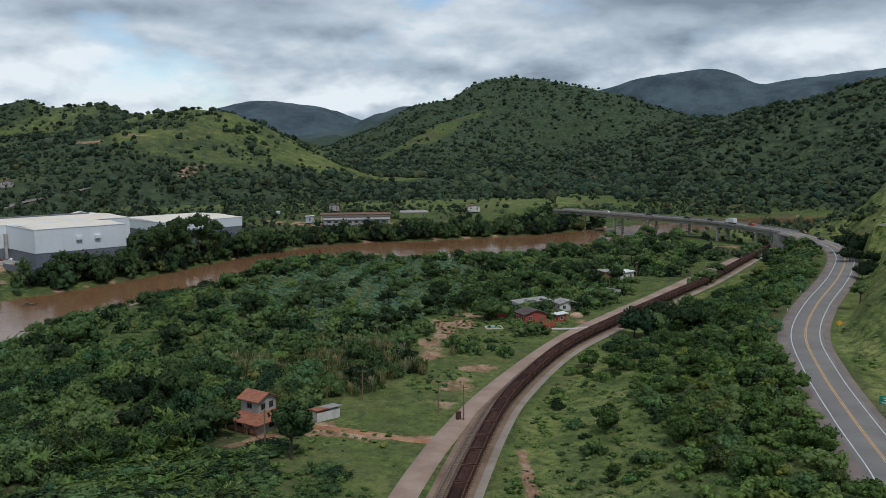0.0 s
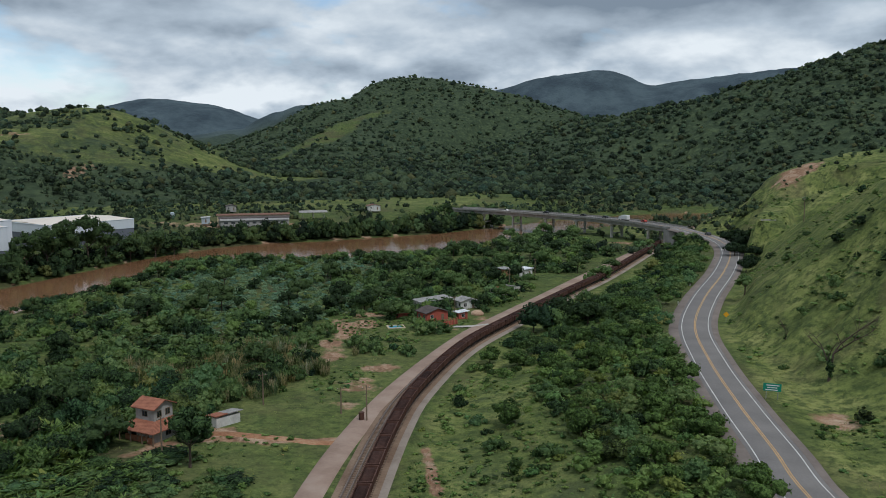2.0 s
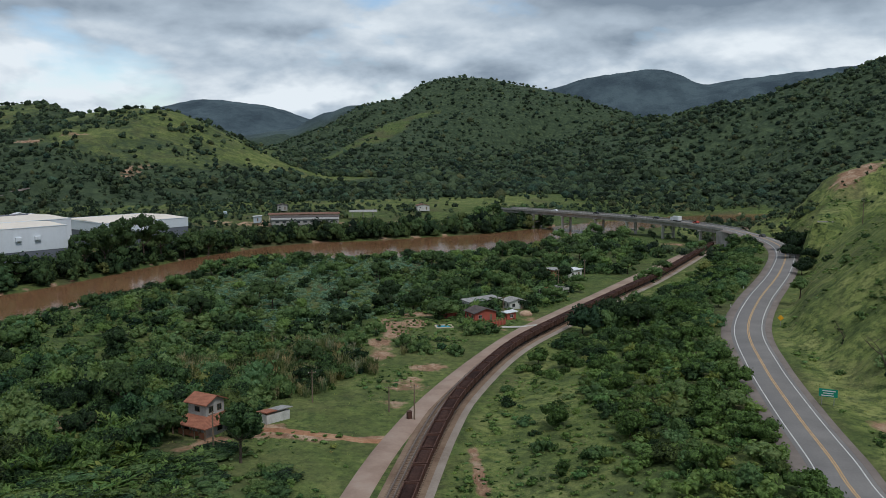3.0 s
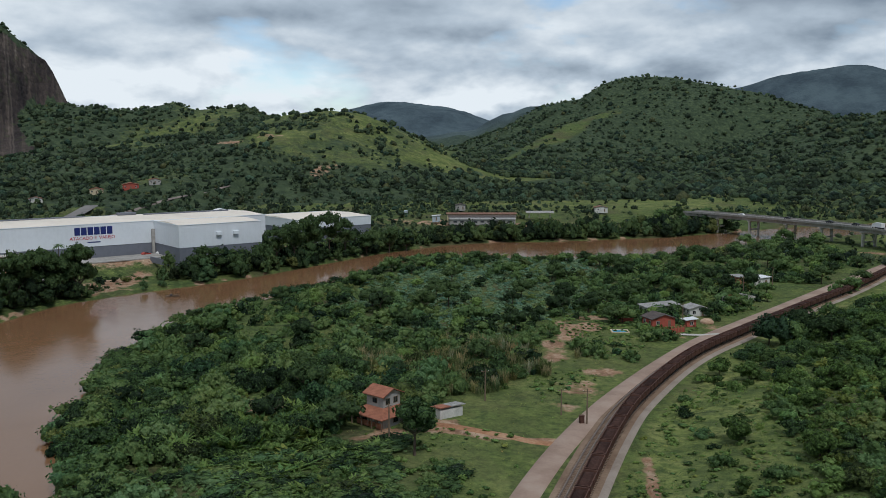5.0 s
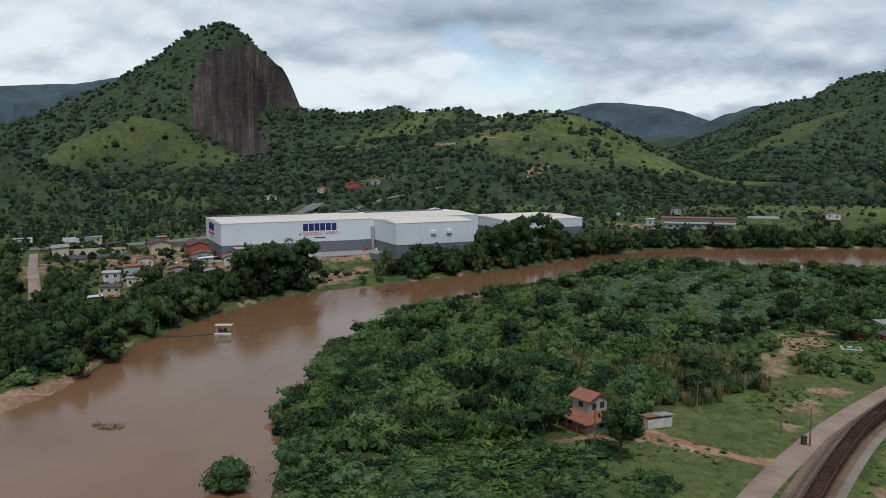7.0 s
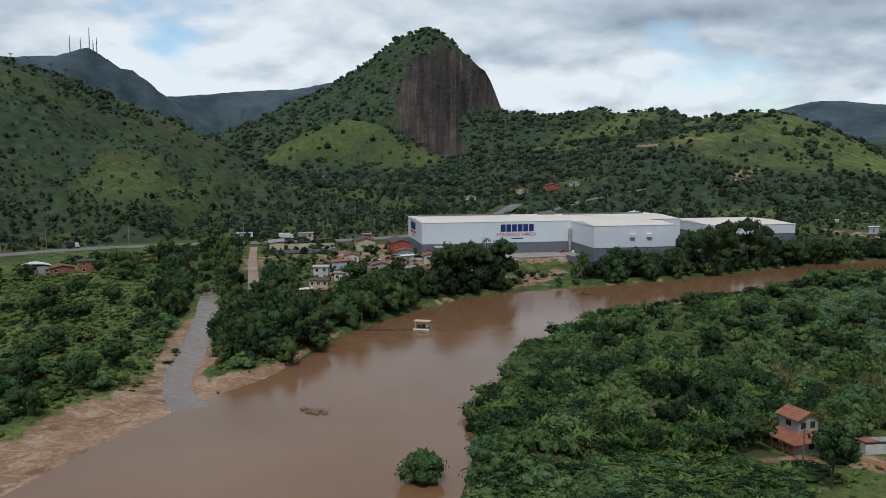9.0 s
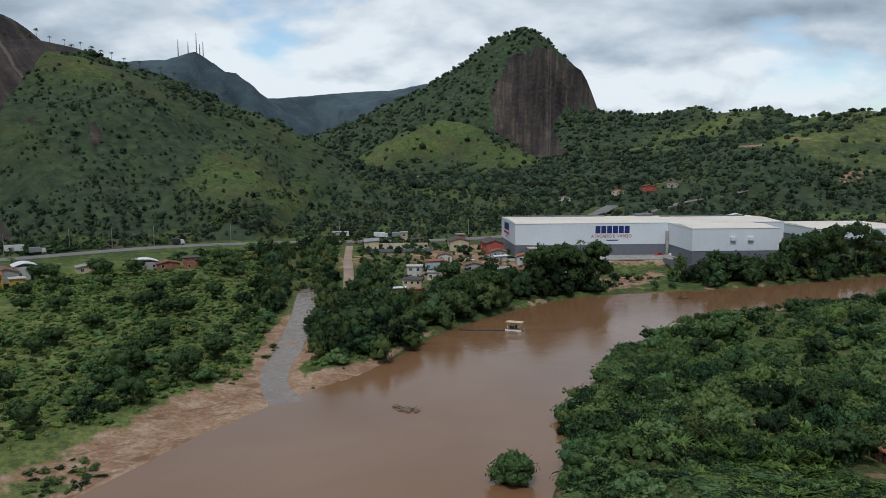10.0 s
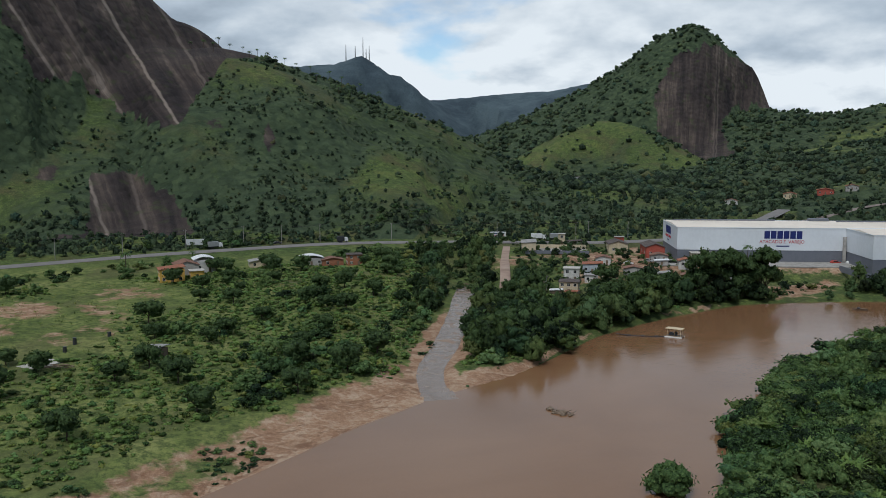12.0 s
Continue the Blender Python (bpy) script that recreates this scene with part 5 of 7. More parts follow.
# ---- the two-storey house and its yard ----
def farmhouse():
    ob = thing("house", pose(-35.5, 160, -0.2, 0, 0, -33), "two-storey grey house with red clay tile roofs", "house")
    part("wall", join_bm(box_mesh("w", 6.4, 6.2, 2.9, 0.03), box_mesh("w", 4.6, 4.6, 2.6, 0.03, (0, 0.4, 3.7))), PLASTER_GREY, ob)
    part("wall", box_mesh("w", 6.9, 0.25, 1.5, 0.02, (0, -3.4, 0)), BRICK, ob, "bare brick veranda wall")
    # lower roof skirt
    bm = bmesh.new()
    o = [bm.verts.new((x, y, 2.75)) for x, y in ((-4.5, -4.6), (4.5, -4.6), (4.5, 4.4), (-4.5, 4.4))]
    i = [bm.verts.new((x, y, 4.1)) for x, y in ((-2.2, -1.8), (2.2, -1.8), (2.2, 2.6), (-2.2, 2.6))]
    u = [bm.verts.new((v.co.x, v.co.y, v.co.z - 0.16)) for v in o]
    for k in range(4):
        bm.faces.new((o[k], o[(k + 1) % 4], i[(k + 1) % 4], i[k]))
        bm.faces.new((u[k], u[(k + 1) % 4], o[(k + 1) % 4], o[k]))
    bm.faces.new(u[::-1])
    part("roof", bm, TILE_RED, ob)
    part("roof", roof_mesh("gable", 4.6, 4.6, 1.2, 0.6), TILE_RED, ob, "", pose(0, 0.4, 6.3, 0, 0, 90))
    part("gable", prism_mesh([(-2.3, 0), (2.3, 0), (0, 1.1)], 4.5), PLASTER_GREY, ob, "", pose(0, 0.4, 6.29, 0, 0, 90))
    for y in (-0.7, 1.4):
        window_part(ob, 2.3, y, 4.6, 1.0, 1.1, 90, WOOD)
    window_part(ob, 0, -1.9, 4.8, 1.1, 0.9, 0, WOOD)
    window_part(ob, -1.6, -3.1, 1.1, 1.1, 1.0, 0, WOOD)
    window_part(ob, 3.2, 0.5, 1.1, 1.2, 1.0, 90, WOOD)
    part("door", box_mesh("d", 0.9, 0.12, 2.1, 0.02, (1.6, -3.12, 0.02)), WOOD, ob)
    for x in (-4.1, -1.4, 1.4, 4.1):
        part("post", box_mesh("p", 0.2, 0.2, 2.7, 0.02, (x, -4.2, 0)), WOOD, ob)
    for x, t in ((0.2, 25), (2.8, -25)):
        part("brace", box_mesh("b", 0.12, 0.12, 1.6, 0.01), WOOD, ob, "", pose(x, -4.2, 1.1, 0, t, 0))
    shed = thing("shed", pose(-23.5, 166, -0.2, 0, 0, -48), "white shed with a red and grey lean-to roof", "shed")
    part("wall", box_mesh("w", 3.0, 5.4, 2.2, 0.03), PLASTER_WHITE, shed)
    part("roof", roof_mesh("shed", 3.0, 3.0, 0.5, 0.3), SHEET_GREY, shed, "", pose(0, 1.4, 2.15))
    part("roof", roof_mesh("shed", 3.0, 2.2, 0.5, 0.3), TILE_RED, shed, "", pose(0, -1.6, 2.15))
    part("door", box_mesh("d", 0.12, 0.9, 1.9, 0.02, (-1.5, -1.6, 0.02)), WOOD, shed)
    way = spline([(-31, 159.5, 0), (-23, 160, 0), (-14, 157.2, 0), (-5.5, 154.2, 0), (-1.5, 153.6, 0)], 1.5)
    way[:, 2] = height(way[:, 0], way[:, 1])
    ribbon("path", way, -1.1, 1.1, 0.05, RED_SOIL, 0.10, "red earth path to the house", "path")
    box = thing("signal_box", pose(3, 165.5, -0.2, 0, 0, 20), "small rusty lineside cabinet", "cabinet")
    part("body", box_mesh("b", 0.9, 0.8, 1.7, 0.05), RUST, box)
    part("lid", box_mesh("l", 1.0, 0.9, 0.12, 0.03, (0, 0, 1.7)), RUST, box)


farmhouse()


# ---- houses along the earth road ----
def lane_houses():
    house("house", 27, 262, -0.2, 25, 7.6, 6.0, 2.7, "gable", 1.2, PLASTER_RED, TILE_DARK, "red house with a dark tiled roof beside the earth road")
    house("house", 29, 281, -0.2, 20, 11, 6, 2.7, "shed", 0.7, PLASTER_WHITE, SHEET_GREY, "low white house with a pale grey sheet roof behind trees")
    house("house", 40, 280, -0.2, 20, 6, 5, 2.6, "gable", 0.9, PLASTER_WHITE, SHEET_GREY, "small house with a grey sheet roof")
    house("outbuilding", 36, 262, -0.2, 25, 3.2, 2.4, 2.2, "shed", 0.3, PLASTER_RED, SHEET_WHITE, "small red porch with a white sheet roof", "outbuilding", windows=1, door=False)
    gate = thing("fence", pose(31, 252, -0.1, 0, 0, 40), "red brick garden wall with pillars", "wall")
    for i in range(6):
        part("pillar", box_mesh("p", 0.45, 0.45, 2.0, 0.03, (-3.4 + i * 1.35, 0, 0)), BRICK, gate)
    for i in range(5):
        part("panel", box_mesh("p", 0.9, 0.15, 1.4, 0.01, (-2.72 + i * 1.35, 0, 0)), PLASTER_RED, gate)
    wall = thing("garden_wall", pose(17, 265, -0.1, 0, 0, 8), "low red garden wall by the pool", "wall")
    part("masonry", box_mesh("w", 6, 0.25, 1.4, 0.03), PLASTER_RED, wall)
    pool = thing("swimming_pool", pose(15, 251, 0.1, 0, 0, 5), "small bright blue garden pool", "pool")
    part("rim", join_bm(box_mesh("r", 5.2, 0.5, 0.5, 0.05, (0, -1.85, -0.3)), box_mesh("r", 5.2, 0.5, 0.5, 0.05, (0, 1.85, -0.3)), box_mesh("r", 0.5, 3.2, 0.5, 0.05, (-2.35, 0, -0.3)), box_mesh("r", 0.5, 3.2, 0.5, 0.05, (2.35, 0, -0.3))), PLASTER_BEIGE, pool)
    part("water_surface", box_mesh("w", 4.3, 3.3, 0.35, 0, (0, 0, -0.3)), POOL, pool)
    house("house", 73, 346, -0.2, 28, 6.4, 5, 2.8, "shed", 0.4, PLASTER_WHITE, SHEET_WHITE, "low white house with a white flat roof beside the lane")
    house("house", 66, 349, -0.2, 28, 4.5, 6, 2.8, "flat", 0.2, BRICK, SHEET_GREY, "bare brick annex with grey sheets", windows=1, door=False)
    wall = thing("yard_wall", pose(60, 304, -0.1, 0, 0, 38), "grey and brick yard wall beside the earth road", "wall")
    part("masonry", join_bm(box_mesh("w", 10, 0.25, 2.0, 0.03), box_mesh("w", 0.25, 7, 2.0, 0.03, (5, 3.5, 0)), box_mesh("w", 0.25, 7, 2.0, 0.03, (-5, 3.5, 0))), CONCRETE_PALE, wall)
    part("brickwork", box_mesh("w", 9.0, 0.25, 1.8, 0.03, (0, 7.0, 0)), BRICK, wall)
    bm = bmesh.new()
    bmesh.ops.create_icosphere(bm, subdivisions=3, radius=1)
    for v in bm.verts:
        v.co = Vector((v.co.x * 2.1, v.co.y * 1.9, max(v.co.z, -0.2) * 1.3 + 0.15 * noise.noise(v.co * 2.5)))
    tagged(part("gravel_heap", bm, SAND, None, "", pose(42, 268, 0)), "heap of pale brown building sand", "heap")
    ribbon("path", spline([(32, 250, 0), (38, 250, 0), (43, 252, 0)], 3), -0.7, 0.7, 0.1, CONCRETE_PALE, 0.15, "pale concrete driveway from the house", "driveway")


lane_houses()


# ---- town across the river ----
def town():
    rows = [
        ("house", -231, 225, 38, 6.6, 6.5, 5.2, "hip", 0.9, PLASTER_BEIGE, TILE_DARK, "two-storey beige house with a dark hipped roof", 2, 3),
        ("house", -222, 233, 38, 7.0, 6.0, 4.6, "hip", 0.8, PLASTER_BEIGE, TILE_DARK, "two-storey beige house with dark roof edges", 2, 3),
        ("house", -247, 273, 42, 8.0, 7.0, 3.9, "shed", 0.5, PLASTER_BLUE, TILE_RED, "bluish grey house with a strip of red tiles", 1, 3),
        ("house", -239, 252, 40, 6.0, 5.5, 5.2, "flat", 0.2, PLASTER_WHITE, CONCRETE_PALE, "stepped white concrete house under construction", 2, 2),
        ("house", -233, 257, 40, 5.0, 5.0, 3.0, "flat", 0.2, PLASTER_WHITE, SHEET_GREY, "small white flat-roofed house", 1, 2),
        ("depot", -306, 292, 48, 6.8, 14.0, 4.4, "shed", 0.6, PLASTER_BEIGE, SHEET_GREY, "beige depot building at the edge of a yard", 1, 2),
        ("tower", -310, 319, 48, 3.4, 3.4, 5.6, "flat", 0.2, PLASTER_BEIGE, CONCRETE_PALE, "square beige water tower building", 2, 1),
        ("hall", -276, 322, 48, 9.0, 13.0, 4.6, "gable", 1.4, PLASTER_BEIGE, TILE_DARK, "long hall with beige walls and dark roof", 1, 2),
        ("hall", -257, 325, 48, 8.5, 17.0, 5.0, "gable", 1.5, PLASTER_RED, TILE_DARK, "long hall with red walls and dark sheet roof", 1, 2),
        ("house", -295, 346, 48, 4.5, 4.0, 3.6, "flat", 0.2, PLASTER_RED, CONCRETE, "small bright red roadside building", 1, 1),
        ("house", -235, 285, 44, 8.0, 6.0, 2.9, "gable", 0.9, PLASTER_GREY, TILE_BROWN, "low house with a faded brown tile roof", 1, 2),
        ("house", -228, 323, 46, 10.0, 7.5, 4.4, "flat", 0.3, PLASTER_BEIGE, CONCRETE_PALE, "pale boxy flat-roofed house by the warehouse", 1, 2),
        ("shed", -191, 281, 40, 7.0, 6.0, 2.6, "shed", 0.5, CONCRETE, TILE_DARK, "dark low shed above the river bank", 1, 1),
        ("shed", -233, 301, 44, 5.5, 4.0, 2.2, "shed", 0.4, PLASTER_GREY, SHEET_WHITE, "lean-to with white roofing sheets", 1, 1),
        ("house", -243, 312, 44, 7.5, 6.0, 2.8, "gable", 0.9, PLASTER_GREY, TILE_BROWN, "low house with a brown tile roof near the warehouse", 1, 2),
        ("house", -224, 306, 44, 6.5, 5.5, 2.8, "gable", 0.9, PLASTER_WHITE, TILE_RED, "small white house with a red tile roof", 1, 2),
        ("house", -222, 287, 44, 6.5, 5.0, 2.8, "shed", 0.6, PLASTER_GREY, SHEET_GREY, "grey plastered house with cement sheet roof", 1, 2),
        ("house", -214, 294, 42, 5.5, 5.0, 2.8, "gable", 0.8, BRICK, TILE_BROWN, "bare brick house with a brown roof", 1, 2),
        ("house", -258, 292, 44, 6.5, 6.0, 3.0, "gable", 0.9, PLASTER_WHITE, TILE_BROWN, "white house with a weathered tile roof", 1, 2),
        ("house", -212, 268, 42, 6.0, 5.0, 2.7, "shed", 0.5, PLASTER_GREY, SHEET_GREY, "small grey house among trees", 1, 2),
        ("shed", -222, 226, 40, 4.2, 3.0, 2.0, "shed", 0.3, WOOD, SHEET_WHITE, "makeshift shed with white sheets", 1, 1),
        ("shed", -217, 229, 30, 4.5, 3.0, 1.9, "shed", 0.3, WOOD, TILE_RED, "makeshift shed with a reddish sheet roof", 1, 1),
        ("house", -207, 312, 44, 6.5, 5.0, 2.8, "gable", 0.8, PLASTER_WHITE, TILE_BROWN, "white house near the landing place", 1, 2),
        ("house", -200, 300, 44, 5.5, 5.0, 2.7, "shed", 0.5, CONCRETE, SHEET_GREY, "grey block house above the bank", 1, 2),
    ]
    for name, x, y, a, w, d, h, roof, rise, wm, rm, label, st, win in rows:
        z = float(height(np.array([float(x)]), np.array([float(y)]))[0]) - 0.1
        house(name, x, y, z, a, w, d, h, roof, rise, wm, rm, label, name, st, win, 0.4, group="houses in the riverside town" if name == "house" else "")
    # concrete yard
    yard = thing("yard", pose(-294, 299, 5.15, 0, 0, 47), "bare concrete yard with a boundary wall", "yard")
    part("slab", box_mesh("s", 30, 20, 0.5, 0.05, (0, 0, -0.4)), CONCRETE, yard)
    part("boundary_wall", box_mesh("w", 30, 0.25, 1.6, 0.02, (0, -10, -0.3)), PANEL_GREY, yard)
    part("boundary_wall", box_mesh("w", 30, 0.25, 2.0, 0.02, (0, 10, 0)), PLASTER_BEIGE, yard)
    shed = thing("open_shed", pose(-305, 323, 5.2, 0, 0, 47), "open shed with a dark roof on posts", "shed")
    for x in (-3.5, 0, 3.5):
        for y in (-2, 2):
            part("post", box_mesh("p", 0.2, 0.2, 2.6, 0.02, (x, y, -0.3)), WOOD, shed)
    part("roof", roof_mesh("shed", 7.6, 4.6, 0.4, 0.3), TILE_DARK, shed, "", pose(0, 0, 2.3))
    # loading canopy in the warehouse's inner corner
    c = thing("canopy", pose(-202, 380, 4.6, 0, 0, 47), "flat white canopy on steel posts before the warehouse", "canopy")
    for x in (-6.5, 0, 6.5):
        for y in (-2.5, 2.5):
            part("post", box_mesh("p", 0.25, 0.25, 3.4, 0.02, (x, y, -0.4)), STEEL, c)
    part("roof", box_mesh("r", 15, 7, 0.5, 0.06, (0, 0, 3.0)), PAINT_WHITE, c)
    part("sign_band", box_mesh("r", 8, 3, 1.0, 0.05, (-1, 0.5, 3.5)), PAINT_DARK, c)
    wall = thing("yard_wall", pose(-168, 341, 4.0, 0, 0, -38), "long grey retaining wall beside the warehouse", "wall")
    part("masonry", box_mesh("w", 30, 0.4, 2.6, 0.03, (0, 0, -0.8)), PANEL_GREY, wall)
    # plain across the creek
    for name, x, y, a, w, d, h, roof, rise, wm, rm, label, st, win in [
        ("house", -318, 118, 75, 9, 8, 4.8, "shed", 0.9, PLASTER_YELLOW, TILE_RED, "two-storey yellow house with a red roof terrace", 2, 3),
        ("house", -318, 128, 75, 5, 5, 3.2, "flat", 0.2, PLASTER_YELLOW, CONCRETE_PALE, "yellow annex with a flat roof", 1, 1),
        ("house", -329, 128, 75, 9, 10, 4.4, "gable", 1.5, PLASTER_GREY, TILE_BROWN, "grey house with a brown tile roof and white sheets", 1, 2),
        ("house", -333, 137, 75, 8, 8, 5.2, "vault", 1.2, PLASTER_WHITE, SHEET_WHITE, "white house with a rounded white sheet roof", 1, 2),
        ("house", -332, 163, 70, 12, 7, 2.6, "gable", 0.9, PLASTER_BEIGE, SHEET_GREY, "low beige house with a grey sheet roof", 1, 3),
        ("house", -324, 181, 68, 10, 7, 3.4, "vault", 1.1, PLASTER_GREY, SHEET_WHITE, "grey house with a curved white sheet roof", 1, 3),
        ("house", -318, 188, 68, 9, 6, 2.6, "gable", 0.9, BRICK, TILE_BROWN, "bare brick house with a sagging brown roof", 1, 2),
        ("house", -313, 196, 66, 6.2, 6, 4.6, "flat", 0.3, BRICK, TILE_DARK, "two-storey bare brick house under dark tiles", 2, 2),
        ("shack", -213, 74, 30, 5.2, 4.0, 2.2, "shed", 0.5, WOOD, SHEET_GREY, "weathered wooden shack with a grey sheet roof", 1, 1),
    ]:
        z = float(height(np.array([float(x)]), np.array([float(y)]))[0]) - 0.1
        house(name, x, y, z, a, w, d, h, roof, rise, wm, rm, label, name, st, win, 0.4)
    # houses on the far slopes
    for x, y, w, d, h, wm, rm, label in ((-344, 642, 12, 8, 3.6, PLASTER_RED, TILE_RED, "pink house with a red roof on the hillside"), (-234, 556, 10, 8, 4.6, PLASTER_WHITE, SHEET_WHITE, "white house on the hill beside the climbing road"),
                                         (-587, 625, 20, 9, 4.0, PLASTER_WHITE, TILE_DARK, "long white farmhouse at the foot of the mountain"), (-372, 640, 10, 7, 3.2, PLASTER_BEIGE, TILE_RED, "house with red roof among trees below the hill"),
                                         (-330, 655, 9, 7, 3.2, PLASTER_GREY, TILE_RED, "small house with a red roof below the hill"), (-405, 610, 10, 7, 3.2, PLASTER_WHITE, TILE_BROWN, "white house half hidden by trees")):
        z = float(height(np.array([float(x)]), np.array([float(y)]))[0]) - 0.2
        house("house", x, y, z, 30, w, d, h, "gable", 1.4, wm, rm, label, "house", 1, 3, 0.5)


town()


def factory():
    ob = thing("factory", pose(-55, 545, 4.8, 0, 0, 8), "long low factory halls with brown-grey roofs", "factory")
    ob.scale = (1, 1, 0.74)
    for y, w, h, rm in ((10, 44, 6.4, TILE_BROWN), (0, 42, 5.0, TILE_DARK), (-8, 40, 4.0, SHEET_GREY)):
        part("wall", box_mesh("w", w, 8.0, h + 1, 0.05, (0, y, -1)), PLASTER_BEIGE if y > 5 else PLASTER_GREY, ob)
        part("roof", roof_mesh("gable", 8.0, w, 0.9, 0.6), rm, ob, "", pose(0, y, h, 0, 0, 90))
    # Dark panels on the uncut wall stand for the shade inside openings.
    for i in range(9):
        part("shaded_opening_panel", box_mesh("o", 2.2, 0.15, 1.5, 0.02, (-17 + i * 4.2, -12.03, 1.3)), PAINT_DARK, ob)
    part("gate", box_mesh("g", 0.15, 6, 3.6, 0.02, (-21.1, 0, 0)), PAINT_DARK, ob)
    t = thing("water_tank", pose(-112, 586, 5, 0, 0, 0), "pale blue round water tank on a stand", "tank")
    part("tank", tube_mesh([(0, 0, 1.2), (0, 0, 3.6), (0, 0, 4.0)], (1.4, 1.4, 0.9), 16), PLASTER_BLUE, t)
    for a in range(4):
        part("leg", box_mesh("l", 0.2, 0.2, 1.8, 0, (0.8 * math.cos(a * 1.57), 0.8 * math.sin(a * 1.57), -0.5)), CONCRETE, t)
    h = house("kiosk", -86, 556, 4.8, 10, 5, 4, 3, "shed", 0.4, PLASTER_BLUE, SHEET_WHITE, "small blue and white building by the factory", "kiosk", 1, 1)
    house("house", -79, 626, 7, 10, 7, 6, 3, "gable", 1, PLASTER_GREY, TILE_DARK, "grey house behind the factory", "house", 1, 2)
    house("house", 22, 632, 6, 10, 9, 7, 3, "gable", 1, PLASTER_WHITE, TILE_BROWN, "white house among trees beyond the river", "house", 1, 2)
    hall = thing("hall", pose(-20, 585, 5, 0, 0, 8), "open hall with a grey sheet roof in the factory yard", "hall")
    for x in (-7, 0, 7):
        for y in (-3, 3):
            part("post", box_mesh("p", 0.3, 0.3, 3.8, 0.02, (x, y, -0.5)), CONCRETE, hall)
    part("roof", roof_mesh("gable", 7, 18, 1, 0.4), SHEET_GREY, hall, "", pose(0, 0, 3.3, 0, 0, 90))


factory()


# ---- on the river ----
def river_things():
    raft = thing("dredge_raft", pose(-158, 211.5, WATER_Z, 0, 0, 20), "small sand dredging raft with a white canopy", "raft")
    part("hull", box_mesh("h", 5.0, 2.6, 0.7, 0.12, (0, 0, -0.25)), WOOD, raft)
    part("engine", join_bm(box_mesh("e", 1.3, 0.9, 0.9, 0.1, (-1.0, 0, 0.45)), box_mesh("e", 0.7, 0.6, 1.2, 0.1, (0.4, 0, 0.45))), PAINT_DARK, raft)
    for x in (-2.0, 2.0):
        for y in (-1.0, 1.0):
            part("post", box_mesh("p", 0.1, 0.1, 2.2, 0, (x, y, 0.4)), PLASTER_BEIGE, raft)
    part("canopy", box_mesh("c", 5.2, 2.8, 0.14, 0.03, (0, 0, 2.6)), PLASTER_BEIGE, raft, "pale canopy sheet")
    part("pontoon", tube_mesh([(-2.6, -1.4, 0.1), (2.6, -1.4, 0.1)], (0.3, 0.3), 10), PLASTER_WHITE, raft)
    part("pontoon", tube_mesh([(-2.6, 1.4, 0.1), (2.6, 1.4, 0.1)], (0.3, 0.3), 10), PLASTER_WHITE, raft)
    pipe = thing("floating_pipe", pose(-164, 205, WATER_Z + 0.1), "dark floating pipe from the raft to the bank", "pipe")
    part("hose", tube_mesh([(-7, -5, 0.3), (-3, -2.5, 0), (2, 2, 0), (5, 5.5, 0.1)], (0.16, 0.16, 0.16, 0.16), 8), PAINT_DARK, pipe)
    for p in ((-3.6, -2.9), (-0.5, -0.3), (2.4, 2.4)):
        part("float", tube_mesh([(p[0] - 0.4, p[1] - 0.35, 0), (p[0] + 0.4, p[1] + 0.35, 0)], (0.32, 0.32), 10), PAINT_DARK, pipe)
    boat = thing("boat", pose(-145, 298, WATER_Z, 0, 0, 35), "dark wooden work boat on the river", "boat")
    bm = bmesh.new()
    rows = []
    for i in range(7):
        u = i / 6 * 2 - 1
        w = 0.9 * (1 - abs(u) ** 2.5) + 0.12
        rows.append([bm.verts.new((u * 2.6, y * w, z)) for y, z in ((-1, 0.65), (-0.75, 0.0), (0, -0.2), (0.75, 0.0), (1, 0.65), (0.82, 0.6), (0.6, 0.15), (-0.6, 0.15), (-0.82, 0.6))])
    for a, b in zip(rows, rows[1:]):
        for k in range(9):
            bm.faces.new((a[k], a[(k + 1) % 9], b[(k + 1) % 9], b[k]))
    bm.faces.new(rows[0])
    bm.faces.new(rows[-1][::-1])
    part("hull", bm, WOOD, boat)
    part("engine", box_mesh("e", 0.9, 0.7, 1.0, 0.08, (-0.5, 0, 0.1)), PAINT_DARK, boat)
    rng = np.random.default_rng(5)
    rocks = thing("snag", pose(-126, 130.5, WATER_Z, 0, 0, 15), "dark heap of driftwood and stones in the river", "driftwood")
    for i in range(16):
        a, d = rng.uniform(0, 6.28), rng.uniform(0, 2.4)
        bm = bmesh.new()
        bmesh.ops.create_icosphere(bm, subdivisions=2, radius=rng.uniform(0.35, 0.9))
        for v in bm.verts:
            v.co *= 1 + 0.4 * noise.noise(v.co * 2 + Vector((i, 0, 0)))
            v.co.z *= 0.5
        part("stone", bm, WOOD, rocks, "", pose(d * math.cos(a) * 1.5, d * math.sin(a) * 0.7, 0.15))
    for i in range(14):
        a = rng.uniform(0, 6.28)
        l = rng.uniform(0.9, 2.2)
        x, y = rng.uniform(-2.5, 2.5), rng.uniform(-0.9, 0.9)
        part("branch", tube_mesh([(x, y, 0.1), (x + l * math.cos(a), y + l * math.sin(a), rng.uniform(0.2, 1.0))], (0.09, 0.03), 5), WOOD, rocks)


river_things()


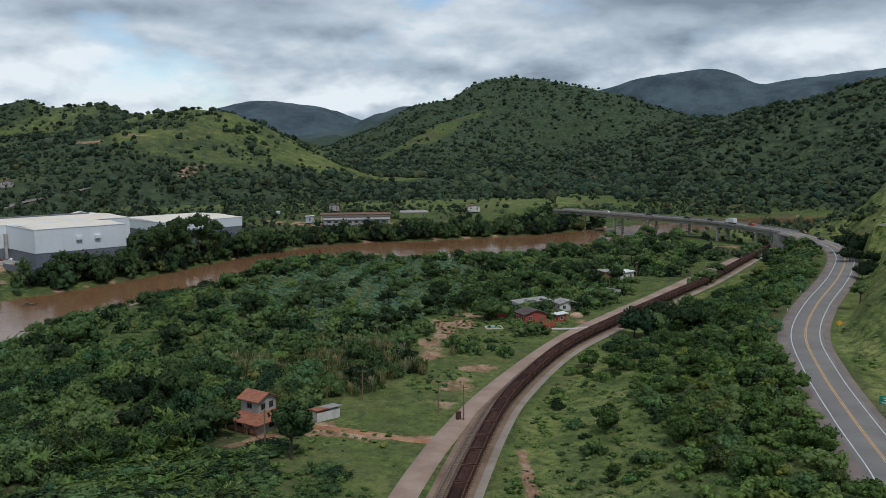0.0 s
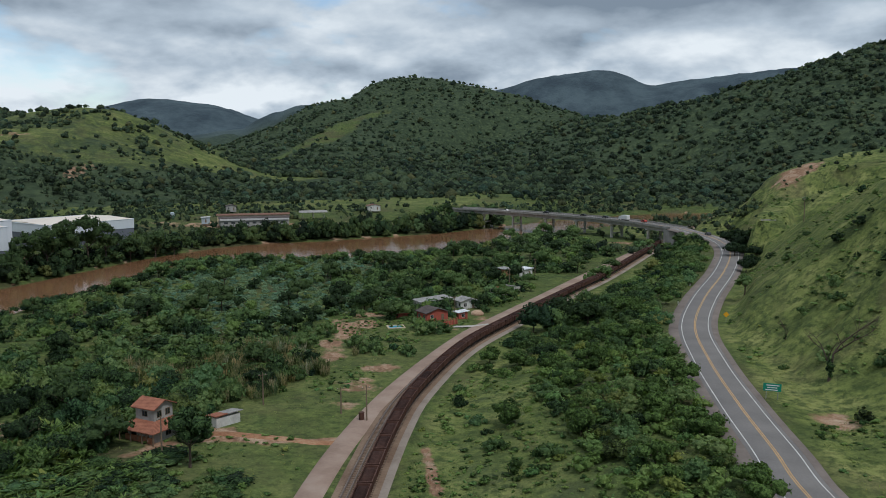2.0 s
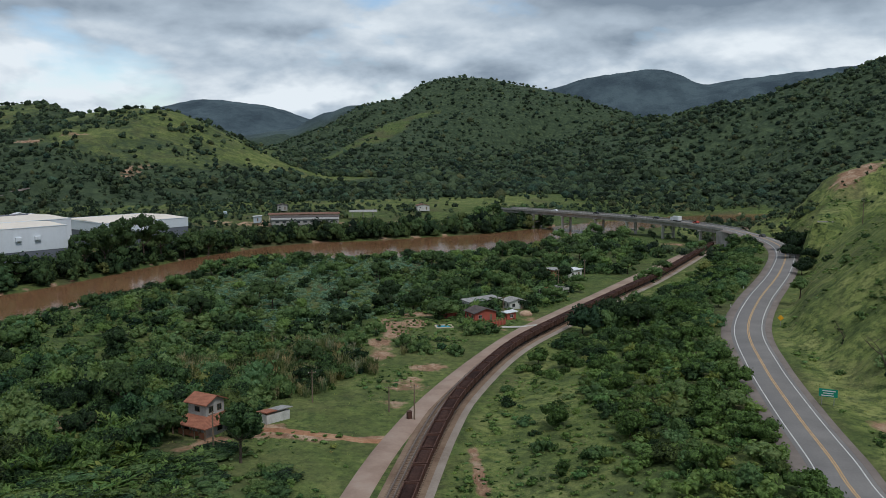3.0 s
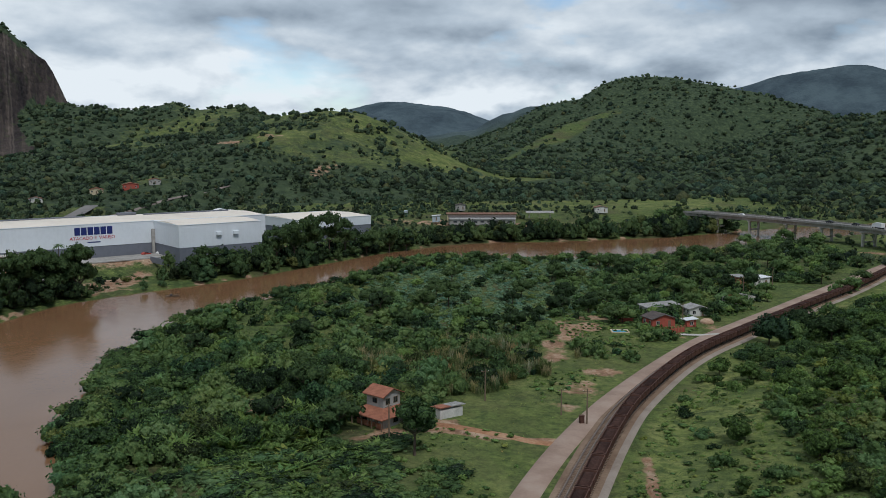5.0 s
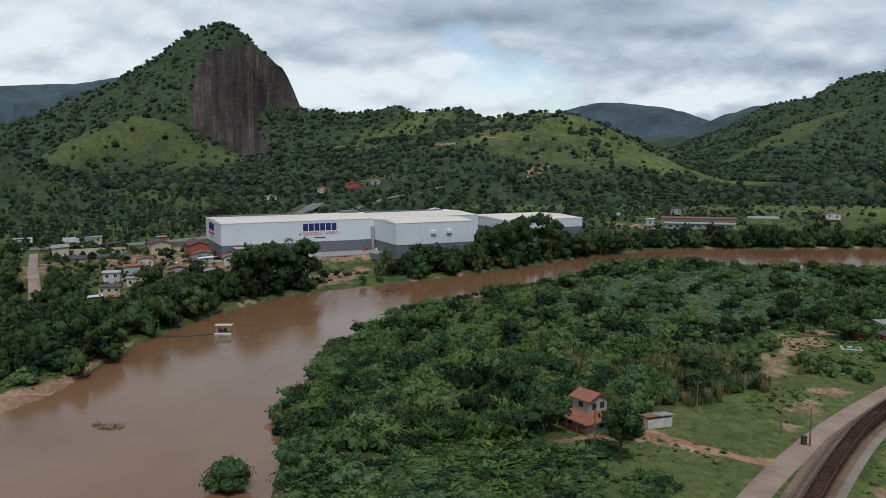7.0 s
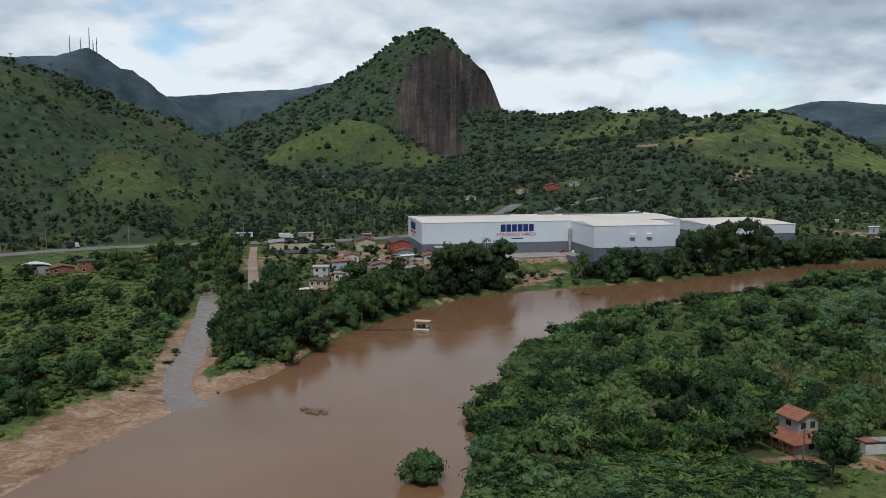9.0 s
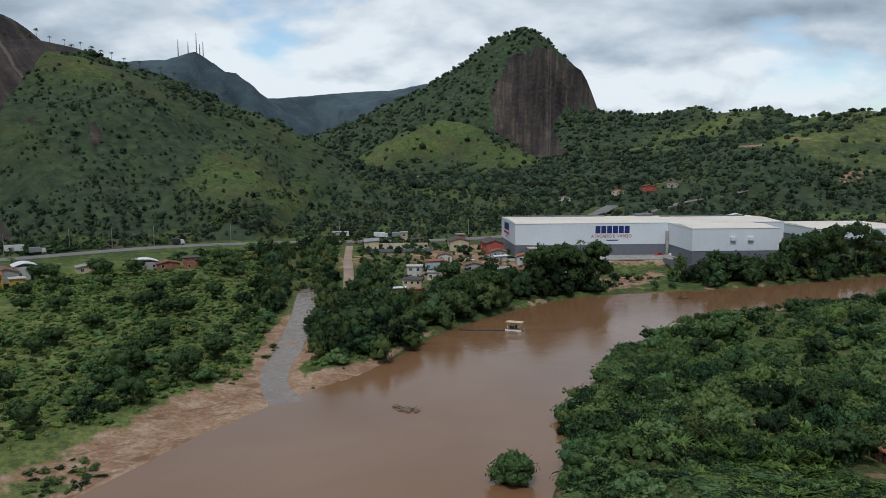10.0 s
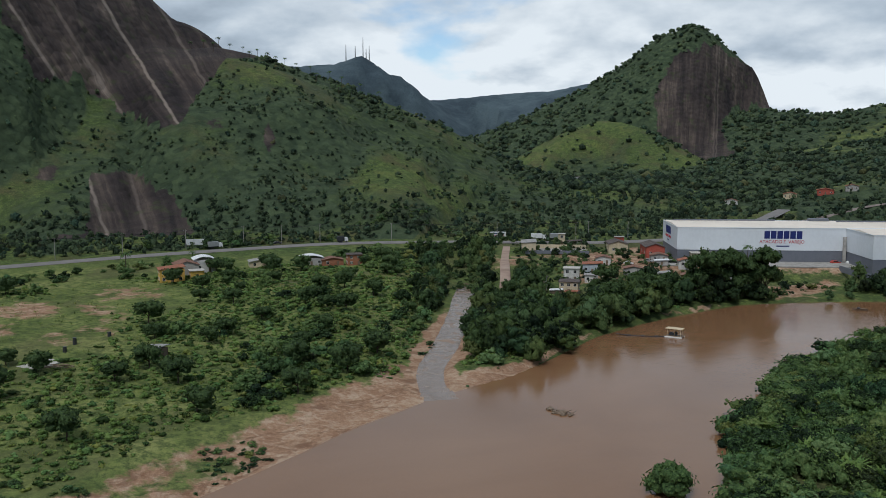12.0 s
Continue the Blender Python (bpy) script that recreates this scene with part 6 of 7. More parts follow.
def antennas():
    for az, tall in ((58.3, 60), (57.7, 42), (57.2, 70), (56.8, 55), (57.0, 38)):
        a = radians(az)
        x, y = -math.sin(a) * 3190, math.cos(a) * 3190
        z = float(height(np.array([x]), np.array([y]))[0])
        ob = thing("antenna_mast", pose(x, y, z - 3), "thin steel antenna mast on the summit", "mast", "summit antennas")
        part("mast", tube_mesh([(0, 0, 0), (0, 0, tall * 0.6), (0, 0, tall)], (2.0, 1.4, 0.8), 6), STEEL, ob)
        part("dish", tube_mesh([(0, -2, tall * 0.55), (0, -3.2, tall * 0.55)], (2.4, 0.6), 10), PAINT_WHITE, ob)


antennas()
ribbon("road", CLIMB, -2.4, 2.4, 0.1, SHOULDER, 0.4, "pale road climbing the hillside", "road")
ribbon("road", SIDE_ROAD, -2.8, 2.8, 0.1, ASPHALT, 0.4, "side road climbing over the grassy hill", "road")


def power_lines():
    """Wires that sag from pole to pole beside the highway."""
    ob = tagged(new("power_line"), "thin dark power wires along the highway", "wires")
    spots = [(-411, 70), (-412, 100), (-412, 130), (-410, 160), (-409, 190), (-402, 208), (-394, 226), (-376, 259), (-345, 306), (-321, 351)]
    px, py = np.array(spots, float).T
    pz = height(px, py) + 9.6
    for off in (-0.6, 0.6):
        for i in range(len(spots) - 1):
            pts = [(px[i] + (px[i + 1] - px[i]) * t + off, py[i] + (py[i + 1] - py[i]) * t, pz[i] + (pz[i + 1] - pz[i]) * t - 3.2 * t * (1 - t)) for t in (0, 0.25, 0.5, 0.75, 1)]
            part("wire", tube_mesh(pts, (0.035,) * 5, 4), BLACK, ob)


power_lines()


def rubble_place():
    z = float(height(np.array([-217.0]), np.array([48.0]))[0])
    pad = thing("concrete_pad", pose(-221, 47, z, 0, 0, 30), "cracked pale concrete pad on the plain", "pad")
    part("slab", box_mesh("s", 13, 9, 0.5, 0.08, (0, 0, -0.3)), CONCRETE_PALE, pad)
    rng = np.random.default_rng(12)
    heap = thing("timber_heap", pose(-213, 50, z, 0, 0, 60), "heap of dark planks and sheets beside the pad", "timber")
    for i in range(14):
        part("plank", box_mesh("p", rng.uniform(1.5, 3.5), 0.3, 0.12, 0.01), WOOD, heap, "", pose(rng.uniform(-4, 4), rng.uniform(-1.2, 1.2), 0.1 + 0.12 * (i % 4), 0, rng.uniform(-6, 6), rng.uniform(-40, 40)))
    for x, y, h in ((-226, 56, 1.4), (-232, 60, 1.8), (-236, 70, 1.2)):
        b = thing("water_butt", pose(x, y, float(height(np.array([float(x)]), np.array([float(y)]))[0])), "dark upright drum on bare soil", "drum", "drums on the plain")
        part("drum", tube_mesh([(0, 0, -0.1), (0, 0, h)], (0.5, 0.5), 12), PAINT_DARK, b)


rubble_place()


# ---- plants ----
def leaf_material(name, stops, wide=0.03, spec=0.15, grain=2.6):
    """Foliage: the plant's own tint, patches of kinds over the land, a change from leaf to leaf, and painted dark gaps.
    """
    k = Mat(name, 0.62, 0, spec)
    tint = k.attr("tint")[0]
    f = k.math("ADD", k.math("MULTIPLY", tint, 0.50), k.math("MULTIPLY", k.noise(wide, 3, 0.6), 0.30))
    f = k.math("ADD", f, k.math("MULTIPLY", k.island(), 0.12))
    # Fine noise puts the shaded gaps between leaves into the colour.
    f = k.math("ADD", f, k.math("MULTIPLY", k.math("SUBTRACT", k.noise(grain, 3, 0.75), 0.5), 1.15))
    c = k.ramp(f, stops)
    kind = k.math("FRACT", k.math("MULTIPLY", tint, 7.31))
    c = k.mix(k.ramp(kind, ((0.62, 0.0), (0.70, 0.5), (0.80, 0.0))), c, k.mix(1.0, c, (1.22, 1.06, 0.8), "MULTIPLY"))
    c = k.mix(k.ramp(kind, ((0.12, 0.0), (0.2, 0.6), (0.34, 0.0))), c, k.mix(1.0, c, (0.75, 1.05, 1.45), "MULTIPLY"))
    c = k.mix(k.ramp(kind, ((0.93, 0.0), (0.96, 0.6))), c, k.mix(1.0, c, (1.5, 1.0, 0.8), "MULTIPLY"))
    k.colour(c)
    k.bump(k.noise(grain * 1.3, 3, 0.7), 1.0, 0.9 / grain)
    thin = k.n.new("ShaderNodeBsdfTranslucent")
    k.l.new(k.mix(1.0, c, (1.0, 1.0, 0.55), "MULTIPLY"), thin.inputs["Color"])
    both = k.n.new("ShaderNodeMixShader")
    both.inputs[0].default_value = 0.28
    k.l.new(k.b.outputs[0], both.inputs[1])
    k.l.new(thin.outputs[0], both.inputs[2])
    k.l.new(both.outputs[0], k.n["Material Output"].inputs["Surface"])
    return k.m


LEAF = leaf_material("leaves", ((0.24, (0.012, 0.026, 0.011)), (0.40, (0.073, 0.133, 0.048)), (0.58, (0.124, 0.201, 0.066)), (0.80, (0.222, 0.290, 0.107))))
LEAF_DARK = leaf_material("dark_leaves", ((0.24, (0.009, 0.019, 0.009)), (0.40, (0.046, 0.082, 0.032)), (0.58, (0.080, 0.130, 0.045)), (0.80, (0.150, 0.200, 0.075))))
LEAF_BLUE = leaf_material("bluish_leaves", ((0.25, (0.120, 0.204, 0.125)), (0.5, (0.184, 0.292, 0.173)), (0.75, (0.247, 0.353, 0.191))))
LEAF_LIGHT = leaf_material("bright_leaves", ((0.26, (0.038, 0.070, 0.018)), (0.5, (0.148, 0.244, 0.065)), (0.78, (0.238, 0.332, 0.099))))
REED = leaf_material("cane", ((0.29, (0.049, 0.072, 0.024)), (0.48, (0.172, 0.223, 0.081)), (0.60, (0.288, 0.268, 0.135)), (0.75, (0.461, 0.369, 0.231))))
GRASS = leaf_material("grass_blades", ((0.29, (0.057, 0.085, 0.022)), (0.5, (0.199, 0.261, 0.065)), (0.72, (0.285, 0.315, 0.094)), (0.85, (0.399, 0.303, 0.163))))
WOODS = leaf_material("far_leaves", ((0.26, (0.023, 0.037, 0.022)), (0.5, (0.070, 0.107, 0.060)), (0.78, (0.130, 0.176, 0.088))), 0.008, 0.1, 0.55)


def bark_material():
    k = Mat("bark", 0.9, 0, 0.1)
    k.colour(k.ramp(k.noise(2.0, 5, 0.65, k.stretch(3, 3, 0.5)), ((0.35, (0.045, 0.034, 0.026)), (0.65, (0.14, 0.11, 0.085)))))
    k.bump(k.noise(5.0, 4), 0.6, 0.05)
    return k.m


BARK = bark_material()


def frames(normal, spin):
    """Two axes across each normal."""
    ref = np.where(np.abs(normal[:, 2:3]) < 0.9, np.array([[0, 0, 1.0]]), np.array([[1.0, 0, 0]]))
    a = np.cross(normal, ref)
    a /= np.linalg.norm(a, axis=1)[:, None]
    b = np.cross(normal, a)
    c, s = np.cos(spin)[:, None], np.sin(spin)[:, None]
    return a * c + b * s, b * c - a * s


def leaf_quads(centre, normal, size, rng, slim=0.62):
    """A bent four-cornered leaf clump at each centre."""
    n = len(centre)
    u, v = frames(normal, rng.uniform(0, 2 * np.pi, n))
    s = (size * rng.uniform(0.65, 1.35, n))[:, None]
    tip = normal * s * rng.uniform(-0.25, 0.1, n)[:, None]
    q = np.stack([centre - u * s * 0.5, centre - v * s * slim * 0.5 + normal * s * 0.12, centre + u * s * 0.5 + tip, centre + v * s * slim * 0.5 + normal * s * 0.12], 1)
    return q.reshape(-1, 3)


def quads_of(v):
    return v, np.arange(len(v)).reshape(-1, 4)


def merge(sets):
    vs, fs, n = [], [], 0
    for v, f in sets:
        vs.append(v)
        fs.append(f + n)
        n += len(v)
    return np.concatenate(vs), np.concatenate(fs)


def bough(centre, radius, segs, rings, rng, squash=0.82):
    """One uneven rounded mass of leaves, open underneath."""
    rows = []
    for i in range(rings + 1):
        e = math.radians(86 - i * (86 + 38) / rings)
        a = np.arange(segs) / segs * 2 * np.pi + i * 0.4
        r = radius * rng.uniform(0.68, 1.25, segs)
        rows.append(np.stack([np.cos(a) * math.cos(e) * r, np.sin(a) * math.cos(e) * r, math.sin(e) * r * squash], -1) + centre)
    v = np.concatenate(rows)
    i = np.arange(segs)
    f = np.concatenate([np.stack([k * segs + i, (k + 1) * segs + i, (k + 1) * segs + (i + 1) % segs, k * segs + (i + 1) % segs], -1) for k in range(rings)])
    return v, f


def crown(seed, leaves, size, blobs=7, flat=0.75, spread=0.62, lift=0.0, segs=7, rings=4):
    """Uneven boughs set round with loose leaf clumps; about one metre in radius, its foot at z = 0."""
    rng = np.random.default_rng(seed)
    ang = rng.uniform(0, 2 * np.pi, blobs)
    rad = spread * np.sqrt(rng.uniform(0.15, 1, blobs))
    c = np.stack([rad * np.cos(ang), rad * np.sin(ang), rng.uniform(0.25, 0.85, blobs) * flat + lift], -1)
    c[0] = (0, 0, flat * 0.9 + lift)
    w = rng.uniform(0.26, 0.50, blobs)
    sets = [bough(c[i], w[i] * (0.78 if leaves > 40 else 0.92), segs, rings, rng) for i in range(blobs)]
    if leaves:
        pick = rng.choice(blobs, leaves, p=w ** 2 / (w ** 2).sum())
        d = rng.normal(size=(leaves, 3))
        d[:, 2] = np.abs(d[:, 2]) * 0.9 - 0.2
        d /= np.linalg.norm(d, axis=1)[:, None]
        p = c[pick] + d * (w[pick] * rng.uniform(0.72, 1.2, leaves))[:, None] * np.array([1, 1, 0.85])
        nrm = d + rng.normal(size=(leaves, 3)) * 0.6 + np.array([0, 0, 0.3])
        nrm /= np.linalg.norm(nrm, axis=1)[:, None]
        sets.append(quads_of(leaf_quads(p, nrm, size, rng)))
    v, f = merge(sets)
    v[:, 2] = np.maximum(v[:, 2], 0.0)
    return v, f


def blades(seed, count, height, width, lean, base=0.35):
    """Upright arching blades: each a bent strip with four corners and a tip."""
    rng = np.random.default_rng(seed)
    a = rng.uniform(0, 2 * np.pi, count)
    r = base * np.sqrt(rng.uniform(0, 1, count))
    foot = np.stack([r * np.cos(a), r * np.sin(a), np.zeros(count)], -1)
    out = np.stack([np.cos(a + rng.normal(0, 0.6, count)), np.sin(a + rng.normal(0, 0.6, count)), np.zeros(count)], -1)
    across = np.stack([-out[:, 1], out[:, 0], np.zeros(count)], -1)
    h = (height * rng.uniform(0.6, 1.15, count))[:, None]
    l = (lean * rng.uniform(0.4, 1.5, count))[:, None]
    w = (width * rng.uniform(0.7, 1.3, count))[:, None]
    up = np.array([0, 0, 1.0])
    midp = foot + up * h * 0.65 + out * l * 0.35
    tip = foot + up * h * rng.uniform(0.8, 1.0, count)[:, None] + out * l
    return quads_of(np.stack([foot, midp - across * w, tip, midp + across * w], 1).reshape(-1, 3))


def place(proto, x, y, z, scale, tall, rng, tint=None):
    """Copies of a set of quads at many places, as one block of corners, with each copy's tint."""
    n = len(x)
    a = rng.uniform(0, 2 * np.pi, n)
    c, s = np.cos(a)[:, None], np.sin(a)[:, None]
    pv, pf = proto
    px, py, pz = pv[None, :, 0], pv[None, :, 1], pv[None, :, 2]
    v = np.stack([(px * c - py * s) * scale[:, None] + x[:, None], (px * s + py * c) * scale[:, None] + y[:, None], pz * tall[:, None] + z[:, None]], -1)
    t = np.repeat(rng.uniform(0, 1, n) if tint is None else tint, len(pv))
    f = (np.arange(n)[:, None, None] * len(pv) + pf[None]).reshape(-1, 4)
    return v.reshape(-1, 3), f, t


def tint_mesh(ob, t):
    a = ob.data.color_attributes.new("tint", "FLOAT_COLOR", "POINT")
    c = np.ones((len(t), 4), np.float32)
    c[:, 0] = t
    a.data.foreach_set("color", c.ravel())


def thicket(name, protos, x, y, z, scale, tall, material, label, category, seed):
    """One object of many plants that nobody could count."""
    rng = np.random.default_rng(seed)
    kind = rng.integers(0, len(protos), len(x))
    sets, ts = [], []
    for i, p in enumerate(protos):
        m = kind == i
        if m.any():
            v, f, t = place(p, x[m], y[m], z[m], scale[m], tall[m], rng)
            sets.append((v, f))
            ts.append(t)
    v, f = merge(sets)
    ob = mesh_object(name, v, f, material, None, True)
    tint_mesh(ob, np.concatenate(ts))
    return tagged(ob, label, category, kind="stuff")


def scatter(seed, count, x0, x1, y0, y1, keep, gap=0.0):
    """Random places in a box for which keep(x, y) exceeds a random number."""
    rng = np.random.default_rng(seed)
    x, y = rng.uniform(x0, x1, count), rng.uniform(y0, y1, count)
    m = rng.uniform(0, 1, count) < keep(x, y)
    x, y = x[m], y[m]
    if gap and len(x):
        cell = {}
        ok = np.zeros(len(x), bool)
        for i, (a, b) in enumerate(zip(x, y)):
            key = (int(a // gap), int(b // gap))
            if key not in cell:
                cell[key] = True
                ok[i] = True
        x, y = x[ok], y[ok]
    return x, y


# open places without bushes: x, y, half-lengths
CLEARINGS = [(-36, 151, 6, 5), (0, 900, 90, 36), (-70, 1010, 80, 30), (70, 960, 60, 26), (-30, 690, 70, 16), (90, 720, 60, 14), (13, 244, 7, 9), (-4, 226, 6, 12), (1, 240, 6, 9), (6, 254, 6, 9), (10, 269, 5, 7), (-60, 163, 5, 4), (0, 256, 8, 12), (-36, 157, 6.5, 6), (-24, 164, 7, 6), (-14, 150, 16, 12), (-4, 178, 12, 22), (-16, 172, 12, 10), (6, 205, 11, 14), (-3, 222, 6, 17), (-66, 168, 9, 4), (28, 254, 11, 8),
             (15, 252, 5, 4), (46, 262, 9, 7), (73, 347, 11, 10), (82, 335, 12, 14), (-26, 144, 5, 5), (20, 228, 7, 8), (150, 455, 18, 16),
             (-268, 52, 52, 26), (-296, 92, 40, 24), (-220, 75, 7, 6), (-336, 124, 14, 12), (-333, 192, 28, 12), (-285, 268, 62, 46), (-235, 250, 30, 30),
             (-225, 350, 75, 80), (-178, 312, 12, 22), (-529, 677, 70, 22), (-60, 556, 55, 22), (-10, 575, 40, 10), (-374, 200, 20, 95), (-380, 90, 22, 90), (-364, 250, 24, 50), (-175, 268, 10, 12)]


def openness(x, y):
    o = np.zeros_like(x)
    for cx, cy, sx, sy in CLEARINGS:
        o = np.maximum(o, smooth(1.25, 0.85, np.hypot((x - cx) / sx, (y - cy) / sy)))
    return o


def sides(x, y):
    dr, (rw,), rs = near_line(x, y, RIVER)
    dt, _, ts = near_line(x, y, TRACK[::4])
    dl, _, _ = near_line(x, y, LANE[::3])
    dm, _, ms = near_line(x, y, ROAD[::4])
    return dr - rw, rs, dt * ts, dl, dm * ms


def island(x, y):
    bank, rs, dt, dl, dm = sides(x, y)
    ok = (bank + 3.5 * fbm(x, y, 18, 2, 98) > 2.0) & (rs > 0) & (dt < 0) & (dl > 5.5) & (y < 540)
    margin = np.where(y < 200, 13.0, 7.0)
    return ok * smooth(margin - 4, margin + 3, dl) * (1 - openness(x, y))


def west_plain(x, y):
    bank, rs, dt, dl, dm = sides(x, y)
    dc, (cw,), _ = near_line(x, y, CREEK)
    dh, _, _ = near_line(x, y, HIGHWAY)
    dn, _, _ = near_line(x, y, TOWN_LANE)
    flats = sand_flats(y)
    return (rs < 0) * smooth(3 + 19 * flats, 6 + 21 * flats, bank + fbm(x, y, 20, 2, 52) * 5 * flats) * smooth(cw + 4, cw + 8, dc) * smooth(7, 11, dh) * smooth(4, 7, dn) * (1 - openness(x, y))


def embankment(x, y):
    bank, rs, dt, dl, dm = sides(x, y)
    f = np.abs(dt) / (np.abs(dt) + np.abs(dm) + 1e-6)
    ok = (dt > 7.5) & (dm < np.where(y < 200, -6.2, -8.5)) & (y < 425) & (y > 40)
    dense = np.where(y < 190, smooth(0.38, 0.5, f) * 1.6, smooth(0.15, 0.45, f) * 0.8)
    return ok * (0.06 + 0.94 * dense * smooth(-0.45, 0.1, fbm(x, y, 26, 2, 33)))


BUSHES = [crown(i, 185, 0.18, 8, segs=5, rings=2) for i in range(6)]
BUSHES_MID = [crown(20 + i, 58, 0.26, 5, segs=5, rings=2) for i in range(6)]
BANK_CROWNS = [crown(120 + i, 110, 0.22, 9, 1.25, 0.62, segs=5, rings=2) for i in range(6)]
BUSHES_FAR = [crown(40 + i, 6, 0.35, 2, 0.62, 0.4, segs=5, rings=2) for i in range(5)]
CROWNS_FAR = [crown(60 + i, 1, 0.5, 1, 0.36, 0.1, segs=5, rings=2) for i in range(8)]
CROWNS_FAR = [(v * np.array([2.0, 2.0, 1.65]), f) for v, f in CROWNS_FAR]
REEDS = [blades(80 + i, 60, 1.0, 0.035, 0.35, 0.45) for i in range(3)]
BIG_LEAVES = [blades(90 + i, 26, 1.0, 0.13, 0.75, 0.2) for i in range(3)]
TUFTS = [blades(100 + i, 9, 1.0, 0.05, 0.55, 0.8) for i in range(4)]


def sizes(n, lo, hi, seed):
    return np.random.default_rng(seed).uniform(lo, hi, n)


def grow(name, protos, xy, r0, r1, h0, h1, material, label, category, seed, sink=0.25):
    x, y = xy
    r = r0 + (r1 - r0) * sizes(len(x), 0, 1, seed) ** 1.8
    h = r * sizes(len(x), h0, h1, seed + 1)
    bank, rs, *_ = sides(x, y)
    h = np.where((rs > 0) & ~((x > 48) & (y > 395)), np.minimum(h, (2.3 + np.clip(bank, 0, 99) * 0.09) * (1.15 + 0.55 * fbm(x, y, 17, 2, 99))), h)
    h = np.where(np.hypot((x + 30) / 34, (y - 126) / 24) < 1, np.minimum(h, 1.3), h)
    return thicket(name, protos, x, y, height(x, y) - sink, r, h, material, label, category, seed)


def blue_patch(x, y):
    return smooth(0.9, 0.5, np.hypot((x + 26 + (y - 335) * -0.15) / 64, (y - 330) / 118)) * smooth(-0.75, -0.3, fbm(x, y, 34, 2, 45))


def cane_patch(x, y):
    return smooth(1.1, 0.7, np.hypot((x + 22) / 34, (y - 205) / 26)) * smooth(-0.35, 0.1, fbm(x, y, 18, 2, 46))


def garden(x, y):
    return smooth(1.15, 0.7, np.hypot((x + 50) / 20, (y - 148) / 18))


def clumps(x, y):
    """Thick stands of trees along the town's bank, with gaps between them; all wooded further up."""
    c = 0.12 + smooth(322, 336, y)
    for cx, cy, r in ((-165, 272, 19), (-173, 226, 19), (-176, 168, 22), (-190, 200, 12), (-196, 250, 10)):
        c = np.maximum(c, smooth(1.25, 0.8, np.hypot(x - cx, y - cy) / r))
    return np.clip(c, 0, 1)


def plant_all():
    near = scatter(1, 6500, -130, 12, 70, 205, lambda x, y: island(x, y) * (1 - 0.85 * cane_patch(x, y)) * (1 - 0.7 * garden(x, y)), 3.1)
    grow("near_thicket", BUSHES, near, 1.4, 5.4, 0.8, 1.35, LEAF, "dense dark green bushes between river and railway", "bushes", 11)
    low = scatter(2, 5000, -130, 25, 90, 215, lambda x, y: island(x, y) * 0.8, 3.2)
    grow("near_undergrowth", BUSHES_MID, low, 1.0, 2.0, 0.7, 1.2, LEAF_LIGHT, "light green low shrubs among the bushes", "shrubs", 13)
    mid_xy = scatter(3, 9000, -135, 130, 205, 535, lambda x, y: island(x, y) * (1 - 0.9 * blue_patch(x, y)) * (1 - 0.8 * cane_patch(x, y)) * smooth(-0.75, -0.1, fbm(x, y, 40, 2, 47)), 3.8)
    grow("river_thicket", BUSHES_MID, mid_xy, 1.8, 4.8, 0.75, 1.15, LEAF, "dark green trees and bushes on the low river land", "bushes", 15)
    blue_xy = scatter(4, 9000, -90, 66, 205, 420, lambda x, y: island(x, y) * blue_patch(x, y), 2.8)
    grow("bluish_shrubs", BUSHES_MID, blue_xy, 1.6, 2.5, 0.45, 0.7, LEAF_BLUE, "blue-green broad-leaved shrubs in a dense patch", "shrubs", 17)
    cane_xy = scatter(5, 6000, -62, 16, 172, 238, lambda x, y: island(x, y) * cane_patch(x, y), 1.5)
    grow("cane", REEDS, cane_xy, 1.5, 2.3, 1.4, 2.1, REED, "tall half-dry cane in a dense stand", "cane", 19)
    banana_xy = scatter(6, 1600, -92, -20, 108, 182, lambda x, y: island(x, y) * np.maximum(0.25 * smooth(0.2, 0.4, fbm(x, y, 22, 2, 48)), garden(x, y)), 2.2)
    grow("banana_plants", BIG_LEAVES, banana_xy, 2.2, 3.2, 0.9, 1.2, LEAF_LIGHT, "bright green banana plants near the house", "banana plants", 21)
    west_xy = scatter(7, 8500, -420, -140, -40, 320, lambda x, y: west_plain(x, y) * 0.32 * smooth(-0.05, 0.4, fbm(x, y, 45, 2, 51) + 0.5 * smooth(-170, -150, x) * smooth(90, 40, y)), 4.0)
    grow("west_thicket", BANK_CROWNS, west_xy, 1.6, 4.6, 0.5, 0.95, LEAF, "green bushes on the plain across the river", "bushes", 23)
    west_low = scatter(8, 22000, -330, -145, -20, 250, lambda x, y: west_plain(x, y) * 0.9, 2.0)
    grow("west_shrubs", BUSHES_FAR, west_low, 1.2, 2.8, 0.4, 0.75, LEAF_LIGHT, "light green low shrubs on the plain", "shrubs", 25)
    bank_xy = scatter(9, 30000, -260, 110, 130, 580,
                      lambda x, y: (lambda b, rs: (rs < 0) * smooth(0.3, 2.5, b) * smooth(26, 16, b) * (y > 150))(*sides(x, y)[:2]) * smooth(13, 17, np.hypot(x + 178, y - 310)) * clumps(x, y), 4.2)
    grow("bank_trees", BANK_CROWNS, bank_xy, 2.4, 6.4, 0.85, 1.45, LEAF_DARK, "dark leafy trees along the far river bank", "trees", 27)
    slope_xy = scatter(10, 14000, 0, 190, 60, 425, embankment, 2.7)
    half = np.random.default_rng(14).uniform(0, 1, len(slope_xy[0])) < np.where(slope_xy[1] < 205, 0.75, 0.3)
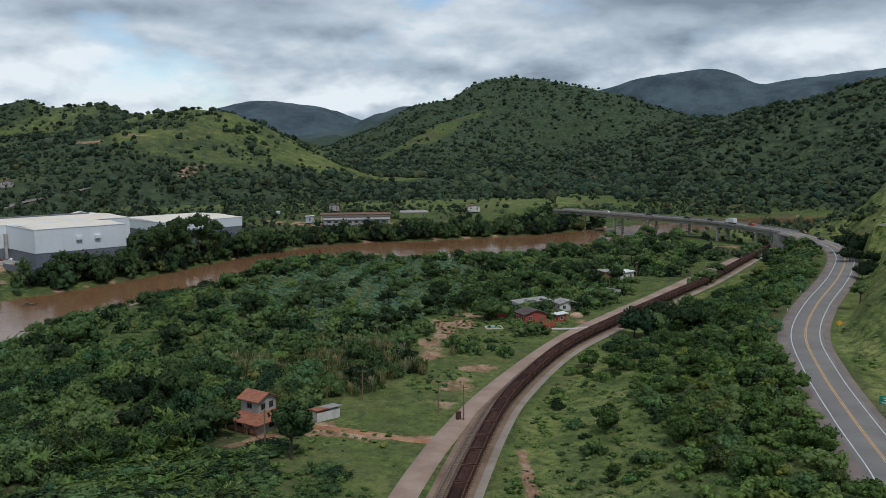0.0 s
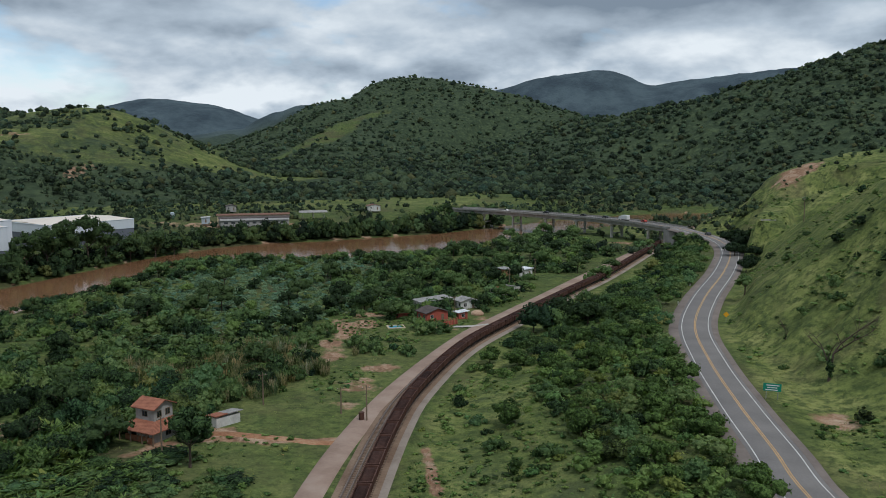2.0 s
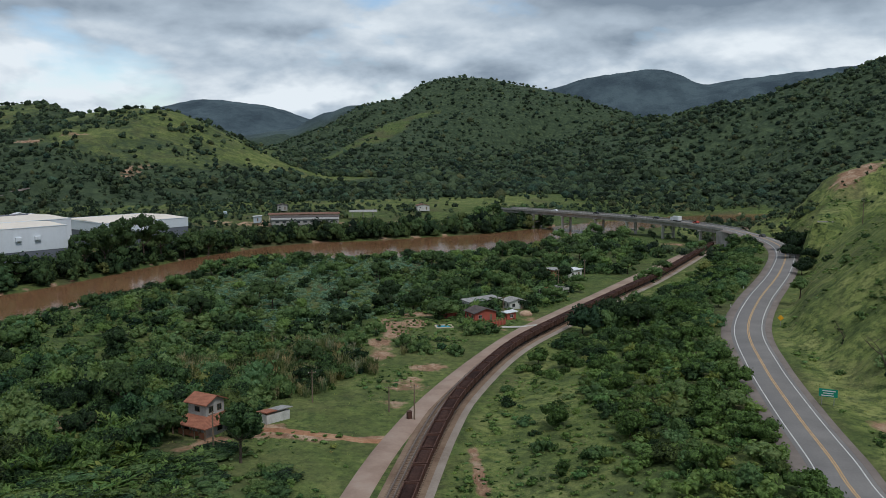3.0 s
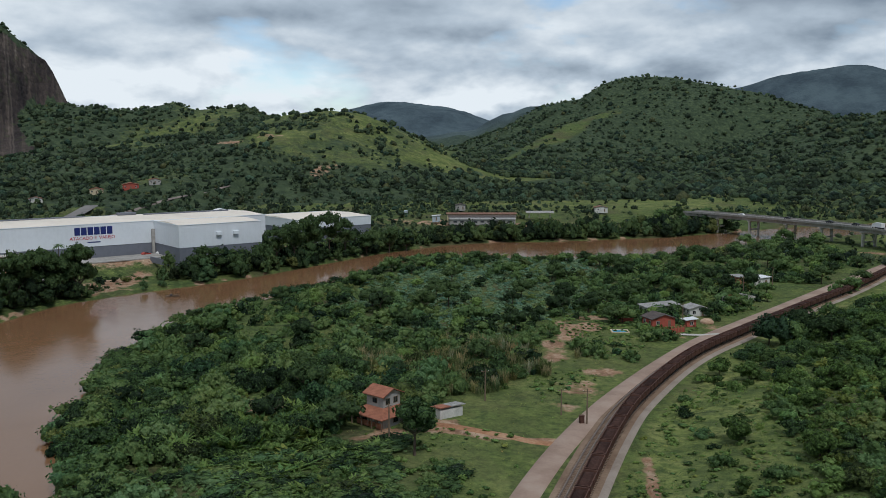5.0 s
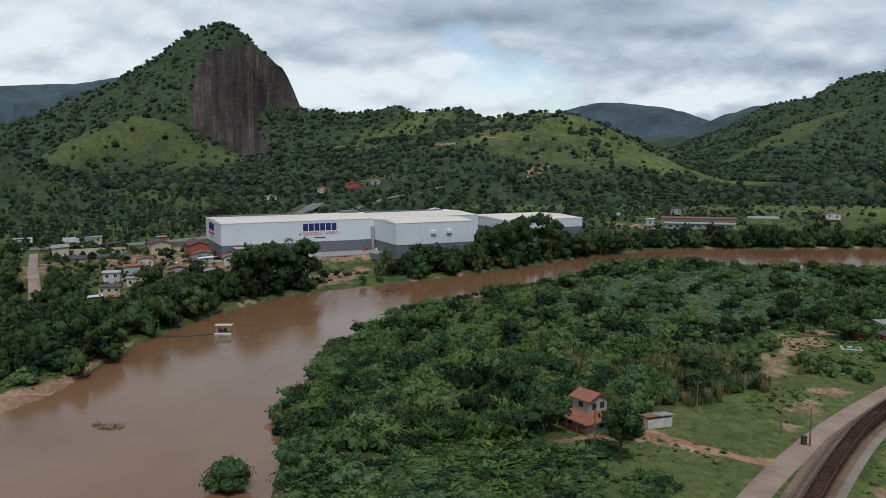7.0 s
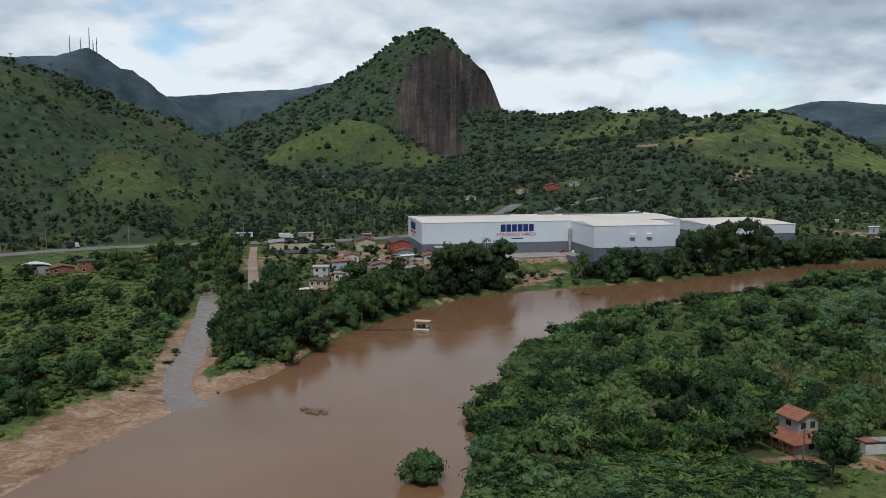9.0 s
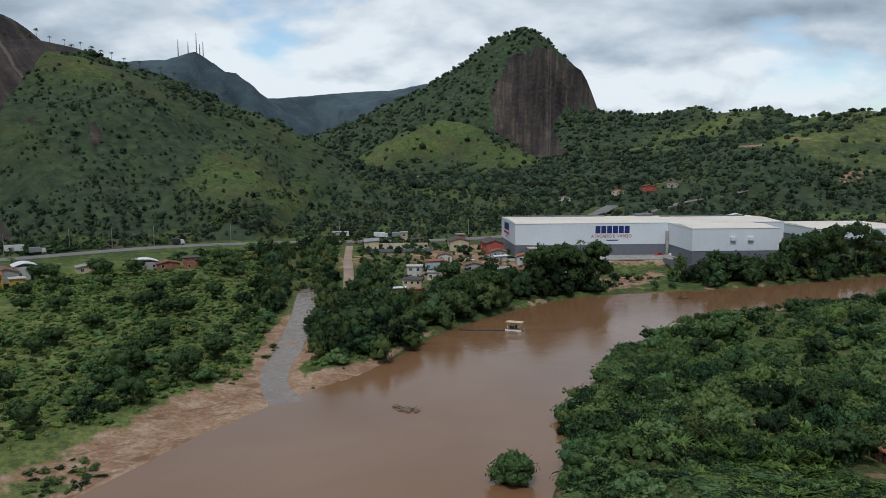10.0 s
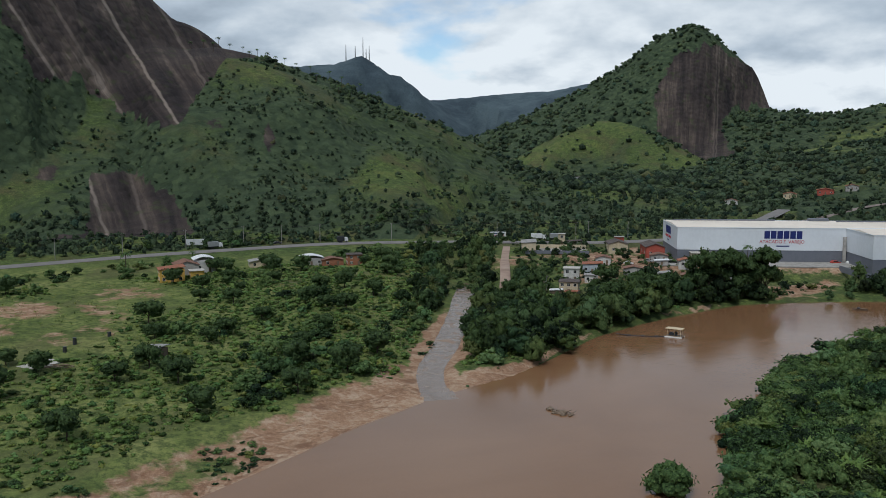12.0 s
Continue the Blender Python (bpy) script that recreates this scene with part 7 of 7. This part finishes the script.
    grow("embankment_shrubs", BUSHES_MID, (slope_xy[0][half], slope_xy[1][half]), 1.5, 3.2, 0.7, 1.0, LEAF_LIGHT, "bright green leafy shrubs on the bank below the road", "shrubs", 28)
    slope_xy = (slope_xy[0][~half], slope_xy[1][~half])
    grow("embankment_thicket", BUSHES, slope_xy, 1.5, 4.2, 0.7, 1.05, LEAF, "green bushes on the bank between railway and road", "bushes", 29)
    hill_xy = scatter(12, 5000, 70, 420, 60, 560,
                      lambda x, y: (lambda d: (d > 9) * 0.35 * smooth(-0.1, 0.5, fbm(x, y, 45, 3, 58)))(sides(x, y)[4]) * (y < 540), 4.5)
    grow("slope_shrubs", BUSHES_MID, hill_xy, 1.2, 3.2, 0.7, 1.1, LEAF, "scattered dark shrubs on the grassy slope", "shrubs", 31)
    mound_xy = scatter(17, 15000, -45, 125, 100, 300,
                       lambda x, y: (lambda s: ((s[2] < -13) & (s[3] > 4) | (s[2] > 5)) * smooth(7.5, 9, np.abs(s[4])) * (s[0] > 20) * smooth(-0.25, 0.3, fbm(x, y, 14, 3, 66)) * 0.85)(sides(x, y)), 1.3)
    grow("meadow_herbs", BUSHES_FAR, mound_xy, 0.5, 1.8, 0.3, 0.7, LEAF_LIGHT, "bright green weeds and herbs in the meadow", "herbs", 32, 0.1)
    side_xy = scatter(19, 9000, 60, 240, 70, 390, lambda x, y: (lambda d: smooth(6, 9, d) * smooth(-0.2, 0.3, fbm(x, y, 18, 3, 68)))(sides(x, y)[4]), 2.4)
    grow("hillside_herbs", BUSHES_FAR, side_xy, 0.6, 2.0, 0.3, 0.6, LEAF_LIGHT, "tufty green herbs on the grassy road slope", "herbs", 39, 0.1)
    flat_xy = scatter(18, 5000, -200, -110, -20, 160,
                      lambda x, y: (lambda s: (s[1] < 0) * smooth(3, 6, s[0]) * smooth(40, 30, s[0]) * smooth(0.05, 0.3, fbm(x, y, 16, 2, 67)))(sides(x, y)), 2.2)
    grow("sandbank_shrubs", BUSHES_MID, flat_xy, 0.7, 2.0, 0.4, 0.7, LEAF, "low shrubs on the sand bank", "shrubs", 34, 0.1)
    creek_xy = scatter(20, 4000, -335, -172, 130, 275, lambda x, y: (lambda d, s: smooth(5, 8, d) * np.where(s > 0, smooth(30, 20, d), smooth(18, 12, d) * smooth(-225, -245, x)) * smooth(5, 8, near_line(x, y, TOWN_LANE)[0]))(near_line(x, y, CREEK)[0], near_line(x, y, CREEK)[2]), 4.4)
    grow("creek_trees", BANK_CROWNS, creek_xy, 2.2, 5.0, 0.9, 1.5, LEAF_DARK, "dark leafy trees along the creek", "trees", 40)
    # town and yards
    town_xy = scatter(14, 4000, -345, -170, 215, 330, lambda x, y: (sides(x, y)[1] < 0) * smooth(4, 8, sides(x, y)[0]) * 0.42 * smooth(4, 7, near_line(x, y, TOWN_LANE)[0]), 5.5)
    grow("yard_trees", BUSHES_MID, town_xy, 1.4, 3.8, 0.7, 1.2, LEAF_DARK, "leafy trees in the yards between the houses", "trees", 33)
    # far woods
    rng = np.random.default_rng(77)
    n = 118000
    az, d = np.radians(rng.uniform(-48, 96, n)), np.exp(rng.uniform(math.log(430), math.log(2600), n))
    x, y = -np.sin(az) * d, np.cos(az) * d
    z, wood, rock, dirt, bank = ground_height(x, y)
    flat = (z < 26)
    chance = smooth(0.42, 0.66, wood + fbm(x, y, 40, 3, 62) * 0.6) * 0.92 + 0.11
    chance = np.where(flat, np.maximum(chance, 0.9 * smooth(-0.5, 0.0, fbm(x, y, 110, 3, 63))), chance)
    chance *= smooth(1.0, 0.5, np.hypot((x - 135) / 70, (y - 490) / 80)) * -0.75 + 1
    chance *= (bank > 4) * (1 - np.clip(rock * 1.6, 0, 1)) * (1 - openness(x, y)) * smooth(6, 12, near_line(x, y, HIGHWAY)[0]) * smooth(9, 14, np.abs(sides(x, y)[4]))
    m = (rng.uniform(0, 1, n) < chance) & (d > 430) & (rng.uniform(0, 1, n) < np.where(d < 760, 0.45, 0.8))
    x, y, z, d = x[m], y[m], z[m], d[m]
    m = (z - ground_height(x * 0.985, y * 0.985)[0]) / (0.015 * d) > -0.04
    x, y, z, d = x[m], y[m], z[m], d[m]
    low = (z < 24) & (d < 1100)
    r = np.where(low, 1.45, 1.0) * np.clip(d * 0.0034, 1.9, 4.3) * np.clip(np.exp(rng.normal(0, 0.34, len(x))), 0.5, 2.0)
    close = d < 760
    thicket("hillside_woods", BUSHES_FAR, x[close], y[close], z[close] - 0.4, r[close], r[close] * 1.1, WOODS, "dark woods and single trees on the hillsides", "woods", 35)
    thicket("distant_woods", CROWNS_FAR, x[~close], y[~close], z[~close] - 0.22 * r[~close], r[~close], r[~close] * 1.05, WOODS, "dark green forest on the distant hills", "woods", 36)
    # grass
    gx, gy = scatter(15, 13000, -60, 180, 95, 320,
                     lambda x, y: (lambda s: ((s[2] < -14) & (s[3] > 4.5) | (s[2] > 5.5)) * smooth(7.5, 8.5, np.abs(s[4])) * (s[0] > 3) * (0.35 + 0.65 * (s[2] > 0)))(sides(x, y)), 0.8)
    grow("tall_grass", TUFTS, (gx, gy), 0.5, 1.0, 0.35, 0.6, GRASS, "tall green meadow grass in tufts", "grass", 37, 0.05)
    wx, wy = scatter(16, 10000, -330, -150, 0, 200, lambda x, y: west_plain(x, y) * 0.6 + openness(x, y) * 0.3 * (sides(x, y)[0] > 12), 1.6)
    grow("plain_grass", TUFTS, (wx, wy), 0.8, 1.4, 0.5, 0.8, GRASS, "green grass on the plain across the river", "grass", 38, 0.05)


plant_all()


# ---- single trees ----
def tree_proto(name, m, trunk_h, spread, seed, leaf, label, category="tree", group="", dense=1.0, flat=0.7, tint=None):
    """A tapered, forking trunk with limbs that carry a crown of boughs and leaf clumps."""
    rng = np.random.default_rng(seed)
    ob = thing(name, m, label, category, group)
    bits = [tube_mesh([(0, 0, -0.5), (0.1, 0, trunk_h * 0.5), (0.05, 0.1, trunk_h)], (0.05 * trunk_h + 0.12, 0.04 * trunk_h + 0.08, 0.03 * trunk_h + 0.06), 8)]
    for i in range(6):
        a = i * 1.05 + rng.uniform(-0.3, 0.3)
        r = spread * rng.uniform(0.45, 0.75)
        z0 = trunk_h * rng.uniform(0.75, 1.0)
        bits.append(tube_mesh([(0, 0, z0), (r * 0.5 * math.cos(a), r * 0.5 * math.sin(a), z0 + spread * 0.25), (r * math.cos(a), r * math.sin(a), z0 + spread * 0.55)], (0.10, 0.07, 0.03), 6))
    part("trunk", join_bm(*bits), BARK, ob)
    v, f = crown(seed, int(260 * dense), 0.18, 10, flat, 0.68, segs=8, rings=4)
    v = v * spread + np.array([0, 0, trunk_h * 0.85])
    c = mesh_object("crown", v, f, leaf, ob, True)
    tint_mesh(c, np.full(len(v), rng.uniform(0.2, 0.8) if tint is None else tint))
    return ob


def bare_tree(m, seed, label):
    rng = np.random.default_rng(seed)
    ob = thing("dead_tree", m, label, "tree")

    def limb(p, d, length, r, depth, out):
        q = [p + d * length * t + Vector((rng.normal(), rng.normal(), 0)) * length * 0.05 * t for t in (0, 0.5, 1)]
        out.append(tube_mesh(q, (r, r * 0.8, r * 0.55), 6))
        if depth:
            for i in range(3 if depth > 1 else 2):
                nd = (d + Vector((rng.normal(), rng.normal(), rng.uniform(-0.1, 0.5))) * 0.6).normalized()
                limb(q[2] if i else q[1], nd, length * rng.uniform(0.55, 0.8), r * 0.5, depth - 1, out)

    bits = []
    limb(Vector((0, 0, -0.5)), Vector((0.1, 0, 1)).normalized(), 5.0, 0.3, 4, bits)
    part("trunk", join_bm(*bits), BARK, ob)
    v, f = crown(seed, 160, 0.16, 5, 1.4, 0.4)
    c = mesh_object("creeper", v * np.array([1.3, 1.3, 2.0]) + np.array([0, 0, 0.5]), f, LEAF, ob, True)
    tint_mesh(c, np.full(len(v), 0.2))
    return ob


def palm_proto(m, tall, seed, label, group):
    rng = np.random.default_rng(seed)
    ob = thing("palm_tree", m, label, "palm", group)
    part("trunk", tube_mesh([(0, 0, -0.5), (0.1, 0, tall * 0.5), (0, 0, tall)], (0.24, 0.17, 0.14), 7), BARK, ob)
    sets = []
    for i in range(16):
        a = i * 0.393 + rng.uniform(-0.15, 0.15)
        up = rng.uniform(-0.1, 0.9)
        d = np.array([math.cos(a), math.sin(a), 0])
        s_ = np.array([-math.sin(a), math.cos(a), 0])
        pts = [np.array([0, 0, tall]) + d * 2.6 * t + np.array([0, 0, 1.0]) * (up * 2.2 * t - 1.9 * t * t) for t in (0, 0.35, 0.7, 1.0)]
        w = (0.06, 0.34, 0.30, 0.04)
        for k in range(3):
            sets.append(quads_of(np.array([pts[k] - s_ * w[k], pts[k + 1] - s_ * w[k + 1], pts[k + 1] + s_ * w[k + 1], pts[k] + s_ * w[k]])))
    v, f = merge(sets)
    c = mesh_object("fronds", v, f, LEAF, ob)
    tint_mesh(c, np.full(len(v), 0.4))
    return ob


def ground_at(x, y):
    return float(height(np.array([float(x)]), np.array([float(y)]))[0])


def single_trees():
    tree_proto("tree", pose(-26.1, 143.2, ground_at(-26.1, 143.2)), 4.2, 4.3, 301, LEAF, "slender leafy tree in front of the house", dense=2.2, flat=1.5)
    tree_proto("tree", pose(54, 240, ground_at(54, 240)), 3.0, 6.4, 302, LEAF_DARK, "broad dark tree leaning over the railway", dense=2.2, flat=0.7, tint=0.3)
    tree_proto("tree", pose(64, 246, ground_at(64, 246)), 3.0, 6.0, 304, LEAF_DARK, "broad dark tree leaning over the railway", dense=2.0, flat=0.7, tint=0.4)
    tree_proto("tree", pose(68, 233, ground_at(68, 233)), 2.6, 5.6, 305, LEAF_DARK, "broad dark tree leaning over the railway", dense=2.0, flat=0.7, tint=0.35)
    tree_proto("tree", pose(59, 238, ground_at(59, 238)), 3.0, 4.6, 303, LEAF, "dark rounded tree beside the railway", flat=0.7)
    big = [(168, 352, 4.0, 7.5), (164, 341, 3.0, 6.0), (157, 331, 2.6, 5.0), (160, 318, 2.2, 4.4), (150, 302, 2.2, 4.2), (143, 292, 2.0, 3.8)]
    for i, (x, y, th, sp) in enumerate(big):
        tree_proto("tree", pose(x, y, ground_at(x, y) - 0.2), th, sp, 310 + i, LEAF, "very dark broad-crowned tree above the road bend", group="trees above the bend", flat=0.6, tint=0.0)
    tree_proto("tree", pose(116, 237, ground_at(116, 237)), 3.0, 3.2, 320, LEAF, "thin-leaved tree at the road edge", dense=0.6, flat=1.0)
    bare_tree(pose(92, 152, ground_at(92, 152) - 0.3), 330, "bare branching tree overgrown with creeper").scale = (1.2, 1.2, 1.25)
    bare_tree(pose(97, 178, ground_at(97, 178) - 0.3), 331, "small bare tree on the grassy slope").scale = (0.5, 0.5, 0.5)
    bush = thing("bush", pose(-84.5, 113, WATER_Z - 0.1), "single rounded green bush standing in the river edge", "bush")
    part("trunk", join_bm(*[tube_mesh([(0, 0, -0.4), (1.2 * math.cos(a), 1.2 * math.sin(a), 1.6), (2.4 * math.cos(a), 2.4 * math.sin(a), 3.4)], (0.16, 0.1, 0.04), 6) for a in (0.3, 1.6, 2.9, 4.1, 5.3)]), BARK, bush)
    v, f = crown(347, 900, 0.13, 26, 1.05, 0.66, segs=7, rings=4)
    tint_mesh(mesh_object("crown", v * np.array([4.4, 4.4, 4.6]), f, LEAF, bush, True), np.full(len(v), 0.55))
    # free-standing trees, copied from four kinds
    kinds = [tree_proto("tree", pose(-15, 246, ground_at(-15, 246)), 3.2, 4.6, 350, LEAF_DARK, "dark green rounded tree on the low river land", group="river land trees", flat=0.75),
             tree_proto("tree", pose(-40, 285, ground_at(-40, 285)), 3.8, 5.0, 351, LEAF_DARK, "dark green rounded tree on the low river land", group="river land trees", flat=0.9),
             tree_proto("tree", pose(70, 372, ground_at(70, 372)), 3.0, 5.2, 352, LEAF, "dark green rounded tree on the low river land", group="river land trees", flat=0.7),
             tree_proto("tree", pose(-74, 190, ground_at(-74, 190)), 1.6, 3.6, 353, LEAF_LIGHT, "light green tree on the low river land", group="river land trees", flat=0.7)]
    rng = np.random.default_rng(9)
    tx, ty = scatter(41, 900, -110, 130, 135, 470, lambda x, y: island(x, y) * smooth(10, 20, sides(x, y)[0]) * np.where(y > 240, 0.9, 0.35) * (1 - 0.75 * blue_patch(x, y)), 15)
    for x, y, z in zip(tx, ty, height(tx, ty)):
        s = rng.uniform(0.6, 1.1)
        copy_thing(kinds[int(rng.integers(0, 4))], pose(x, y, z - 0.2, 0, 0, rng.uniform(0, 360))).scale = (s, s, s * rng.uniform(0.8, 1.1))
    wx, wy = scatter(42, 900, -330, -160, 10, 210, lambda x, y: west_plain(x, y) * 0.6, 20)
    first = tree_proto("tree", pose(-196, 34, ground_at(-196, 34)), 2.6, 5.0, 360, LEAF_DARK, "spreading tree on the plain across the river", group="plain trees", flat=0.7, tint=0.56)
    for x, y, z in zip(wx, wy, height(wx, wy)):
        s = rng.uniform(0.55, 1.05)
        copy_thing(first, pose(x, y, z - 0.2, 0, 0, rng.uniform(0, 360))).scale = (s, s, s)
    ex, ey = scatter(43, 500, 20, 140, 90, 300, lambda x, y: embankment(x, y) * 0.8, 13)
    first = tree_proto("tree", pose(40, 140, ground_at(40, 140)), 1.6, 4.0, 370, LEAF_LIGHT, "light green leafy tree on the bank below the road", group="bank trees", flat=0.7)
    for x, y, z in zip(ex, ey, height(ex, ey)):
        s = rng.uniform(0.6, 1.1)
        copy_thing(first, pose(x, y, z - 0.2, 0, 0, rng.uniform(0, 360))).scale = (s, s, s)
    for i, (x, y, th, sp) in enumerate(((84, 594, 5, 7), (72, 604, 5, 7.5), (92, 606, 5, 7), (60, 596, 4.5, 6.5), (74, 578, 3.5, 5), (104, 600, 5, 7), (150, 424, 2, 3.6), (157, 430, 2, 3.4), (164, 424, 1.6, 3.0), (118, 500, 3, 5.5), (128, 470, 3, 5.5), (108, 470, 3, 5), (96, 486, 3, 5.5))):
        tree_proto("tree", pose(x, y, ground_at(x, y) - 0.3), th, sp, 400 + i, LEAF, "leafy dark tree beside the bridge", group="trees by the bridge", flat=0.85)
    tall = tree_proto("tree", pose(-146, 342, ground_at(-146, 342)), 4.5, 4.6, 390, LEAF_DARK, "tall leafy tree on the river bank by the warehouse", group="tall bank trees", dense=2.2, flat=1.8, tint=0.55)
    spots = [(-180, 280), (-184, 272), (-176, 288), (-182, 290), (-186, 281), (-188, 264), (-184, 262), (-186, 228), (-184, 220), (-188, 238), (-184, 234), (-192, 226), (-183, 226), (-141, 352), (-135, 360), (-130, 371), (-125, 381), (-120, 391), (-114, 401), (-109, 411), (-101, 423), (-92, 436), (-136, 368), (-122, 398), (-186, 275), (-183, 284), (-178, 292), (-192, 267), (-196, 258),
             (-183, 223), (-188, 232), (-190, 242), (-181, 213), (-200, 247), (-184, 205), (-193, 222), (-85, 446), (-150, 338), (-205, 232), (-128, 388)]
    bx, by = np.array(spots, float).T
    for x, y, z in zip(bx, by, height(bx, by)):
        high = -134 < x < -106 and y > 360 or -190 < x < -174 and 258 < y < 295
        s = rng.uniform(1.1, 1.45) if high else rng.uniform(0.8, 1.25)
        copy_thing(tall, pose(x, y, z - (3.2 if y < 300 else 0.2), 0, 0, rng.uniform(0, 360))).scale = (s, s, s * (rng.uniform(1.1, 1.4) if high else rng.uniform(0.8, 1.15)))
    # palms along the western ridge and in the town
    spots = [(-math.sin(radians(a)) * d, math.cos(radians(a)) * d) for a, d in
             ((68.0, 832), (67.2, 830), (66.3, 828), (65.6, 835), (64.8, 830), (63.9, 828), (63.3, 836), (62.2, 832), (61.5, 834), (60.6, 830), (59.4, 832), (58.6, 826), (57.4, 828), (56.2, 822),
              (62.8, 800), (60.2, 790), (64.4, 780), (58.8, 770), (66.6, 790))] + [(-210, 330), (-252, 262), (-345, 110), (-352, 140)]
    first = None
    px, py = np.array(spots).T
    for x, y, z in zip(px, py, height(px, py)):
        m = pose(x, y, z - 0.3, 0, 0, rng.uniform(0, 360))
        if first is None:
            first = palm_proto(m, 8.0, 380, "tall palm on the grassy ridge", "ridge palms")
        else:
            s = rng.uniform(0.75, 1.15)
            copy_thing(first, m).scale = (s, s, s)


single_trees()
